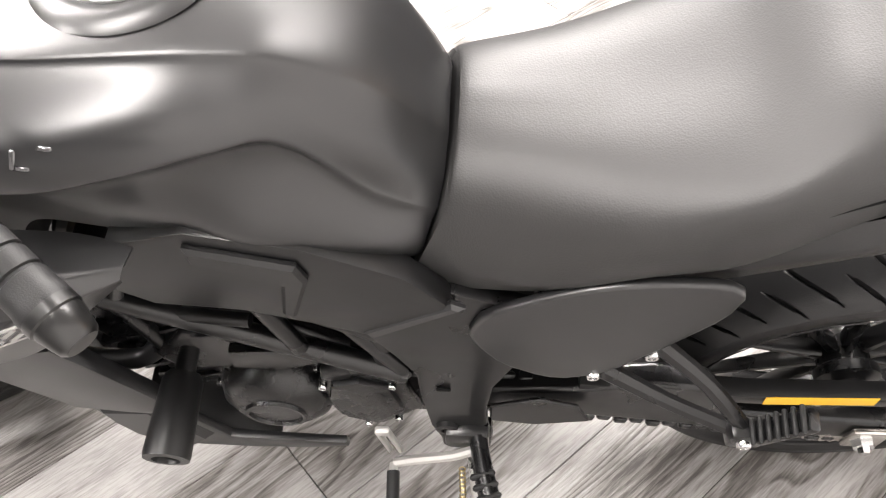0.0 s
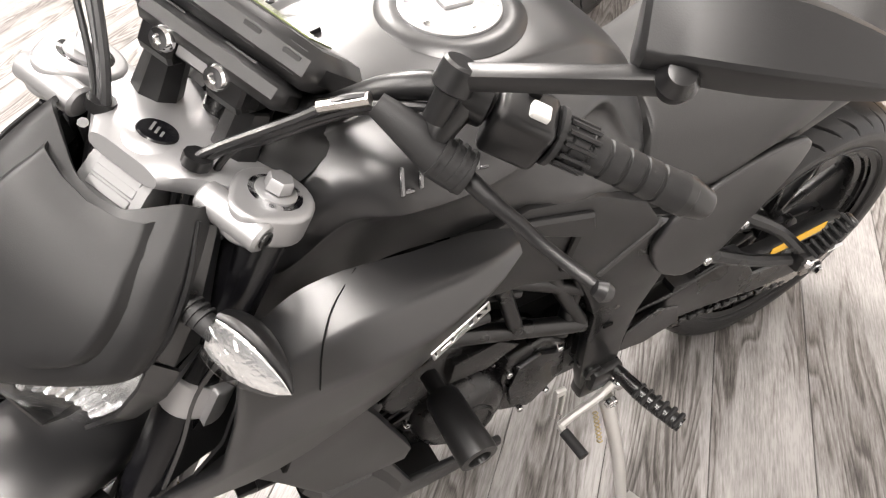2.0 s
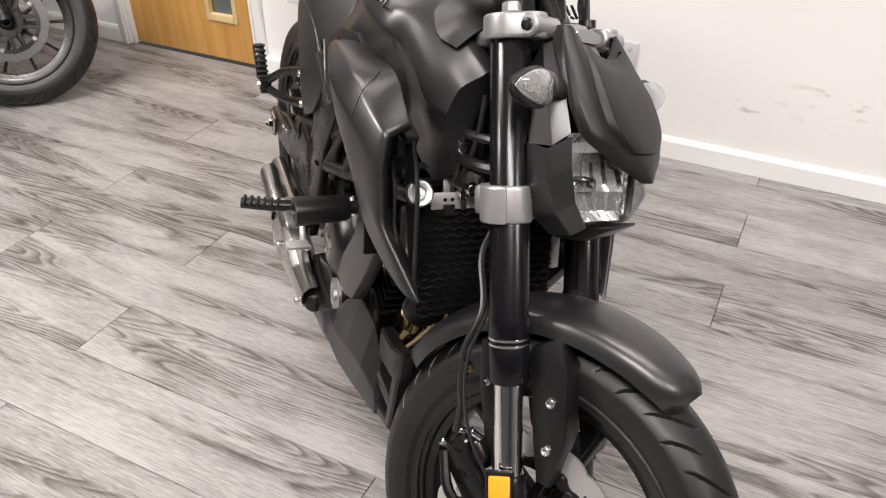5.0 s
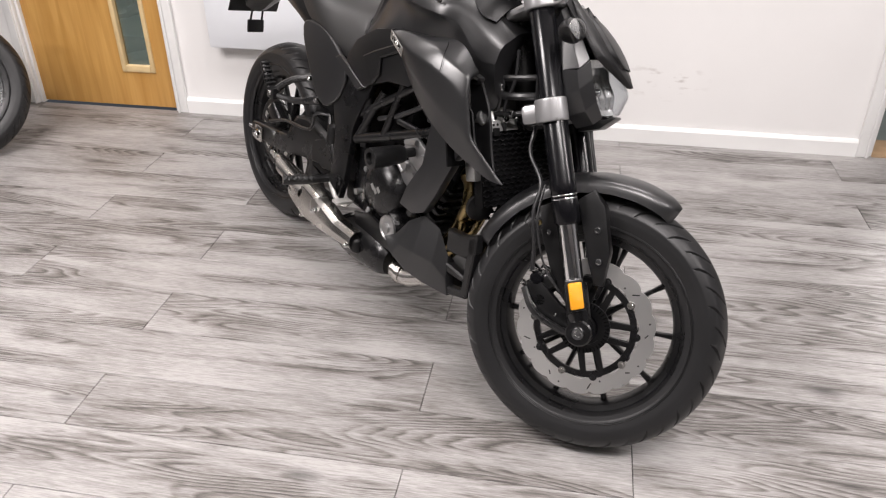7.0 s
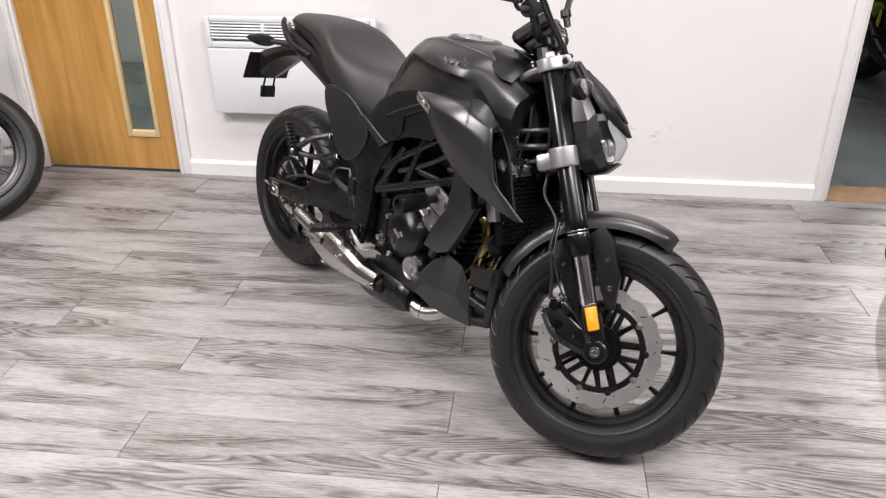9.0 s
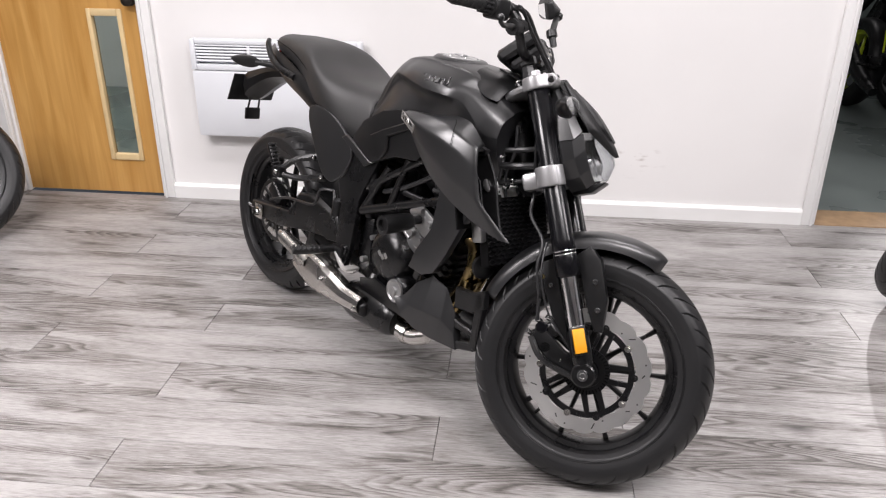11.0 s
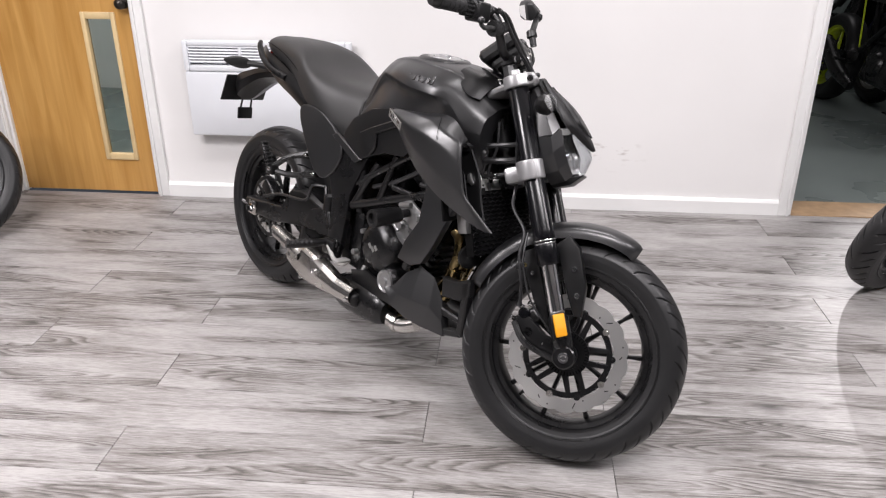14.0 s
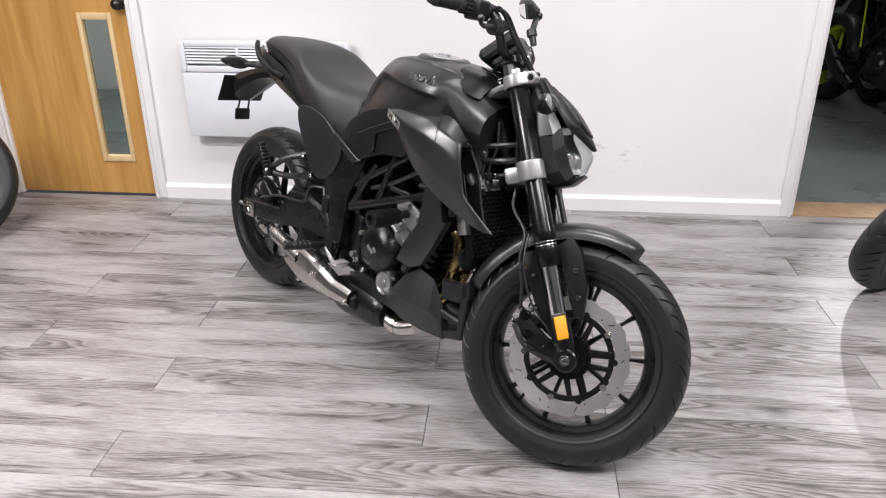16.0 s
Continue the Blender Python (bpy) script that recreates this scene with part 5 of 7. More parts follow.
# control cables and looms
cable([FK(0.842, 0.142, 0.004), FK(0.828, 0.125, 0.008), FK(0.800, 0.104, 0.010), FK(0.771, 0.080, 0.014), FK(0.742, 0.056, 0.026), FK(0.722, 0.044, 0.032), FK(0.69, 0.040, 0.034), FK(0.60, 0.045, 0.02)], 0.0040, "clutch_cable")
part("cable_ferrule", tube([tuple(FK(0.842, 0.145, 0.003)), tuple(FK(0.815, 0.113, 0.0095))], 0.0056, 8, 1), M_STEEL, moto, steer=True)
cable([bar_h[4] - FD * 0.016, FK(0.838, 0.150, -0.002), FK(0.806, 0.116, 0.000), FK(0.768, 0.084, 0.004), FK(0.738, 0.058, 0.020), FK(0.720, 0.050, 0.028), FK(0.68, 0.048, 0.028), FK(0.58, 0.05, 0.01)], 0.0038)
cable([bar_h[4] - FD * 0.014, FK(0.826, 0.140, -0.006), FK(0.794, 0.110, -0.004), FK(0.760, 0.082, 0.000), FK(0.734, 0.060, 0.014), FK(0.66, 0.052, 0.020)], 0.0035)
b0 = Vector((bar_h[4].x, -bar_h[4].y, bar_h[4].z))
for k, (dy, dn, r) in enumerate(((0.0, 0.0, 0.0046), (0.018, 0.006, 0.0046), (-0.016, 0.004, 0.0030))):
    cable([b0 + FN * (0.012 + 0.008 * k), FK(0.862, -0.176 + dy, 0.006 + dn), FK(0.815, -0.130 + dy, 0.012 + dn), FK(0.765, -0.084 + dy * 0.7, 0.022 + dn), FK(0.725, -0.055 + dy * 0.4, 0.032 + dn * 0.5), FK(0.69, -0.048 + dy * 0.4, 0.034 + dn * 0.4), FK(0.60, -0.05 + dy * 0.3, 0.02)], r)
for y, n, h in ((0.046, 0.031, 0.724), (-0.051, 0.034, 0.714)):
    part("cable_tie", tube([tuple(FK(h - 0.005, y, n)), tuple(FK(h + 0.005, y, n))], 0.0125, 10, 1), M_PLASTIC, moto, steer=True)

# --- tank, seat, tail ---
def tank_station(x, zt, yc, up, mx, under, flare, edge, rake=0.0):
    """Half section: flat deck to a crease at yc, then shoulder, bulge, recess, flare and lower edge; rake moves the lower points ahead."""
    lip = (mx[0] * 0.72 + under[0] * 0.28 + 0.001, mx[1] * 0.72 + under[1] * 0.28)
    pts = [(0, zt), (yc * 0.55, zt - 0.002), (yc - 0.006, zt - 0.007), (yc + 0.004, zt - 0.014), up, mx, lip, under, flare, edge]
    return (x, [(y, z, x + rake * f) for (y, z), f in zip(pts, (0, 0, 0, 0.05, 0.15, 0.35, 0.42, 0.6, 0.9, 1.0))])


part("fuel_tank", sym_body([
    tank_station(0.578, 0.826, 0.046, (0.074, 0.796), (0.092, 0.779), (0.100, 0.766), (0.112, 0.748), (0.110, 0.726), 0.024),
    tank_station(0.600, 0.864, 0.056, (0.086, 0.826), (0.101, 0.800), (0.107, 0.785), (0.122, 0.760), (0.120, 0.735), 0.014),
    tank_station(0.640, 0.915, 0.068, (0.099, 0.868), (0.107, 0.832), (0.113, 0.804), (0.132, 0.776), (0.130, 0.746)),
    tank_station(0.700, 0.953, 0.080, (0.107, 0.922), (0.119, 0.903), (0.114, 0.872), (0.143, 0.798), (0.141, 0.769)),
    tank_station(0.750, 0.964, 0.088, (0.122, 0.930), (0.137, 0.909), (0.121, 0.879), (0.148, 0.812), (0.145, 0.780)),
    tank_station(0.800, 0.968, 0.094, (0.137, 0.934), (0.153, 0.906), (0.133, 0.874), (0.142, 0.818), (0.138, 0.786)),
    tank_station(0.880, 0.966, 0.098, (0.152, 0.928), (0.168, 0.897), (0.147, 0.868), (0.136, 0.822), (0.128, 0.787)),
    tank_station(0.960, 0.960, 0.094, (0.146, 0.921), (0.162, 0.891), (0.139, 0.862), (0.118, 0.805), (0.108, 0.765)),
    tank_station(1.005, 0.944, 0.088, (0.126, 0.908), (0.136, 0.878), (0.128, 0.840), (0.114, 0.785), (0.100, 0.715)),
    tank_station(1.062, 0.908, 0.070, (0.106, 0.866), (0.117, 0.820), (0.108, 0.775), (0.094, 0.730), (0.080, 0.680)),
    tank_station(1.100, 0.878, 0.050, (0.082, 0.846), (0.095, 0.812), (0.092, 0.775), (0.080, 0.744), (0.060, 0.715)),
], 6, 4), M_PAINT, moto, "matt charcoal fuel tank")
cap_c = Vector((0.828, 0, 0.9680))
cap_ax = Vector((0.03, 0, 1)).normalized()
part("tank_cap_recess", lathe([(0.050, 0.003), (0.058, 0.0045), (0.070, 0.003), (0.078, -0.004)], cap_c, cap_ax, 48), M_PAINT, moto)
cap = part("filler_cap", lathe([(0, 0.008), (0.034, 0.008), (0.036, 0.0065), (0.038, 0.0065), (0.046, 0.0075), (0.052, 0.0055), (0.053, 0.0)], cap_c, cap_ax, 48), M_SILVER, moto, "silver flush fuel filler cap")
for i in range(6):
    a = 2 * math.pi * (i + 0.5) / 6
    part("screw", bolt(cap_c + Vector((0.0445 * math.cos(a), 0.0445 * math.sin(a), 0.0065)), cap_ax, 0.0035, 0.002), M_CHROME, cap)
part("key_flap", box((0.034, 0.022, 0.006), Matrix.Translation(cap_c + Vector((-0.004, 0, 0.010))), 0.003), M_SILVER, cap)
# knee panel above the cap: tank-top cover towards the dash
for s in (1, -1):
    net = [[(1.075, s * 0.020, 0.935), (1.078, s * 0.056, 0.925), (1.072, s * 0.086, 0.895)], [(1.03, s * 0.020, 0.950), (1.04, s * 0.065, 0.945), (1.04, s * 0.105, 0.905)], [(0.955, s * 0.025, 0.965), (0.965, s * 0.060, 0.960), (0.98, s * 0.095, 0.940)]]
    part("tank_top_cover", skin(net, 4, 4, 0.005), M_PLASTIC, moto, "black cover ahead of the filler")
# raised lettering on the tank
for s in (1, -1):
    for i in range(7):
        x = 0.962 - 0.019 * i
        hgt = 0.026 if i == 0 else 0.016
        y = float(np.interp(x, (0.80, 0.88, 0.97, 1.03), (0.1475, 0.1655, 0.1655, 0.154)))
        zc = 0.920
        y -= 0.0075
        b = box((0.0050, 0.004, hgt), Matrix.Translation((x, s * y, zc + (hgt - 0.016) * 0.5)) @ pose(0, 0, 0, s * 34, -14, 0), 0.0012, 1)
        p2 = box((0.011, 0.004, 0.0045), Matrix.Translation((x - 0.006, s * (y + (0.003 if i % 2 == 0 else -0.003)), zc + (-0.006 if i % 2 == 0 else 0.006))) @ pose(0, 0, 0, s * 34, -8, 0), 0.0012, 1)
        part("tank_lettering", join(b, p2), M_LETTER, moto, "raised metallic lettering on the tank")

seat = part("seat", sym_body([
    (0.560, [(0, 0.822, 0.571), (0.047, 0.817, 0.573), (0.082, 0.801, 0.578), (0.106, 0.774, 0.585), (0.119, 0.732, 0.603), (0.115, 0.690, 0.613)]),
    (0.545, [(0, 0.829, 0.560), (0.050, 0.823, 0.561), (0.088, 0.805, 0.563), (0.110, 0.774, 0.567), (0.122, 0.724, 0.582), (0.118, 0.678, 0.588)]),
    (0.480, [(0, 0.832), (0.068, 0.828), (0.112, 0.806), (0.130, 0.768), (0.138, 0.722), (0.132, 0.698)]),
    (0.400, [(0, 0.842), (0.080, 0.842), (0.130, 0.825), (0.145, 0.790), (0.142, 0.748), (0.132, 0.728)]),
    (0.325, [(0, 0.868), (0.080, 0.870), (0.132, 0.862), (0.145, 0.835), (0.140, 0.775), (0.130, 0.744)]),
    (0.260, [(0, 0.912), (0.070, 0.912), (0.115, 0.900), (0.134, 0.872), (0.132, 0.812), (0.122, 0.772)]),
    (0.180, [(0, 0.930), (0.062, 0.929), (0.104, 0.916), (0.122, 0.890), (0.118, 0.855), (0.110, 0.832)]),
    (0.080, [(0, 0.932), (0.052, 0.931), (0.090, 0.920), (0.105, 0.898), (0.102, 0.875), (0.095, 0.858)]),
    (-0.010, [(0, 0.926), (0.042, 0.925), (0.072, 0.914), (0.084, 0.896), (0.080, 0.882), (0.074, 0.872)]),
    (-0.045, [(0, 0.908), (0.030, 0.907), (0.052, 0.902), (0.060, 0.894), (0.058, 0.886), (0.052, 0.880)]),
], 5, 5), M_SEAT, moto, "black grained vinyl one-piece stepped seat")
# near-black strip stands for the shade between tank and seat
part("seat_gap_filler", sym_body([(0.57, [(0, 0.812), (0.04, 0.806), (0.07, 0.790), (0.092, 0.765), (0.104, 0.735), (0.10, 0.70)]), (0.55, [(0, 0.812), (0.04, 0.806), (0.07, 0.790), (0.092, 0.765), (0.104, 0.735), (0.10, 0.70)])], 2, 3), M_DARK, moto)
for s in (1, -1):
    seam = [(0.325, s * 0.1415, 0.810), (0.28, s * 0.1365, 0.838), (0.22, s * 0.129, 0.862), (0.14, s * 0.116, 0.884), (0.05, s * 0.101, 0.897), (-0.02, s * 0.082, 0.900)]
    part("seat_seam", tube(seam, 0.0016, 5, 5), M_DARK, seat, "stitched seat seam")


def tail_side(s):
    net = [[(0.36, s * 0.118, 0.765), (0.36, s * 0.128, 0.735), (0.35, s * 0.122, 0.700)],
           [(0.26, s * 0.128, 0.812), (0.25, s * 0.138, 0.780), (0.25, s * 0.124, 0.745)],
           [(0.14, s * 0.118, 0.848), (0.13, s * 0.130, 0.820), (0.12, s * 0.112, 0.780)],
           [(0.03, s * 0.104, 0.872), (0.02, s * 0.114, 0.850), (0.02, s * 0.092, 0.815)],
           [(-0.05, s * 0.070, 0.885), (-0.055, s * 0.078, 0.868), (-0.05, s * 0.060, 0.845)]]
    return skin(net, 4, 3, 0.004 * s)


for s in (1, -1):
    part("tail_side_panel", tail_side(s), M_PLASTIC, moto, "black tail side panel")
    part("grab_rail", tube([(0.20, s * 0.134, 0.806), (0.12, s * 0.142, 0.822), (0.05, s * 0.138, 0.850), (0.00, s * 0.125, 0.885), (-0.02, s * 0.112, 0.900)], [0.013, 0.011, 0.010, 0.010, 0.008], 10, 5), M_SATIN, moto, "black grab rail")
part("tail_light", box((0.02, 0.10, 0.035), Matrix.Translation((-0.050, 0, 0.868)) @ pose(0, 0, 0, 0, 25, 0), 0.006), mat("red_tail_lens", (0.20, 0.006, 0.006), 0.15, coat=0.5), moto, "dark red tail light")
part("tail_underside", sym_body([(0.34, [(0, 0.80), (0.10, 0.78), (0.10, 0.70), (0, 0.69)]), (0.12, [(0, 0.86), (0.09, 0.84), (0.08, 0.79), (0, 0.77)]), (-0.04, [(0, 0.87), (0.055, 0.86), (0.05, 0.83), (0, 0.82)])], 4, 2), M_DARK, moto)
# number-plate hanger and rear indicators
hang = part("plate_hanger", sym_body([(-0.00, [(0, 0.825), (0.045, 0.82), (0.045, 0.78), (0, 0.775)]), (-0.12, [(0, 0.800), (0.055, 0.795), (0.055, 0.755), (0, 0.735)]), (-0.24, [(0, 0.765), (0.060, 0.760), (0.060, 0.695), (0, 0.665)]), (-0.285, [(0, 0.745), (0.055, 0.740), (0.050, 0.665), (0, 0.645)])], 3, 2), M_PLASTIC, moto, "black number-plate hanger", sharp=25)
part("plate_board", box((0.006, 0.190, 0.115), Matrix.Translation((-0.312, 0, 0.690)) @ pose(0, 0, 0, 0, 24, 0), 0.003), M_PLASTIC, hang, "blank black number-plate board")
part("rear_reflector_bracket", tube([(-0.295, -0.02, 0.650), (-0.305, -0.022, 0.61)], 0.004, 6, 1), M_SATIN, hang)
part("rear_reflector_bracket", tube([(-0.295, 0.02, 0.650), (-0.305, 0.022, 0.61)], 0.004, 6, 1), M_SATIN, hang)
part("rear_reflector", box((0.012, 0.062, 0.045), Matrix.Translation((-0.308, 0, 0.590)), 0.004), M_PLASTIC, hang)
for s in (1, -1):
    part("rear_indicator_stalk", tube([(-0.02, s * 0.045, 0.805), (-0.06, s * 0.085, 0.812), (-0.09, s * 0.120, 0.812)], [0.014, 0.011, 0.009], 10, 3), M_GRIP, hang)
    rows = []
    for t in np.linspace(0, 1, 9):
        r = 0.021 * math.sin(math.pi * min(1, 0.1 + 0.9 * t) ** 0.8) ** 0.7 + 0.001
        c = Vector((-0.09, s * 0.115, 0.812)) + Vector((-0.060, s * 0.070, 0.004)) * t
        rows.append([tuple(c + Vector((0.6 * r * math.cos(a), s * -0.5 * r * math.cos(a), r * math.sin(a)))) for a in np.linspace(0, 2 * math.pi, 14, endpoint=False)])
    b = grid_bm(np.array(rows), close_v=True)
    bmesh.ops.holes_fill(b, edges=[e for e in b.edges if len(e.link_faces) == 1], sides=0)
    part("rear_indicator", b, M_PLASTIC, hang, "black teardrop indicator")


# --- side panels ---
def shroud(s):
    """Rows run from the rear point to the intake lip and back inside; across: top edge, ridge, flank, lower edge."""
    net = [[(0.835, .165, .815), (0.838, .185, .815), (0.840, .195, .810), (0.842, .192, .802), (0.845, .188, .795)],
           [(0.880, .158, .823), (0.885, .205, .828), (0.890, .222, .810), (0.895, .215, .783), (0.892, .205, .758)],
           [(0.950, .160, .830), (0.958, .213, .831), (0.962, .235, .793), (0.962, .225, .740), (0.955, .202, .688)],
           [(1.020, .162, .842), (1.028, .214, .826), (1.030, .234, .783), (1.030, .224, .710), (1.018, .200, .643)],
           [(1.070, .162, .835), (1.082, .211, .806), (1.090, .222, .763), (1.100, .214, .675), (1.115, .200, .604)],
           [(1.108, .159, .803), (1.122, .203, .793), (1.130, .212, .743), (1.155, .208, .655), (1.215, .178, .568)],
           [(1.118, .156, .795), (1.137, .196, .785), (1.148, .203, .733), (1.172, .198, .645), (1.250, .160, .563)],
           [(1.112, .152, .785), (1.128, .186, .775), (1.140, .193, .728), (1.163, .188, .642), (1.240, .154, .566)],
           [(1.060, .142, .762), (1.072, .162, .745), (1.085, .168, .695), (1.110, .165, .630), (1.165, .146, .580)]]
    if s < 0:
        net = [[(x, y, z + 0.026 * k) for (x, y, z), k in zip(row, (0.2, 0.3, 0.6, 0.9, 1.0))] for row in net]
    G = np.array(net)
    G[..., 1] *= s
    return facet(G, 3, 0.004, 0.14)


for s in (1, -1):
    sh = part("radiator_shroud", shroud(s), M_PAINT, moto, "matt charcoal radiator shroud with an intake", sharp=48)
    net = [[(1.085, s * .146, .775), (1.100, s * .142, .720), (1.125, s * .140, .655), (1.165, s * .142, .605)],
           [(1.126, s * .148, .779), (1.162, s * .146, .724), (1.188, s * .147, .652), (1.222, s * .152, .590)],
           [(1.134, s * .152, .778), (1.172, s * .152, .724), (1.198, s * .153, .652), (1.230, s * .158, .587)]]
    part("intake_blade", skin(net, 4, 4, 0.004), M_PAINT, sh)
    part("intake_lip", facet([[(1.035, s * .146, .814), (1.040, s * .166, .8195)], [(1.085, s * .145, .795), (1.087, s * .1675, .801)], [(1.130, s * .144, .786), (1.133, s * .164, .788)], [(1.122, s * .144, .768), (1.126, s * .160, .772)], [(1.070, s * .142, .758), (1.074, s * .154, .764)]], 1, 0.004), M_PAINT, sh)
    part("intake_fin", facet([[(1.10, s * .166, .735), (1.12, s * .166, .680), (1.165, s * .160, .615)], [(1.140, s * .172, .715), (1.160, s * .172, .660), (1.195, s * .164, .605)]], 1, 0.004), M_PLASTIC, sh, "black fin inside the intake")
    # added near-black plate stands for the shade deep in the intake
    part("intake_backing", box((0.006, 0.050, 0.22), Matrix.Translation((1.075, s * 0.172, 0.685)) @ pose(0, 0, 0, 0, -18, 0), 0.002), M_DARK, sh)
    part("shroud_seam", tube([(1.008, s * 0.1625, 0.8445 if s < 0 else 0.8400), (1.044, s * 0.190, 0.838 if s < 0 else 0.8320), (1.064, s * 0.2135, 0.8235 if s < 0 else 0.8155), (1.074, s * 0.2275, 0.789 if s < 0 else 0.7735)], 0.0008, 4, 4), M_DARK, sh)
    # badge
    bx, bz, by = (0.931, 0.782, 0.2335) if s > 0 else (0.905, 0.810, 0.2285)
    bmat = Matrix.Translation((bx, s * by, bz)) @ pose(0, 0, 0, 0, 21, 0) @ pose(0, 0, 0, 0, 0, s * 10) @ pose(0, 0, 0, s * -12, 0, 0)
    fr = join(box((0.074, 0.0016, 0.003), bmat @ Matrix.Translation((0, 0, 0.0105)), 0), box((0.074, 0.0016, 0.003), bmat @ Matrix.Translation((0, 0, -0.0105)), 0), box((0.003, 0.0016, 0.024), bmat @ Matrix.Translation((0.0355, 0, 0)), 0), box((0.003, 0.0016, 0.024), bmat @ Matrix.Translation((-0.0355, 0, 0)), 0),
              box((0.018, 0.0016, 0.0035), bmat @ Matrix.Translation((0.022, 0, -0.004)), 0), box((0.004, 0.0016, 0.014), bmat @ Matrix.Translation((0.029, 0, 0)), 0), box((0.020, 0.0016, 0.004), bmat @ Matrix.Translation((0.000, 0, 0.004)) @ pose(0, 0, 0, 0, 20, 0), 0), box((0.020, 0.0016, 0.004), bmat @ Matrix.Translation((0.000, 0, -0.005)) @ pose(0, 0, 0, 0, 20, 0), 0), box((0.004, 0.0016, 0.015), bmat @ Matrix.Translation((-0.018, 0, 0)), 0), box((0.004, 0.0016, 0.015), bmat @ Matrix.Translation((-0.028, 0, 0)) @ pose(0, 0, 0, 0, 25, 0), 0))
    part("model_badge", fr, M_LOGO, moto, "pale angular model badge", smooth=False)


def leanin(y_top, z_top, y_bot, z_bot):
    return lambda x, z: float(np.interp(z, (z_bot, z_top), (y_bot, y_top)))


part("lower_side_panel", shear_y(plate([(1.005, .604), (1.150, .562), (1.105, .490), (1.060, .412), (1.000, .400), (.935, .394), (.926, .420), (.960, .503), (.985, .564)], 0, 0.024, 0.007, 2), leanin(0.148, .60, 0.142, .39)), M_PAINT, moto, "matt charcoal lower side panel")
part("lower_side_panel", flip(shear_y(plate([(1.003, .659), (1.118, .612), (1.060, .49), (1.025, .430), (0.981, .410), (0.923, .415), (0.944, .472), (.991, .544)], 0, 0.026, 0.007, 2), leanin(0.150, .66, 0.154, .41))), M_PAINT, moto, "matt charcoal lower side panel")
MID = [(.800, .812), (.700, .790), (.615, .745), (.580, .700), (.571, .679), (.657, .625), (.715, .650), (.780, .674), (.865, .683), (.905, .715), (.875, .790)]
both("mid_panel", MID, [(x, z + 0.010) for x, z in MID], 0.030, 0.006, 2, leanin(0.120, .82, 0.122, .64), M_PLASTIC, "black panel below the tank")
CHEV = [(.802, .799), (.708, .773), (.701, .750), (.724, .680), (.737, .685), (.727, .741), (.802, .777)]
both("mid_panel_chevron", CHEV, [(.662, .722), (.714, .748), (.868, .812), (.871, .791), (.744, .735), (.745, .691), (.720, .663), (.700, .690)], 0.012, 0.004, 1, leanin(0.147, .82, 0.150, .64), M_PLASTIC, "raised chevron of the black panel")
both("mid_panel_edge", [(.560, .690), (.574, .698), (.668, .636), (.655, .622)], [(.514, .682), (.542, .697), (.677, .641), (.640, .622)], 0.012, 0.004, 1, leanin(0.140, .82, 0.142, .62), M_PAINT, "charcoal edge strip of the black panel")
COVER = [(.559, .628), (.542, .667), (.487, .702), (.435, .726), (.378, .737), (.322, .736), (.300, .719), (.308, .677), (.348, .615), (.402, .541), (.442, .520), (.472, .521), (.523, .554), (.550, .598)]
both("side_cover", COVER, [(x + 0.010, z + 0.010) for x, z in COVER], 0.012, 0.005, 3, leanin(0.132, .76, 0.136, .55), M_PAINT, "smooth matt charcoal side cover", rnd=1)
PIVOT = [(.575, .690), (.640, .660), (.690, .640), (.640, .545), (.620, .500), (.618, .440), (.608, .340), (.590, .275), (.555, .262), (.530, .300), (.535, .400), (.528, .470), (.500, .545), (.470, .600), (.490, .655)]
both("pivot_plate", PIVOT, [(x, z + 0.010) for x, z in PIVOT], 0.022, 0.006, 2, leanin(0.112, .70, 0.128, .30), M_SATIN, "black frame pivot plate")
for s in (1, -1):
    part("screw", bolt((0.586, s * 0.150, 0.345), (0, s, 0), 0.016, 0.006), M_SATIN, moto)
    part("plate_slot", box((0.018, 0.004, 0.007), Matrix.Translation((0.588, s * 0.1455, 0.468)), 0.0019), M_DARK, moto)
    # trellis frame
    for a, b, r in (((1.075, s * .045, .80), (.66, s * .115, .68), .014), ((1.03, s * .100, .634), (.632, s * .132, .484), .0135), ((.860, s * .112, .695), (.608, s * .124, .540), .0115), ((.800, s * .114, .680), (.752, s * .126, .535), .011), ((.720, s * .115, .640), (.632, s * .131, .486), .011), ((.905, s * .112, .700), (.935, s * .114, .634), .010), ((.97, s * .10, .640), (.93, s * .10, .44), .011), ((.93, s * .108, .583), (.80, s * .118, .586), .009), ((.655, s * .118, .66), (.66, s * .124, .47), .012)):
        part("frame_tube", tube([a, b], r, 12, 1), M_SATIN, moto)
    # subframe rails
    part("frame_tube", tube([(.60, s * .10, .68), (.30, s * .085, .76), (.05, s * .06, .82)], 0.010, 10, 3), M_SATIN, moto)
def belly_y(x, z):
    return float(np.interp(z, (.20, .42), (.130, .136)))


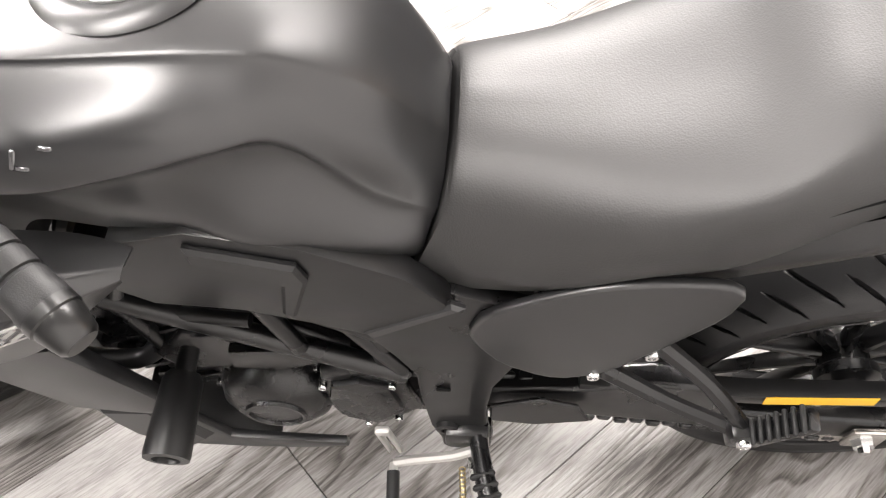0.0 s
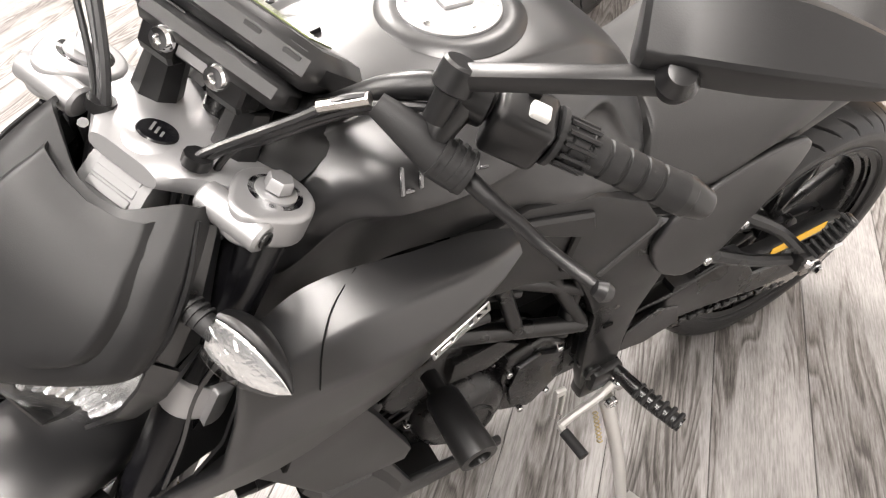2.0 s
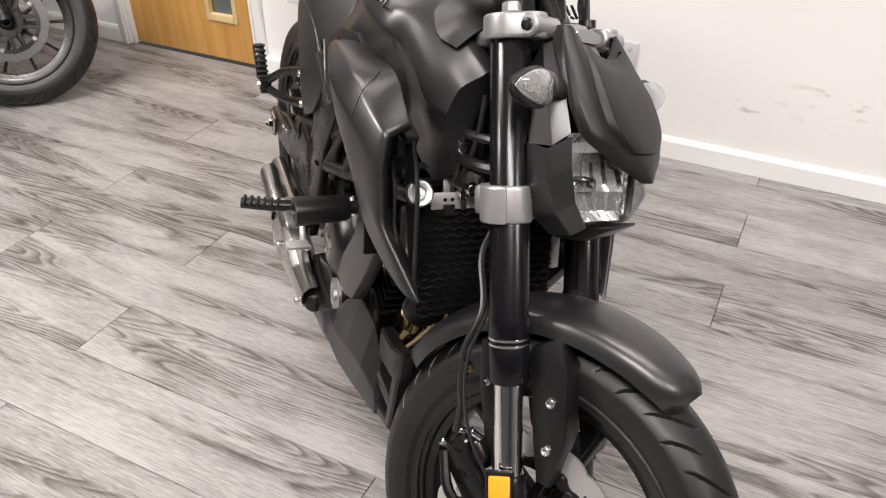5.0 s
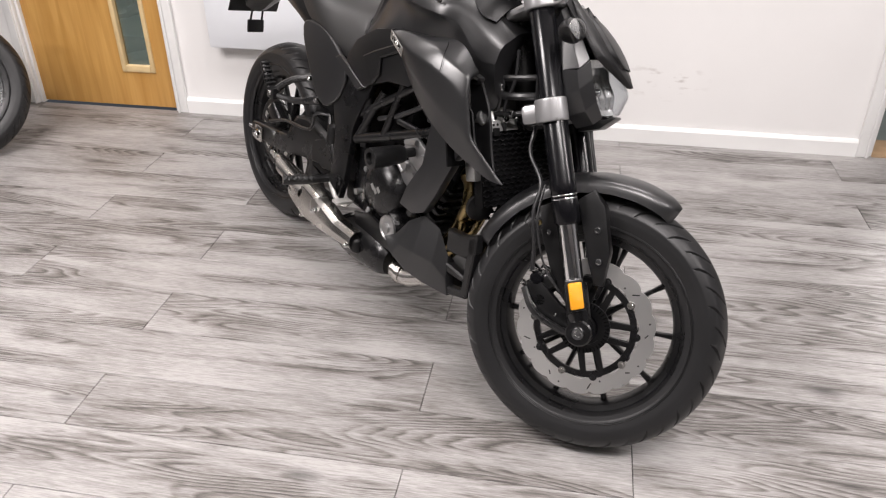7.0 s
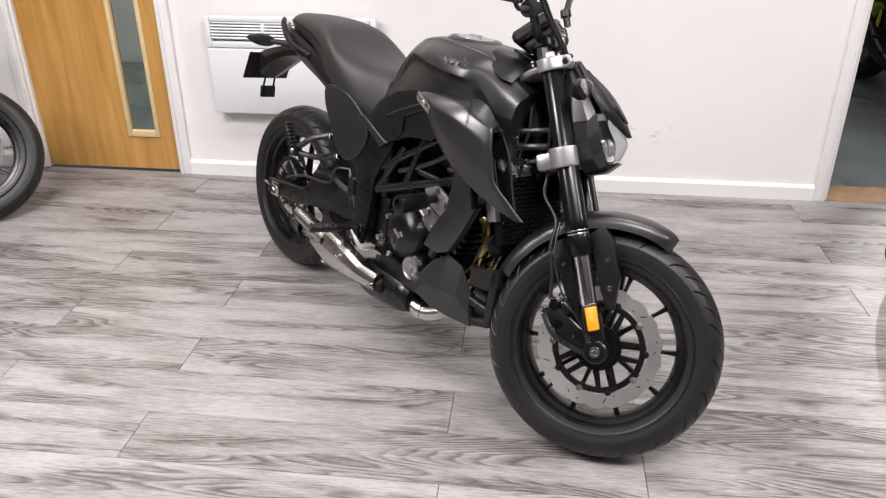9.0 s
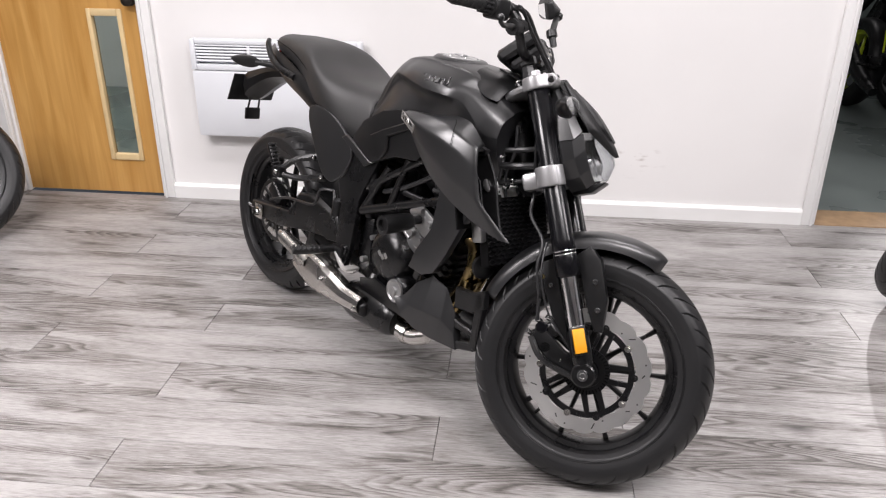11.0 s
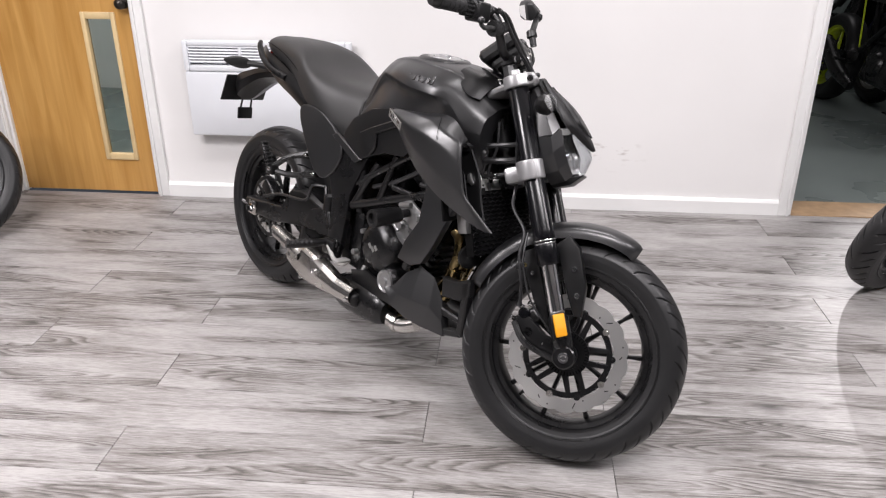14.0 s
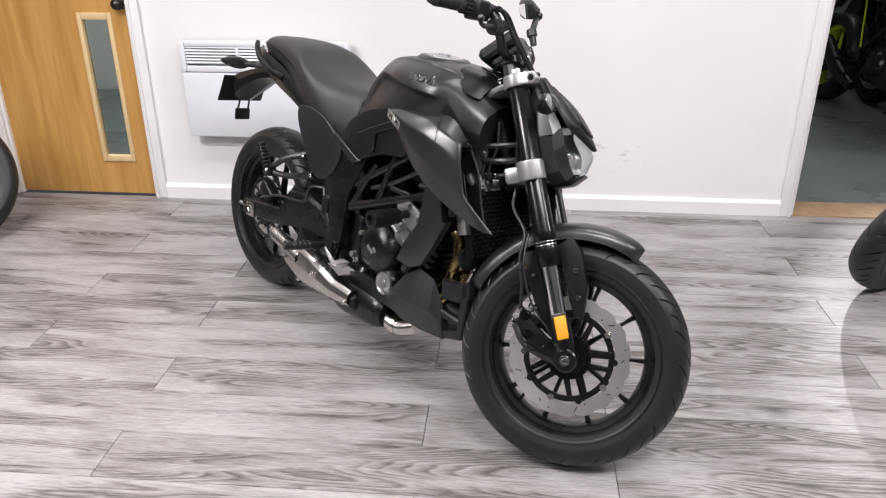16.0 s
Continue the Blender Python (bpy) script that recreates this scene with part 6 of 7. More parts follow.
part("belly_pan", shear_y(plate([(.735, .222), (.737, .239), (.801, .243), (.905, .252), (.934, .329), (.960, .400), (1.000, .450), (1.060, .440), (1.080, .400), (1.066, .364), (1.054, .278), (1.025, .226), (.960, .204), (.883, .202), (.800, .208)], 0, 0.014, 0.005, 2), belly_y), M_PAINT, moto, "matt charcoal belly pan")
part("belly_facet", shear_y(plate([(.922, .268), (.948, .335), (.975, .390), (1.055, .385), (1.052, .330), (1.040, .280), (1.012, .240), (.960, .222)], 0, 0.024, 0.012, 1), belly_y), M_PAINT, moto)
part("belly_pan", flip(shear_y(plate([(.668, .284), (.725, .300), (.735, .307), (.825, .292), (.878, .284), (.905, .320), (.960, .361), (1.030, .400), (1.050, .330), (1.080, .240), (.990, .232), (.853, .240), (.679, .240)], 0, 0.010, 0.004, 2), belly_y)), M_PLASTIC, moto, "black tray behind the belly wing")
part("belly_wing", facet([[(.914, -.168, .326), (.905, -.181, .320), (.895, -.191, .314)], [(.950, -.160, .375), (.948, -.183, .312), (.928, -.187, .275)], [(1.000, -.152, .410), (1.000, -.176, .312), (.975, -.176, .251)],
                          [(1.050, -.140, .392), (1.062, -.161, .310), (1.035, -.160, .241)], [(1.082, -.130, .335), (1.100, -.143, .280), (1.112, -.140, .238)], [(1.088, -.112, .320), (1.104, -.120, .275), (1.112, -.116, .240)]], 1, 0.005, 0.06), M_PAINT, moto, "matt charcoal faceted belly wing", sharp=30)
for poly in ([(1.075, .404), (1.130, .409), (1.180, .432), (1.185, .384), (1.150, .358), (1.080, .348)], [(1.085, .318), (1.165, .312), (1.172, .297), (1.090, .294)], [(1.092, .258), (1.170, .276), (1.172, .258), (1.096, .236)], [(1.155, .417), (1.182, .424), (1.178, .262), (1.155, .262)]):
    part("belly_front_web", plate(poly, -0.138, -0.112, 0.004, 1), M_PLASTIC, moto)
part("belly_floor", box((0.22, 0.20, 0.006), Matrix.Translation((0.950, 0.030, 0.216)), 0.002), M_PLASTIC, moto)
part("belly_front", join(box((0.05, 0.11, 0.010), Matrix.Translation((1.105, 0, 0.262)), 0.003), box((0.03, 0.16, 0.012), Matrix.Translation((1.135, 0, 0.320)), 0.003), box((0.03, 0.05, 0.07), Matrix.Translation((1.13, 0, 0.285)), 0.004)), M_PLASTIC, moto)

# --- radiator ---
rad = part("radiator", box((0.030, 0.235, 0.180), Matrix.Translation((1.122, 0, 0.570)) @ pose(0, 0, 0, 0, -18, 0), 0.004), M_DARK, moto, "black radiator behind a mesh guard")
rm = Matrix.Translation((1.122, 0, 0.570)) @ pose(0, 0, 0, 0, -18, 0)
gb = []
for i in range(15):
    z = -0.084 + 0.0115 * i
    for k in range(22):
        y0 = -0.1155 + 0.0105 * k
        gb.append(box((0.0035, 0.0118, 0.0030), rm @ Matrix.Translation((0.0185, y0 + 0.00525, z)) @ pose(0, 0, 0, 24 if (i + k) % 2 else -24, 0, 0), 0))
part("radiator_mesh", join(*gb), M_SATIN, rad, "black mesh guard", smooth=False)["kind"] = "stuff"
part("radiator_bracket", join(box((0.030, 0.200, 0.004), rm @ Matrix.Translation((0.004, 0, 0.093)), 0.001), box((0.004, 0.200, 0.026), rm @ Matrix.Translation((0.017, 0, 0.098)), 0.001), box((0.004, 0.050, 0.040), rm @ Matrix.Translation((-0.010, -0.045, 0.118)), 0.001), box((0.022, 0.004, 0.036), rm @ Matrix.Translation((-0.002, -0.018, 0.116)), 0.001)), M_BRIGHTALU, rad, "bare aluminium radiator bracket")
for y in (-0.078, -0.066, 0.05):
    part("bracket_hole", lathe([(0, 0.0006), (0.003, 0.0006), (0.003, -0.001)], rm @ Vector((0.0192, y, 0.100)), rm.to_3x3() @ Vector((1, 0, 0)), 10), M_DARK, rad)
part("bracket_clip", box((0.006, 0.018, 0.018), rm @ Matrix.Translation((0.021, -0.072, 0.084)), 0.001), M_GUNMETAL, rad)
for s in (1, -1):
    part("radiator_tank", box((0.034, 0.020, 0.110), rm @ Matrix.Translation((-0.004, s * 0.126, 0.030)), 0.004), M_CASTALU, rad)
part("radiator_cap", lathe([(0, 0.016), (0.003, 0.016), (0.004, 0.0135), (0.008, 0.0135), (0.009, 0.016), (0.013, 0.018), (0.018, 0.018), (0.0205, 0.014), (0.0205, 0.006), (0.014, 0.003), (0.014, -0.02)], (1.133, -0.134, 0.696), (0.80, -0.15, 0.55), 28), M_CASTALU, rad, "bare metal radiator cap")
part("coolant_hose", tube([(1.09, 0.10, 0.52), (1.06, 0.115, 0.47), (0.98, 0.11, 0.45), (0.93, 0.09, 0.48)], 0.014, 10, 4), M_CABLE, moto)
part("horn", lathe([(0, 0.010), (0.020, 0.012), (0.032, 0.008), (0.034, 0.0), (0.028, -0.012), (0.0, -0.018)], (1.115, -0.085, 0.470), (0.85, -0.3, 0.1), 24), M_SATIN, moto, "round black horn")

# --- engine ---
eng = part("engine_block", join(box((0.30, 0.20, 0.17), Matrix.Translation((0.76, 0, 0.345)), 0.02, 3), box((0.16, 0.19, 0.20), Matrix.Translation((0.915, 0, 0.440)) @ pose(0, 0, 0, 0, 24, 0), 0.012, 2), box((0.15, 0.17, 0.09), Matrix.Translation((0.965, 0, 0.560)) @ pose(0, 0, 0, 0, 24, 0), 0.014, 2), box((0.24, 0.16, 0.07), Matrix.Translation((0.76, 0, 0.245)), 0.02, 3)), M_ENGINE, moto, "black parallel engine casting")
for i in range(6):
    part("cylinder_fin", box((0.175, 0.205, 0.006), Matrix.Translation((0.915, 0, 0.440)) @ pose(0, 0, 0, 0, 24, 0) @ Matrix.Translation((0, 0, -0.06 + 0.026 * i)), 0.002, 1), M_ENGINE, eng)
part("cylinder_head_face", box((0.13, 0.012, 0.07), Matrix.Translation((0.905, -0.116, 0.525)) @ pose(0, 0, 0, 0, 24, 0), 0.005), M_CASTALU, eng, "bare aluminium head casting")
part("cylinder_barrel_face", box((0.10, 0.010, 0.06), Matrix.Translation((0.890, -0.116, 0.455)) @ pose(0, 0, 0, 0, 24, 0), 0.005), M_CASTALU, eng, "bare aluminium barrel casting")
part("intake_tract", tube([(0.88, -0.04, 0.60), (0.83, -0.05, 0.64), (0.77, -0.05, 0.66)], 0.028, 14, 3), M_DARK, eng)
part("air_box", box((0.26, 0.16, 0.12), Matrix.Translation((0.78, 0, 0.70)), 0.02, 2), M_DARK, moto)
# plain near-black blocks added inside the frame to darken its open gaps
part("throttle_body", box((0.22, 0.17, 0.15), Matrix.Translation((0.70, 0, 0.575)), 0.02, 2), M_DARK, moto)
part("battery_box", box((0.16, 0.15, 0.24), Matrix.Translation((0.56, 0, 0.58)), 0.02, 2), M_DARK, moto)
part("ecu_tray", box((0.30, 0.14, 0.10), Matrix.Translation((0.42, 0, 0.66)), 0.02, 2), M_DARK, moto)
# right: clutch cover and starter cover
part("clutch_cover", lathe([(0, -0.158), (0.045, -0.158), (0.062, -0.152), (0.075, -0.140), (0.082, -0.120), (0.084, -0.095)], (0.785, 0, 0.395), (0, 1, 0), 36), M_ENGINE, eng, "black round clutch cover")
part("clutch_badge", join(*[box((0.016, 0.002, 0.010), Matrix.Translation((0.785 + dx, -0.1588, 0.395 + dz)) @ pose(0, 0, 0, 0, 45, 0), 0) for dx, dz in ((-0.014, 0.004), (0.0, -0.004), (0.014, 0.004))]), M_LOGO, eng, smooth=False)
for i in range(8):
    a = 2 * math.pi * i / 8 + 0.2
    part("screw", bolt((0.785 + 0.088 * math.cos(a), -0.108, 0.395 + 0.088 * math.sin(a)), (0, -1, 0), 0.006, 0.006), M_SATIN, eng)
part("oil_filter_housing", lathe([(0.0, -0.150), (0.034, -0.150), (0.042, -0.142), (0.046, -0.125), (0.046, -0.09)], (0.850, 0, 0.310), (0, 1, 0), 28), M_ENGINE, eng)
part("oil_filter_cap", lathe([(0, -0.160), (0.012, -0.160), (0.013, -0.154), (0.026, -0.153), (0.030, -0.156), (0.034, -0.155), (0.035, -0.148)], (0.850, 0, 0.310), (0, 1, 0), 28), M_CASTALU, eng, "bare metal oil filter cap")
part("cover_web", tube([(0.90, -0.115, 0.37), (0.925, -0.12, 0.41), (0.96, -0.115, 0.42)], 0.018, 10, 3), M_ENGINE, eng)
for p, q, r in (((0.86, -0.10, 0.50), (0.93, -0.12, 0.46), 0.007), ((0.84, -0.11, 0.46), (0.90, -0.12, 0.44), 0.006), ((0.70, -0.11, 0.30), (0.70, -0.125, 0.27), 0.010), ((0.865, -0.125, 0.49), (0.865, -0.137, 0.49), 0.012), ((0.905, -0.122, 0.475), (0.905, -0.136, 0.475), 0.009), ((0.93, -0.12, 0.53), (0.93, -0.134, 0.53), 0.010), ((0.845, -0.12, 0.545), (0.90, -0.128, 0.56), 0.008), ((0.80, -0.125, 0.50), (0.86, -0.13, 0.47), 0.006), ((0.675, -0.13, 0.345), (0.675, -0.148, 0.345), 0.009), ((0.70, -0.12, 0.42), (0.70, -0.14, 0.42), 0.008)):
    part("engine_fitting", tube([p, q], r, 10, 1), M_CASTALU, eng)
# left: generator and sprocket covers
part("generator_cover", join(lathe([(0, 0.146), (0.030, 0.146), (0.052, 0.142), (0.070, 0.130), (0.078, 0.112), (0.080, 0.090)], (0.815, 0, 0.360), (0, 1, 0), 36), lathe([(0.034, 0.144), (0.036, 0.149), (0.040, 0.149), (0.042, 0.142)], (0.815, 0, 0.360), (0, 1, 0), 36)), M_ENGINE, eng, "black round generator cover")
part("generator_rim", plate([(.735, .300), (.725, .380), (.755, .440), (.815, .455), (.880, .425), (.905, .360), (.885, .290), (.815, .262)], 0.080, 0.102, 0.008, 2, 1), M_ENGINE, eng)
part("sprocket_cover", plate([(.620, .34), (.640, .44), (.690, .47), (.745, .45), (.760, .38), (.740, .30), (.680, .27)], 0.090, 0.124, 0.010, 3), M_ENGINE, eng, "black front sprocket cover")
part("sprocket_cover_boss", plate([(.645, .35), (.658, .425), (.695, .445), (.733, .43), (.742, .38), (.726, .32), (.684, .298)], 0.120, 0.134, 0.006, 2), M_ENGINE, eng)
part("upper_engine_cover", plate([(.70, .50), (.76, .545), (.90, .53), (.96, .47), (.93, .42), (.78, .44)], 0.085, 0.112, 0.012, 3), M_ENGINE, eng)
part("upper_engine_boss", plate([(.735, .490), (.775, .520), (.845, .510), (.850, .465), (.785, .460)], 0.108, 0.126, 0.006, 2), M_ENGINE, eng)
# two plain dark blocks added to close bright see-through gaps behind the engine
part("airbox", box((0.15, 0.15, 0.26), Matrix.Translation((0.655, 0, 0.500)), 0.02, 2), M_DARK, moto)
part("gearbox_rear", box((0.11, 0.21, 0.20), Matrix.Translation((0.605, 0, 0.365)), 0.02, 2), M_ENGINE, eng)
for i in range(8):
    a = 2 * math.pi * i / 8
    part("screw", bolt((0.815 + 0.083 * math.cos(a), 0.102, 0.360 + 0.083 * math.sin(a)), (0, 1, 0), 0.006, 0.006), M_CHROME if i % 3 == 0 else M_SATIN, eng)
for x, z in ((.655, .31), (.70, .285), (.655, .43), (.745, .42)):
    part("screw", bolt((x, 0.127, z), (0, 1, 0), 0.006, 0.005), M_CHROME, eng)
for s in (1, -1):
    sl = part("crash_bobbin", lathe([(0, -0.02), (0.012, -0.02), (0.012, 0.010), (0.020, 0.012), (0.0235, 0.020), (0.0265, 0.105), (0.0255, 0.110), (0.016, 0.111), (0.014, 0.100), (0, 0.100)], (0.887, s * 0.146, 0.519 if s > 0 else 0.532), (0.0, s, -0.04), 28), M_PLASTIC, moto, "black crash bobbin")
# hoses and wires round the engine
for k, pts in enumerate((((.96, -.07, .60), (.99, -.10, .66), (1.05, -.08, .70), (1.08, -.03, .72)), ((.90, -.10, .62), (.98, -.09, .63), (1.06, -.06, .68)), ((.86, .09, .60), (.95, .10, .63), (1.04, .08, .68)), ((.70, -.11, .56), (.80, -.115, .60), (.90, -.10, .66)), ((1.02, -.05, .74), (1.06, -.07, .70), (1.05, -.03, .66)), ((.74, .10, .58), (.84, .105, .63), (.94, .09, .68)))):
    part("wiring_loom", tube(pts, 0.006 + 0.002 * (k % 2), 8, 5), M_CABLE, moto)
for x, y, z in ((1.05, -.06, .73), (1.04, -.05, .70), (1.06, -.04, .67), (1.07, -.06, .78), (.86, .10, .66), (.90, .095, .60), (.80, .10, .67)):
    part("connector", box((0.030, 0.018, 0.022), Matrix.Translation((x, y, z)) @ pose(0, 0, 0, 20, 30, 15), 0.004), M_PLASTIC, moto)

# hoses, wires and clips behind the fork
for pts, r in (([(1.020, -.050, .760), (1.090, -.060, .775), (1.150, -.045, .790), (1.185, -.02, .800)], .0075), ([(1.020, -.055, .725), (1.085, -.062, .735), (1.150, -.050, .748), (1.190, -.02, .760)], .0090), ([(1.010, -.045, .690), (1.080, -.060, .690), (1.140, -.048, .705), (1.185, -.01, .725)], .0065),
               ([(1.075, -.058, .830), (1.100, -.062, .770), (1.095, -.060, .700), (1.070, -.05, .650)], .0050), ([(1.120, -.050, .845), (1.130, -.055, .780), (1.115, -.058, .715), (1.120, -.05, .660)], .0042)):
    part("hose", tube(pts, r, 8, 5), M_CABLE, moto)
for x, y, z in ((1.090, -.066, .775), (1.085, -.070, .735), (1.140, -.058, .705), (1.102, -.066, .755), (1.120, -.060, .690)):
    part("hose_clip", lathe([(0.0085, -0.004), (0.0105, -0.003), (0.0105, 0.003), (0.0085, 0.004)], (x, y + 0.006, z), (1, 0.1, 0.15), 12), M_CHROME, moto)

# --- exhaust ---
for dy in (-0.055, -0.005):
    part("header_pipe", tube([(1.010, dy, .520), (1.055, dy - 0.01, .500), (1.065, dy - 0.02, .440), (1.035, dy - 0.02, .365), (0.985, dy - 0.025, .290), (0.93, -0.06, .215), (0.87, -0.075, .185)], 0.019, 14, 6), M_BRONZE, moto, "heat-tinted exhaust header pipe")
part("header_collar", lathe([(0.019, -0.015), (0.027, -0.012), (0.027, 0.012), (0.019, 0.015)], (1.058, -0.07, 0.405), (0.25, 0, 0.9), 18), M_BRONZE, moto)
part("collector", tube([(0.93, -0.075, .190), (0.89, -0.092, .172), (0.86, -0.100, .172), (0.80, -0.11, .185)], [0.026, 0.027, 0.026, 0.026], 16, 4), M_STEEL, moto, "polished exhaust link pipe")
part("pipe_clamp", lathe([(0.028, -0.008), (0.031, -0.007), (0.031, 0.007), (0.028, 0.008)], (0.865, -0.098, .172), (1, 0.3, 0), 20, closed=True), M_STEEL, moto)
part("silencer_chamber", sym_body([(0.84, [(0, 0.04), (0.03, 0.03), (0.04, 0), (0.03, -0.03), (0, -0.04)]), (0.80, [(0, 0.055), (0.04, 0.045), (0.052, 0), (0.04, -0.04), (0, -0.048)]), (0.66, [(0, 0.06), (0.045, 0.05), (0.058, 0), (0.045, -0.045), (0, -0.052)]), (0.60, [(0, 0.05), (0.04, 0.04), (0.05, 0), (0.04, -0.035), (0, -0.04)])], 4, 3), M_SATIN, moto, "black silencer chamber")
bpy.data.objects["silencer_chamber"].location = (0, -0.105, 0.195)
mrows = []
for x, zc, w, hh in ((0.742, 0.206, 0.014, 0.018), (0.725, 0.206, 0.026, 0.026), (0.62, 0.212, 0.032, 0.034), (0.52, 0.228, 0.034, 0.044), (0.44, 0.240, 0.032, 0.042), (0.41, 0.245, 0.024, 0.032)):
    mrows.append([(x, -0.160 + w * math.cos(a), zc + hh * math.sin(a)) for a in np.linspace(0, 2 * math.pi, 20, endpoint=False)])
bmx = grid_bm(spline(np.array(mrows), 4), close_v=True)
bmesh.ops.holes_fill(bmx, edges=[e for e in bmx.edges if len(e.link_faces) == 1], sides=0)
part("silencer_body", bmx, M_SATIN, moto, "black silencer core")
net = []
for x, y in ((0.757, -.176), (0.750, -.188), (0.735, -.194), (0.690, -.1975), (0.650, -.200), (0.620, -.202), (0.580, -.204), (0.530, -.205), (0.476, -.205), (0.430, -.204), (0.385, -.202), (0.372, -.196)):
    z1 = float(np.interp(x, (.372, .410, .445, .476, .546, .620, .650, .757), (.262, .288, .298, .300, .287, .264, .254, .246)))
    z0 = float(np.interp(x, (.372, .430, .486, .757), (.222, .200, .184, .192)))
    hz = (z1 - z0) / 2
    net.append([(x, -.158, z1 + 0.001), (x, y + 0.017, z1), (x, y + 0.004, z1 - 0.012), (x, y, z0 + hz), (x, y + 0.003, z0 + 0.014), (x, y + 0.014, z0 + 0.002), (x, -.165, z0)])
sh = part("silencer_shield", facet(net[2:], 1, 0.0025, 0.06), M_STEEL, moto, "stamped stainless heat shield round a short silencer")
for x, y, z in ((.728, -.199, .212), (.555, -.209, .245), (.470, -.196, .196)):
    part("screw", bolt((x, y, z), (0, -1, 0.1), 0.008, 0.006), M_CHROME, sh)
for p0, p1 in (((.46, -.186, .262), (.318, -.190, .297)), ((.45, -.142, .245), (.232, -.148, .272))):
    p0, p1 = Vector(p0), Vector(p1)
    dr = (p1 - p0).normalized()
    up, sd = Vector((-dr.z, 0, dr.x)) * -1, Vector((0, 1, 0))
    rings = []
    for rad, k in ((0.0235, 0.0), (0.0235, 0.6), (0.0235, 1.0), (0.0215, 1.0), (0.0205, 0.55), (0.0, 0.55)):
        c = p0 + (p1 - p0) * k
        rings.append([tuple(c + up * rad * math.sin(a) + sd * rad * math.cos(a) + dr * (0.75 * rad * math.sin(a) if k == 1.0 else 0)) for a in np.linspace(0, 2 * math.pi, 24, endpoint=False)])
    part("tail_pipe", grid_bm(np.array(rings), close_v=True), M_STEEL, moto, "slash-cut stainless tail pipe")

# --- swing arm, shock, chain ---
for s in (1, -1):
    part("swing_arm", plate([(.600, .345), (.600, .405), (.44, .415), (.33, .445), (.26, .435), (.20, .355), (-.045, .325), (-.055, .300), (-.045, .272), (.16, .285), (.30, .315), (.44, .335)], s * 0.088, s * 0.122, 0.008, 3), M_SATIN, moto, "black cast swing arm")
    adj = part("chain_adjuster", box((0.050, 0.010, 0.052), Matrix.Translation((RX - 0.005, s * 0.128, RR)), 0.003), M_STEEL, moto)
    part("axle_nut", lathe([(0, 0.018), (0.008, 0.018), (0.009, 0.010), (0.015, 0.010), (0.016, 0.0)], (RX, s * 0.133, RR), (0, s, 0), 6), M_CHROME, adj)
    part("adjuster_bolt", tube([(-0.03, s * 0.118, RR), (-0.075, s * 0.118, RR)], 0.005, 8, 1), M_CHROME, adj)
    # rear footrest hanger: two struts and a folded peg
    hg = join(tube([(.36, s * .125, .585), (.30, s * .165, .560), (.258, s * .195, .520)], [0.012, 0.010, 0.010], 8, 3), tube([(.42, s * .130, .530), (.33, s * .165, .505), (.258, s * .195, .504)], [0.013, 0.010, 0.010], 8, 3))
    h = part("pillion_hanger", hg, M_SATIN, moto, "black pillion footrest hanger")
    part("hanger_knuckle", box((0.040, 0.026, 0.036), Matrix.Translation((.252, s * .199, .509)), 0.006), M_SATIN, h)
    peg = part("pillion_peg", box((0.016, 0.026, 0.085), Matrix.Translation((.226, s * .208, .556)) @ pose(0, 0, 0, s * -6, -24, 0), 0.006, 2), M_SATIN, moto, "folded pillion footpeg")
    for k in range(7):
        part("peg_tread", box((0.006, 0.030, 0.006), Matrix.Translation((.226, s * .208, .556)) @ pose(0, 0, 0, s * -6, -24, 0) @ Matrix.Translation((0.010, 0, -0.036 + 0.012 * k)), 0.002, 1), M_GRIP, peg)
    for x, z, y in ((.362, .580, .142), (.418, .530, .146), (.256, .511, .213)):
        part("screw", bolt((x, s * y, z), (0, s, 0), 0.008, 0.005), M_CHROME, h)
    # rider footpeg
    pg = part("footpeg", tube([(.545, s * .160, .338), (.532, s * .225, .335), (.512, s * .288, .333)], [0.012, 0.014, 0.013], 10, 3), M_SATIN, moto, "black folding footpeg")
    for k in range(6):
        part("peg_tread", box((0.034, 0.008, 0.012), Matrix.Translation((.538 - 0.0042 * k, s * (.212 + 0.0140 * k), .343)) @ pose(0, 0, 0, 0, 0, s * 16), 0.003, 1), M_GRIP, pg)
    part("peg_bracket", box((0.06, 0.030, 0.050), Matrix.Translation((.560, s * .150, .325)), 0.008), M_SATIN, moto)
    part("heel_guard", plate([(.53, .40), (.47, .43), (.42, .41), (.40, .36), (.47, .34), (.53, .35)], s * 0.135, s * 0.141, 0.002, 1), M_SATIN, moto)
part("swing_arm_bridge", box((0.10, 0.18, 0.05), Matrix.Translation((0.47, 0, 0.375)), 0.012), M_SATIN, moto)
part("rear_shock", join(*[lathe([(0.027, -0.006), (0.034, 0.0), (0.027, 0.006)], (0.50 - 0.012 * i, 0, 0.44 + 0.022 * i), (-0.45, 0, 0.9), 20) for i in range(9)]), M_GLOSSBLACK, moto, "rear shock spring")
part("shock_body", cyl((0.51, 0, 0.42), (0.40, 0, 0.64), 0.020, seg=16), M_SATIN, moto)
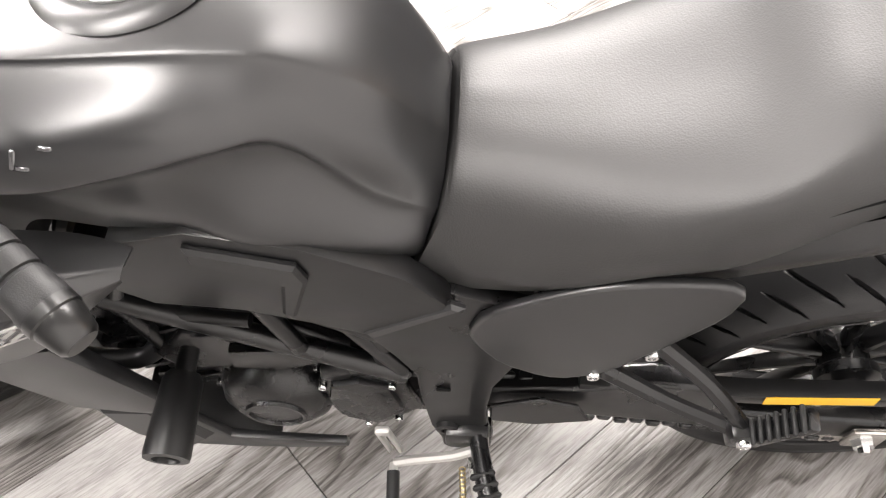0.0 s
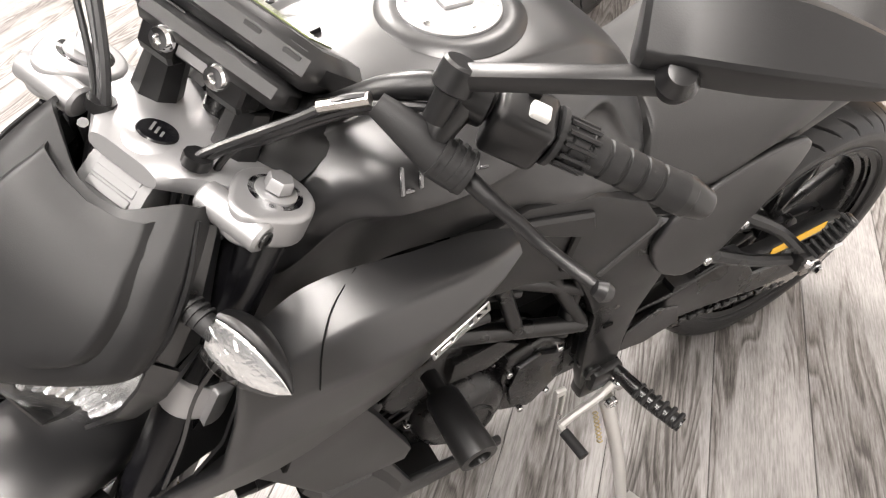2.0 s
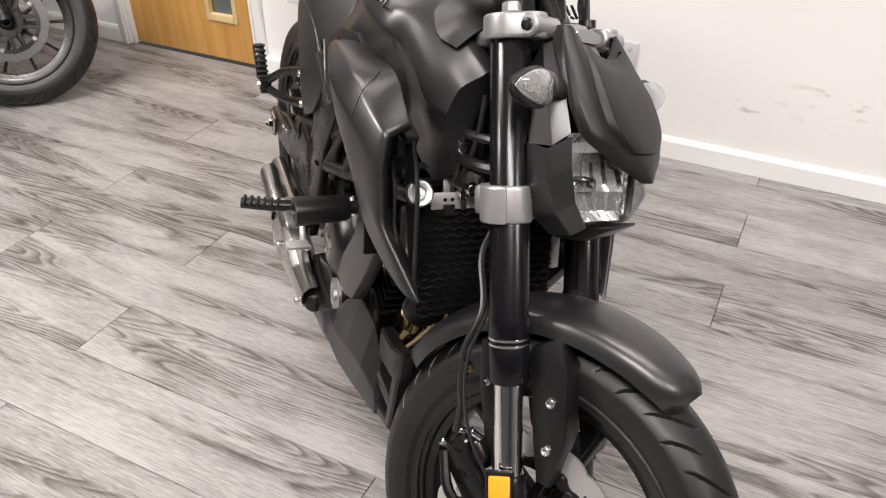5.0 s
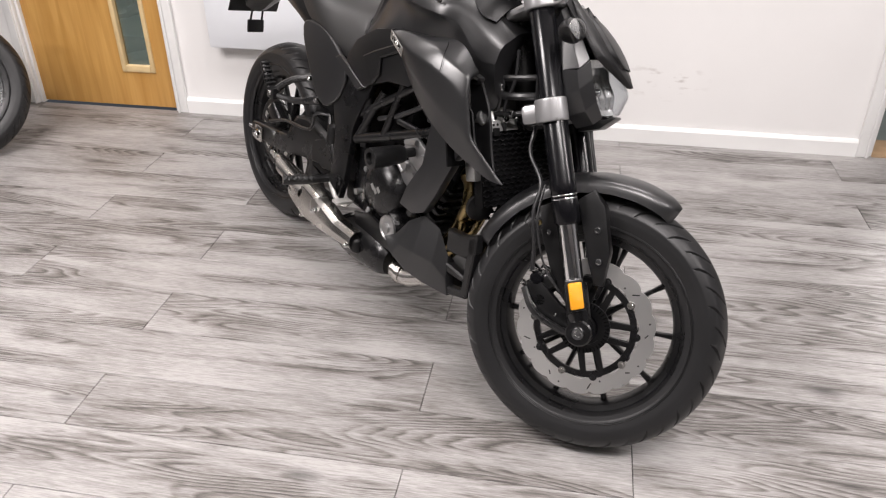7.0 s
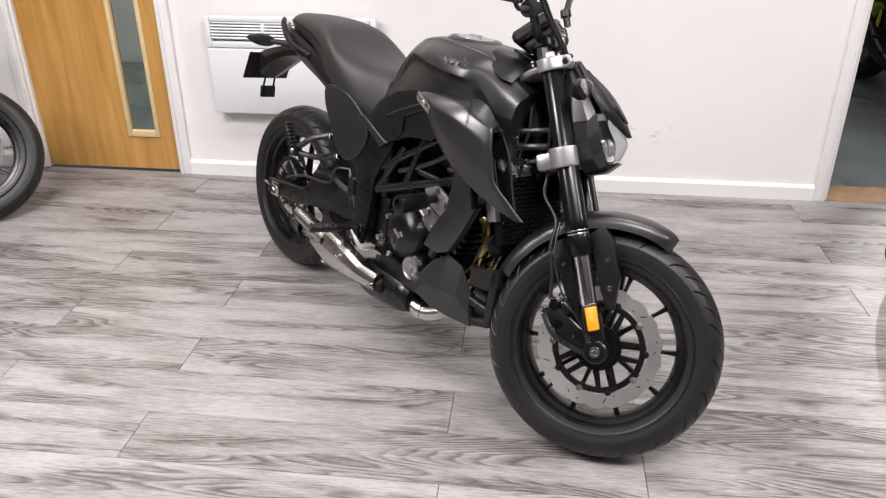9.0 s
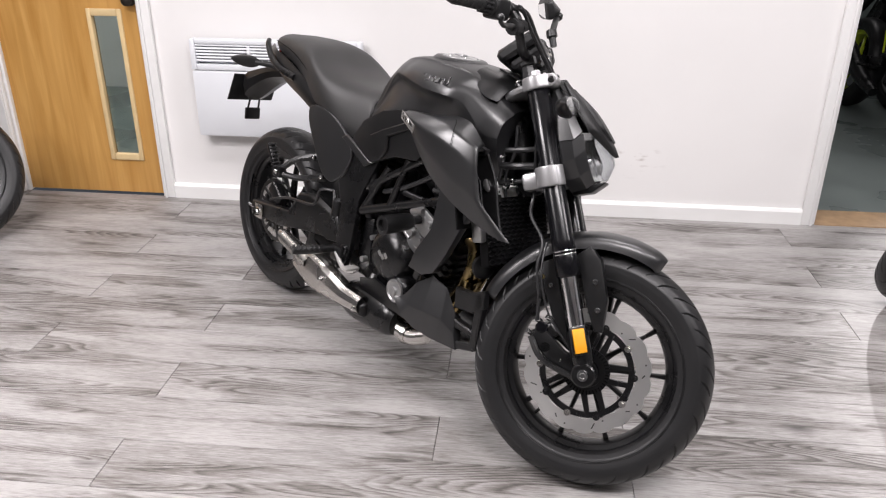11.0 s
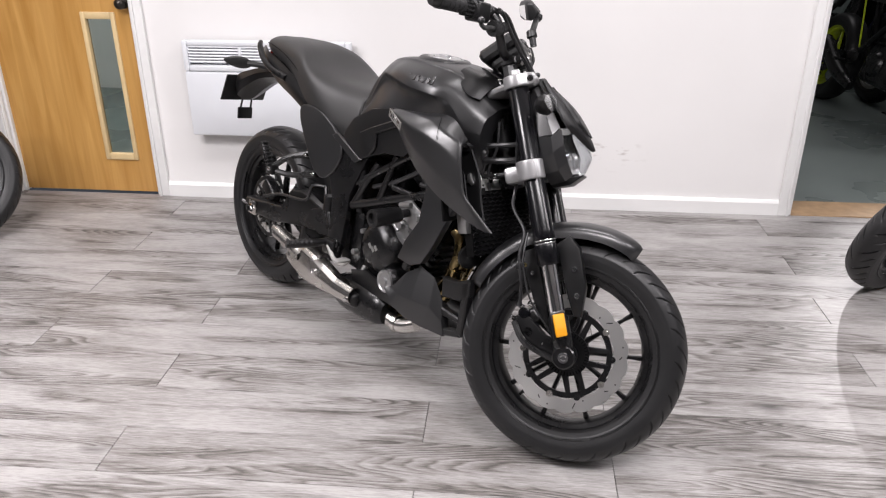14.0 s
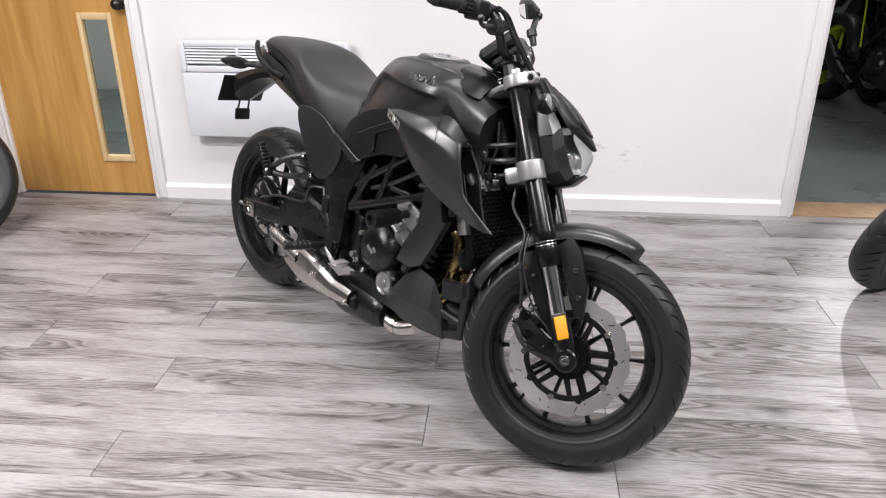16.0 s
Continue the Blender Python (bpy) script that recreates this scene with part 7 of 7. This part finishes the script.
# chain run with links, left side
ch = []
for z0, z1, x0, x1 in ((.415, .385, .64, .02), (.315, .215, .64, .02)):
    n = 26
    for i in range(n):
        t = (i + 0.5) / n
        ch.append(box((0.020, 0.010 if i % 2 else 0.015, 0.013), Matrix.Translation((x0 + (x1 - x0) * t, 0.100, z0 + (z1 - z0) * t)) @ pose(0, 0, 0, 0, math.degrees(math.atan2(z0 - z1, x0 - x1)) * -1, 0), 0.003, 1))
part("drive_chain", join(*ch), M_SATIN, moto, "black drive chain")["kind"] = "stuff"
part("rear_sprocket", lathe([(0.060, 0.0965), (0.094, 0.0965), (0.094, 0.1035), (0.060, 0.1035)], (RX, 0, RR), (0, 1, 0), 80, wave=lambda a: 0.003 * math.cos(40 * a), closed=True), M_STEEL, moto, "steel rear sprocket")
part("chain_guard", plate([(.42, .435), (.20, .410), (.02, .415), (-.02, .400), (.02, .392), (.20, .388), (.42, .410)], 0.092, 0.120, 0.004, 2), M_PLASTIC, moto, "black chain guard")
part("warning_sticker", box((0.135, 0.0012, 0.022), Matrix.Translation((.118, .1215, .410)) @ pose(0, 0, 0, 0, 4, 0), 0), M_YELLOW, moto, "yellow warning sticker strip", smooth=False)
# --- side stand, gear lever, brake pedal ---
FOOT = Vector((0.538, 0.285, 0.057))
sp = Vector((0.545, 0.165, 0.262))
stand = part("side_stand", join(tube([sp, sp * 0.5 + FOOT * 0.5 + Vector((-0.004, 0.004, 0)), FOOT], [0.014, 0.0115, 0.0095], 10, 3)), M_STAND, moto, "silver side stand")
part("stand_foot", box((0.060, 0.030, 0.008), Matrix.Translation(FOOT + Vector((-0.006, 0.006, -0.001))) @ pose(0, 0, 0, LEAN_DEG, 0, 15), 0.003), M_STAND, stand)
part("stand_bracket", box((0.07, 0.03, 0.06), Matrix.Translation((0.56, 0.138, 0.295)), 0.008), M_SATIN, moto)
part("stand_bolt", bolt(sp + Vector((0, 0.014, 0)), (0, 1, 0), 0.012, 0.007), M_CHROME, moto)
part("stand_spring", join(*[lathe([(0.0040, -0.0013), (0.0055, 0), (0.0040, 0.0013)], sp * (1 - (0.08 + 0.035 * i)) + FOOT * (0.08 + 0.035 * i) + Vector((0.022, 0.0, -0.01)), FOOT - sp, 10) for i in range(8)]), M_BRASS, moto, "brass-coloured stand spring")
gl = part("gear_lever", join(tube([(.545, .170, .318), (.580, .176, .302), (.630, .180, .292), (.660, .184, .286)], 0.007, 8, 4), tube([(.660, .184, .286), (.660, .205, .286)], 0.006, 8, 1)), M_STAND, moto, "silver gear lever")
part("gear_toe_peg", tube([(.660, .196, .286), (.657, .245, .287)], 0.009, 10, 1), M_GRIP, gl)
part("gear_link", join(*[box((0.005, 0.010, 0.085), Matrix.Translation((.664 + dx, .168, .335)) @ pose(0, 0, 0, 0, 8, 0), 0.002) for dx in (-0.007, 0.007)], box((0.019, 0.010, 0.016), Matrix.Translation((.669, .168, .372)), 0.003)), M_STAND, gl, "slotted silver gear link")
part("gear_pivot", lathe([(0, 0.008), (0.010, 0.008), (0.012, 0.004), (0.012, -0.01)], (.543, .176, .318), (0, 1, 0), 16), M_CHROME, gl)
bp = part("brake_pedal", tube([(.560, -.160, .330), (.610, -.168, .300), (.665, -.172, .305), (.695, -.175, .325)], 0.007, 8, 4), M_STAND, moto, "silver rear brake pedal")
part("pedal_tread", box((0.030, 0.050, 0.008), Matrix.Translation((.690, -.198, .328)), 0.003), M_STAND, bp)
part("rear_reservoir", lathe([(0, 0.05), (0.016, 0.05), (0.018, 0.045), (0.018, 0.0), (0, 0)], (.50, -.130, .43), (0.1, 0, 1), 18), M_PLASTIC, moto)
part("master_cylinder", tube([(.545, -.135, .36), (.50, -.133, .44), (.47, -.125, .50)], [0.012, 0.010, 0.007], 10, 3), M_SATIN, moto)
part("rear_brake_hose", tube([(.47, -.125, .50), (.42, -.145, .49), (.38, -.14, .43), (.20, -.125, .40), (.08, -.12, .36)], 0.005, 8, 5), M_CABLE, moto)
part("rear_caliper", box((0.09, 0.04, 0.05), Matrix.Translation((0.07, -0.082, 0.375)) @ pose(0, 0, 0, 0, 35, 0), 0.010, 3), M_SATIN, moto)


# ---- other motorcycles ----
def parked_motorcycle(label, front_or_rear, contact, heading, steer_deg, rim_mat, body_mat, front=True, accent=None):
    """A simpler motorcycle: contact is where the named wheel stands; heading in degrees from +x."""
    wb = 1.40
    hx, hy = math.cos(radians(heading)), math.sin(radians(heading))
    ox, oy = (contact[0] - wb * hx, contact[1] - wb * hy) if front_or_rear == "front" else contact[:2]
    m = thing("motorcycle", label, "motorcycle", pose(ox, oy, contact[2] if len(contact) > 2 else 0.0, -12, 0, heading), group="parked motorcycles")
    ax = Vector((wb, 0, 0.30))
    d, n = FD, FN
    hd = ax - n * 0.05
    S = Matrix.Translation(hd) @ Matrix.Rotation(radians(steer_deg), 4, d) @ Matrix.Translation(-hd)
    P = lambda h, y=0.0, k=0.0: ax + d * h + n * k + Vector((0, y, 0))
    wheel(m, "front_wheel", ax, 0.305, 0.056, 10, rim_mat, steer=S, tyre_grooves=True, disc_r=0.145, label="parked")
    wheel(m, "rear_wheel", (0, 0, 0.305), 0.310, 0.072, 5, rim_mat, tyre_grooves=False, disc_r=0.115, label="parked")
    for s in (1, -1):
        part("fork_leg", join(tube([P(0.0, s * 0.10), P(0.30, s * 0.10)], 0.027, 14, 1), tube([P(0.29, s * 0.10), P(0.74, s * 0.10)], 0.022, 14, 1)), M_SATIN, m, steer=S)
        part("swing_arm", plate([(0.52, 0.36), (0.52, 0.41), (0.25, 0.38), (-0.05, 0.33), (-0.05, 0.275), (0.25, 0.30)], s * 0.088, s * 0.118, 0.006), M_SATIN, m)
        part("frame_tube", tube([(1.02, s * 0.05, 0.82), (0.80, s * 0.12, 0.66), (0.52, s * 0.12, 0.42)], 0.020, 10, 3), M_SATIN, m)
        part("handlebar", tube([P(0.80, 0, -0.03), P(0.83, s * 0.12, -0.03), P(0.86, s * 0.22, -0.05), P(0.85, s * 0.37, -0.11)], 0.012, 10, 4), M_SATIN, m, steer=S)
        part("grip", tube([P(0.857, s * 0.25, -0.06), P(0.85, s * 0.37, -0.11)], 0.017, 12, 1), M_GRIP, m, steer=S)
        part("footpeg", tube([(0.50, s * 0.13, 0.34), (0.49, s * 0.25, 0.34)], 0.011, 8, 1), M_SATIN, m)
    rows = []
    for a, w in ((70, 0.04), (80, 0.062), (105, 0.07), (135, 0.07), (158, 0.055)):
        ca, sa = math.cos(radians(a)), math.sin(radians(a))
        rows.append([(ax.x + (0.340 + dr) * ca, y * w, ax.z + (0.340 + dr) * sa) for y, dr in ((-1, -0.03), (-0.8, -0.004), (0, 0.006), (0.8, -0.004), (1, -0.03))])
    part("front_fender", skin(rows, 4, 4, 0.003), body_mat, m, steer=S)
    part("headlamp", sym_body([(P(0.55, 0, 0.02).x, [(0, 0.90), (0.07, 0.88), (0.09, 0.80), (0, 0.74)]), (P(0.55, 0, 0.10).x, [(0, 0.87), (0.06, 0.85), (0.075, 0.80), (0, 0.75)])], 4, 3), M_PLASTIC, m, steer=S)
    part("fuel_tank", sym_body([(0.56, [(0, 0.84), (0.08, 0.80), (0.10, 0.76)]), (0.70, [(0, 0.95), (0.11, 0.90), (0.13, 0.79)]), (0.90, [(0, 0.96), (0.15, 0.90), (0.14, 0.78)]), (1.04, [(0, 0.90), (0.11, 0.86), (0.09, 0.72)])], 5, 5), body_mat, m)
    part("seat", sym_body([(0.57, [(0, 0.83), (0.08, 0.80), (0.09, 0.73)]), (0.40, [(0, 0.82), (0.13, 0.80), (0.13, 0.74)]), (0.20, [(0, 0.90), (0.11, 0.88), (0.11, 0.82)]), (-0.02, [(0, 0.92), (0.07, 0.90), (0.07, 0.87)])], 5, 4), M_SEAT, m)
    part("engine", join(box((0.36, 0.24, 0.26), Matrix.Translation((0.78, 0, 0.38)), 0.04, 3), box((0.17, 0.22, 0.22), Matrix.Translation((0.90, 0, 0.56)) @ pose(0, 0, 0, 0, 20, 0), 0.02), lathe([(0, 0.15), (0.06, 0.15), (0.08, 0.13), (0.085, 0.10)], (0.76, 0, 0.38), (0, 1, 0), 24), lathe([(0, -0.15), (0.06, -0.15), (0.08, -0.13), (0.085, -0.10)], (0.76, 0, 0.38), (0, 1, 0), 24)), M_ENGINE, m)
    part("radiator", box((0.04, 0.26, 0.20), Matrix.Translation((1.06, 0, 0.56)) @ pose(0, 0, 0, 0, -20, 0), 0.006), M_DARK, m)
    part("silencer", tube([(0.62, -0.14, 0.20), (0.42, -0.17, 0.27), (0.18, -0.20, 0.42)], [0.03, 0.05, 0.045], 16, 4), M_SATIN, m)
    part("side_stand", tube([(0.56, 0.14, 0.28), (0.50, 0.255, 0.065)], 0.011, 8, 1), M_SATIN, m)
    part("stand_foot", box((0.08, 0.045, 0.008), Matrix.Translation((0.49, 0.262, 0.062)) @ pose(0, 0, 0, 12, 0, 10), 0.003), M_SATIN, m)
    part("tail", sym_body([(0.15, [(0, 0.84), (0.07, 0.83), (0.06, 0.78), (0, 0.77)]), (-0.12, [(0, 0.89), (0.05, 0.88), (0.05, 0.83), (0, 0.82)])], 3, 2), M_PLASTIC, m)
    part("plate_hanger", tube([(-0.05, 0, 0.82), (-0.18, 0, 0.74), (-0.26, 0, 0.64)], [0.035, 0.03, 0.025], 10, 3), M_PLASTIC, m)
    if accent:
        for s in (1, -1):
            part("accent_line", tube([(0.30, s * 0.125, 0.80), (0.42, s * 0.135, 0.62), (0.52, s * 0.135, 0.44)], 0.006, 6, 3), accent, m)
    return m


M_PURPLE = mat("dark_violet_paint", (0.020, 0.014, 0.05), 0.3, coat=0.4)
parked_motorcycle("black motorcycle parked in a row with black cast wheels", "front", (2.42, 0.03), 183, 38, M_SATIN, M_PAINT)
parked_motorcycle("black motorcycle parked in a row on its side stand", "front", (2.46, 0.87), 182, 30, M_SATIN, M_PLASTIC)
parked_motorcycle("black motorcycle at the end of a parked row", "front", (2.45, 1.56), 181, 30, M_SATIN, M_PAINT)
parked_motorcycle("black motorcycle standing in front of the doorway", "front", (-1.49, 0.05), -8, 38, M_SATIN, M_PAINT)
parked_motorcycle("black motorcycle with lime-yellow wheels in the workshop", "rear", (-2.24, -3.05, -0.006), 94, 10, M_LIME, M_PLASTIC, accent=M_LIME)
parked_motorcycle("dark violet motorcycle in the workshop", "rear", (-2.40, -4.35, -0.006), 96, 0, M_CASTALU, M_PURPLE)


# ---- floor planks ----
floor = thing("floor", "grey limed-oak effect plank floor with fine dark joints", "floor", kind="structure")
slab("underlay", (X0, WALL_Y + 0.0, -0.05), (X1, Y1, -0.006), M_SUBFLOOR, floor)
PW, PL = 0.193, 1.37


def plank_mesh(length, width):
    bm = box((length - 0.0016, width - 0.0014, 0.010), Matrix.Translation((0, 0, -0.005)), 0.0012, 1)
    me = bpy.data.meshes.new("plank")
    bm.to_mesh(me)
    bm.free()
    me.materials.append(M_PLANK)
    return me


_full = plank_mesh(PL, PW)
_cut = {}
for k in range(-6, 37):
    y0 = 0.383 + PW * k
    y_lo, y_hi = max(y0, WALL_Y), min(y0 + PW, Y1)
    if y_hi - y_lo < 0.02:
        continue
    start = (1.09 if k % 2 == 0 else 0.238) - PL * 5
    for i in range(9):
        a, b = max(start + i * PL, X0), min(start + (i + 1) * PL, X1)
        if b - a < 0.02:
            continue
        if b - a > PL - 1e-6 and y_hi - y_lo > PW - 1e-6:
            me = _full
        else:
            key = (round(b - a, 3), round(y_hi - y_lo, 3))
            me = _cut.setdefault(key, None) or plank_mesh(b - a, y_hi - y_lo)
            _cut[key] = me
        ob = new("plank", me)
        ob.parent = floor
        ob.location = ((a + b) / 2, (y_lo + y_hi) / 2, 0)
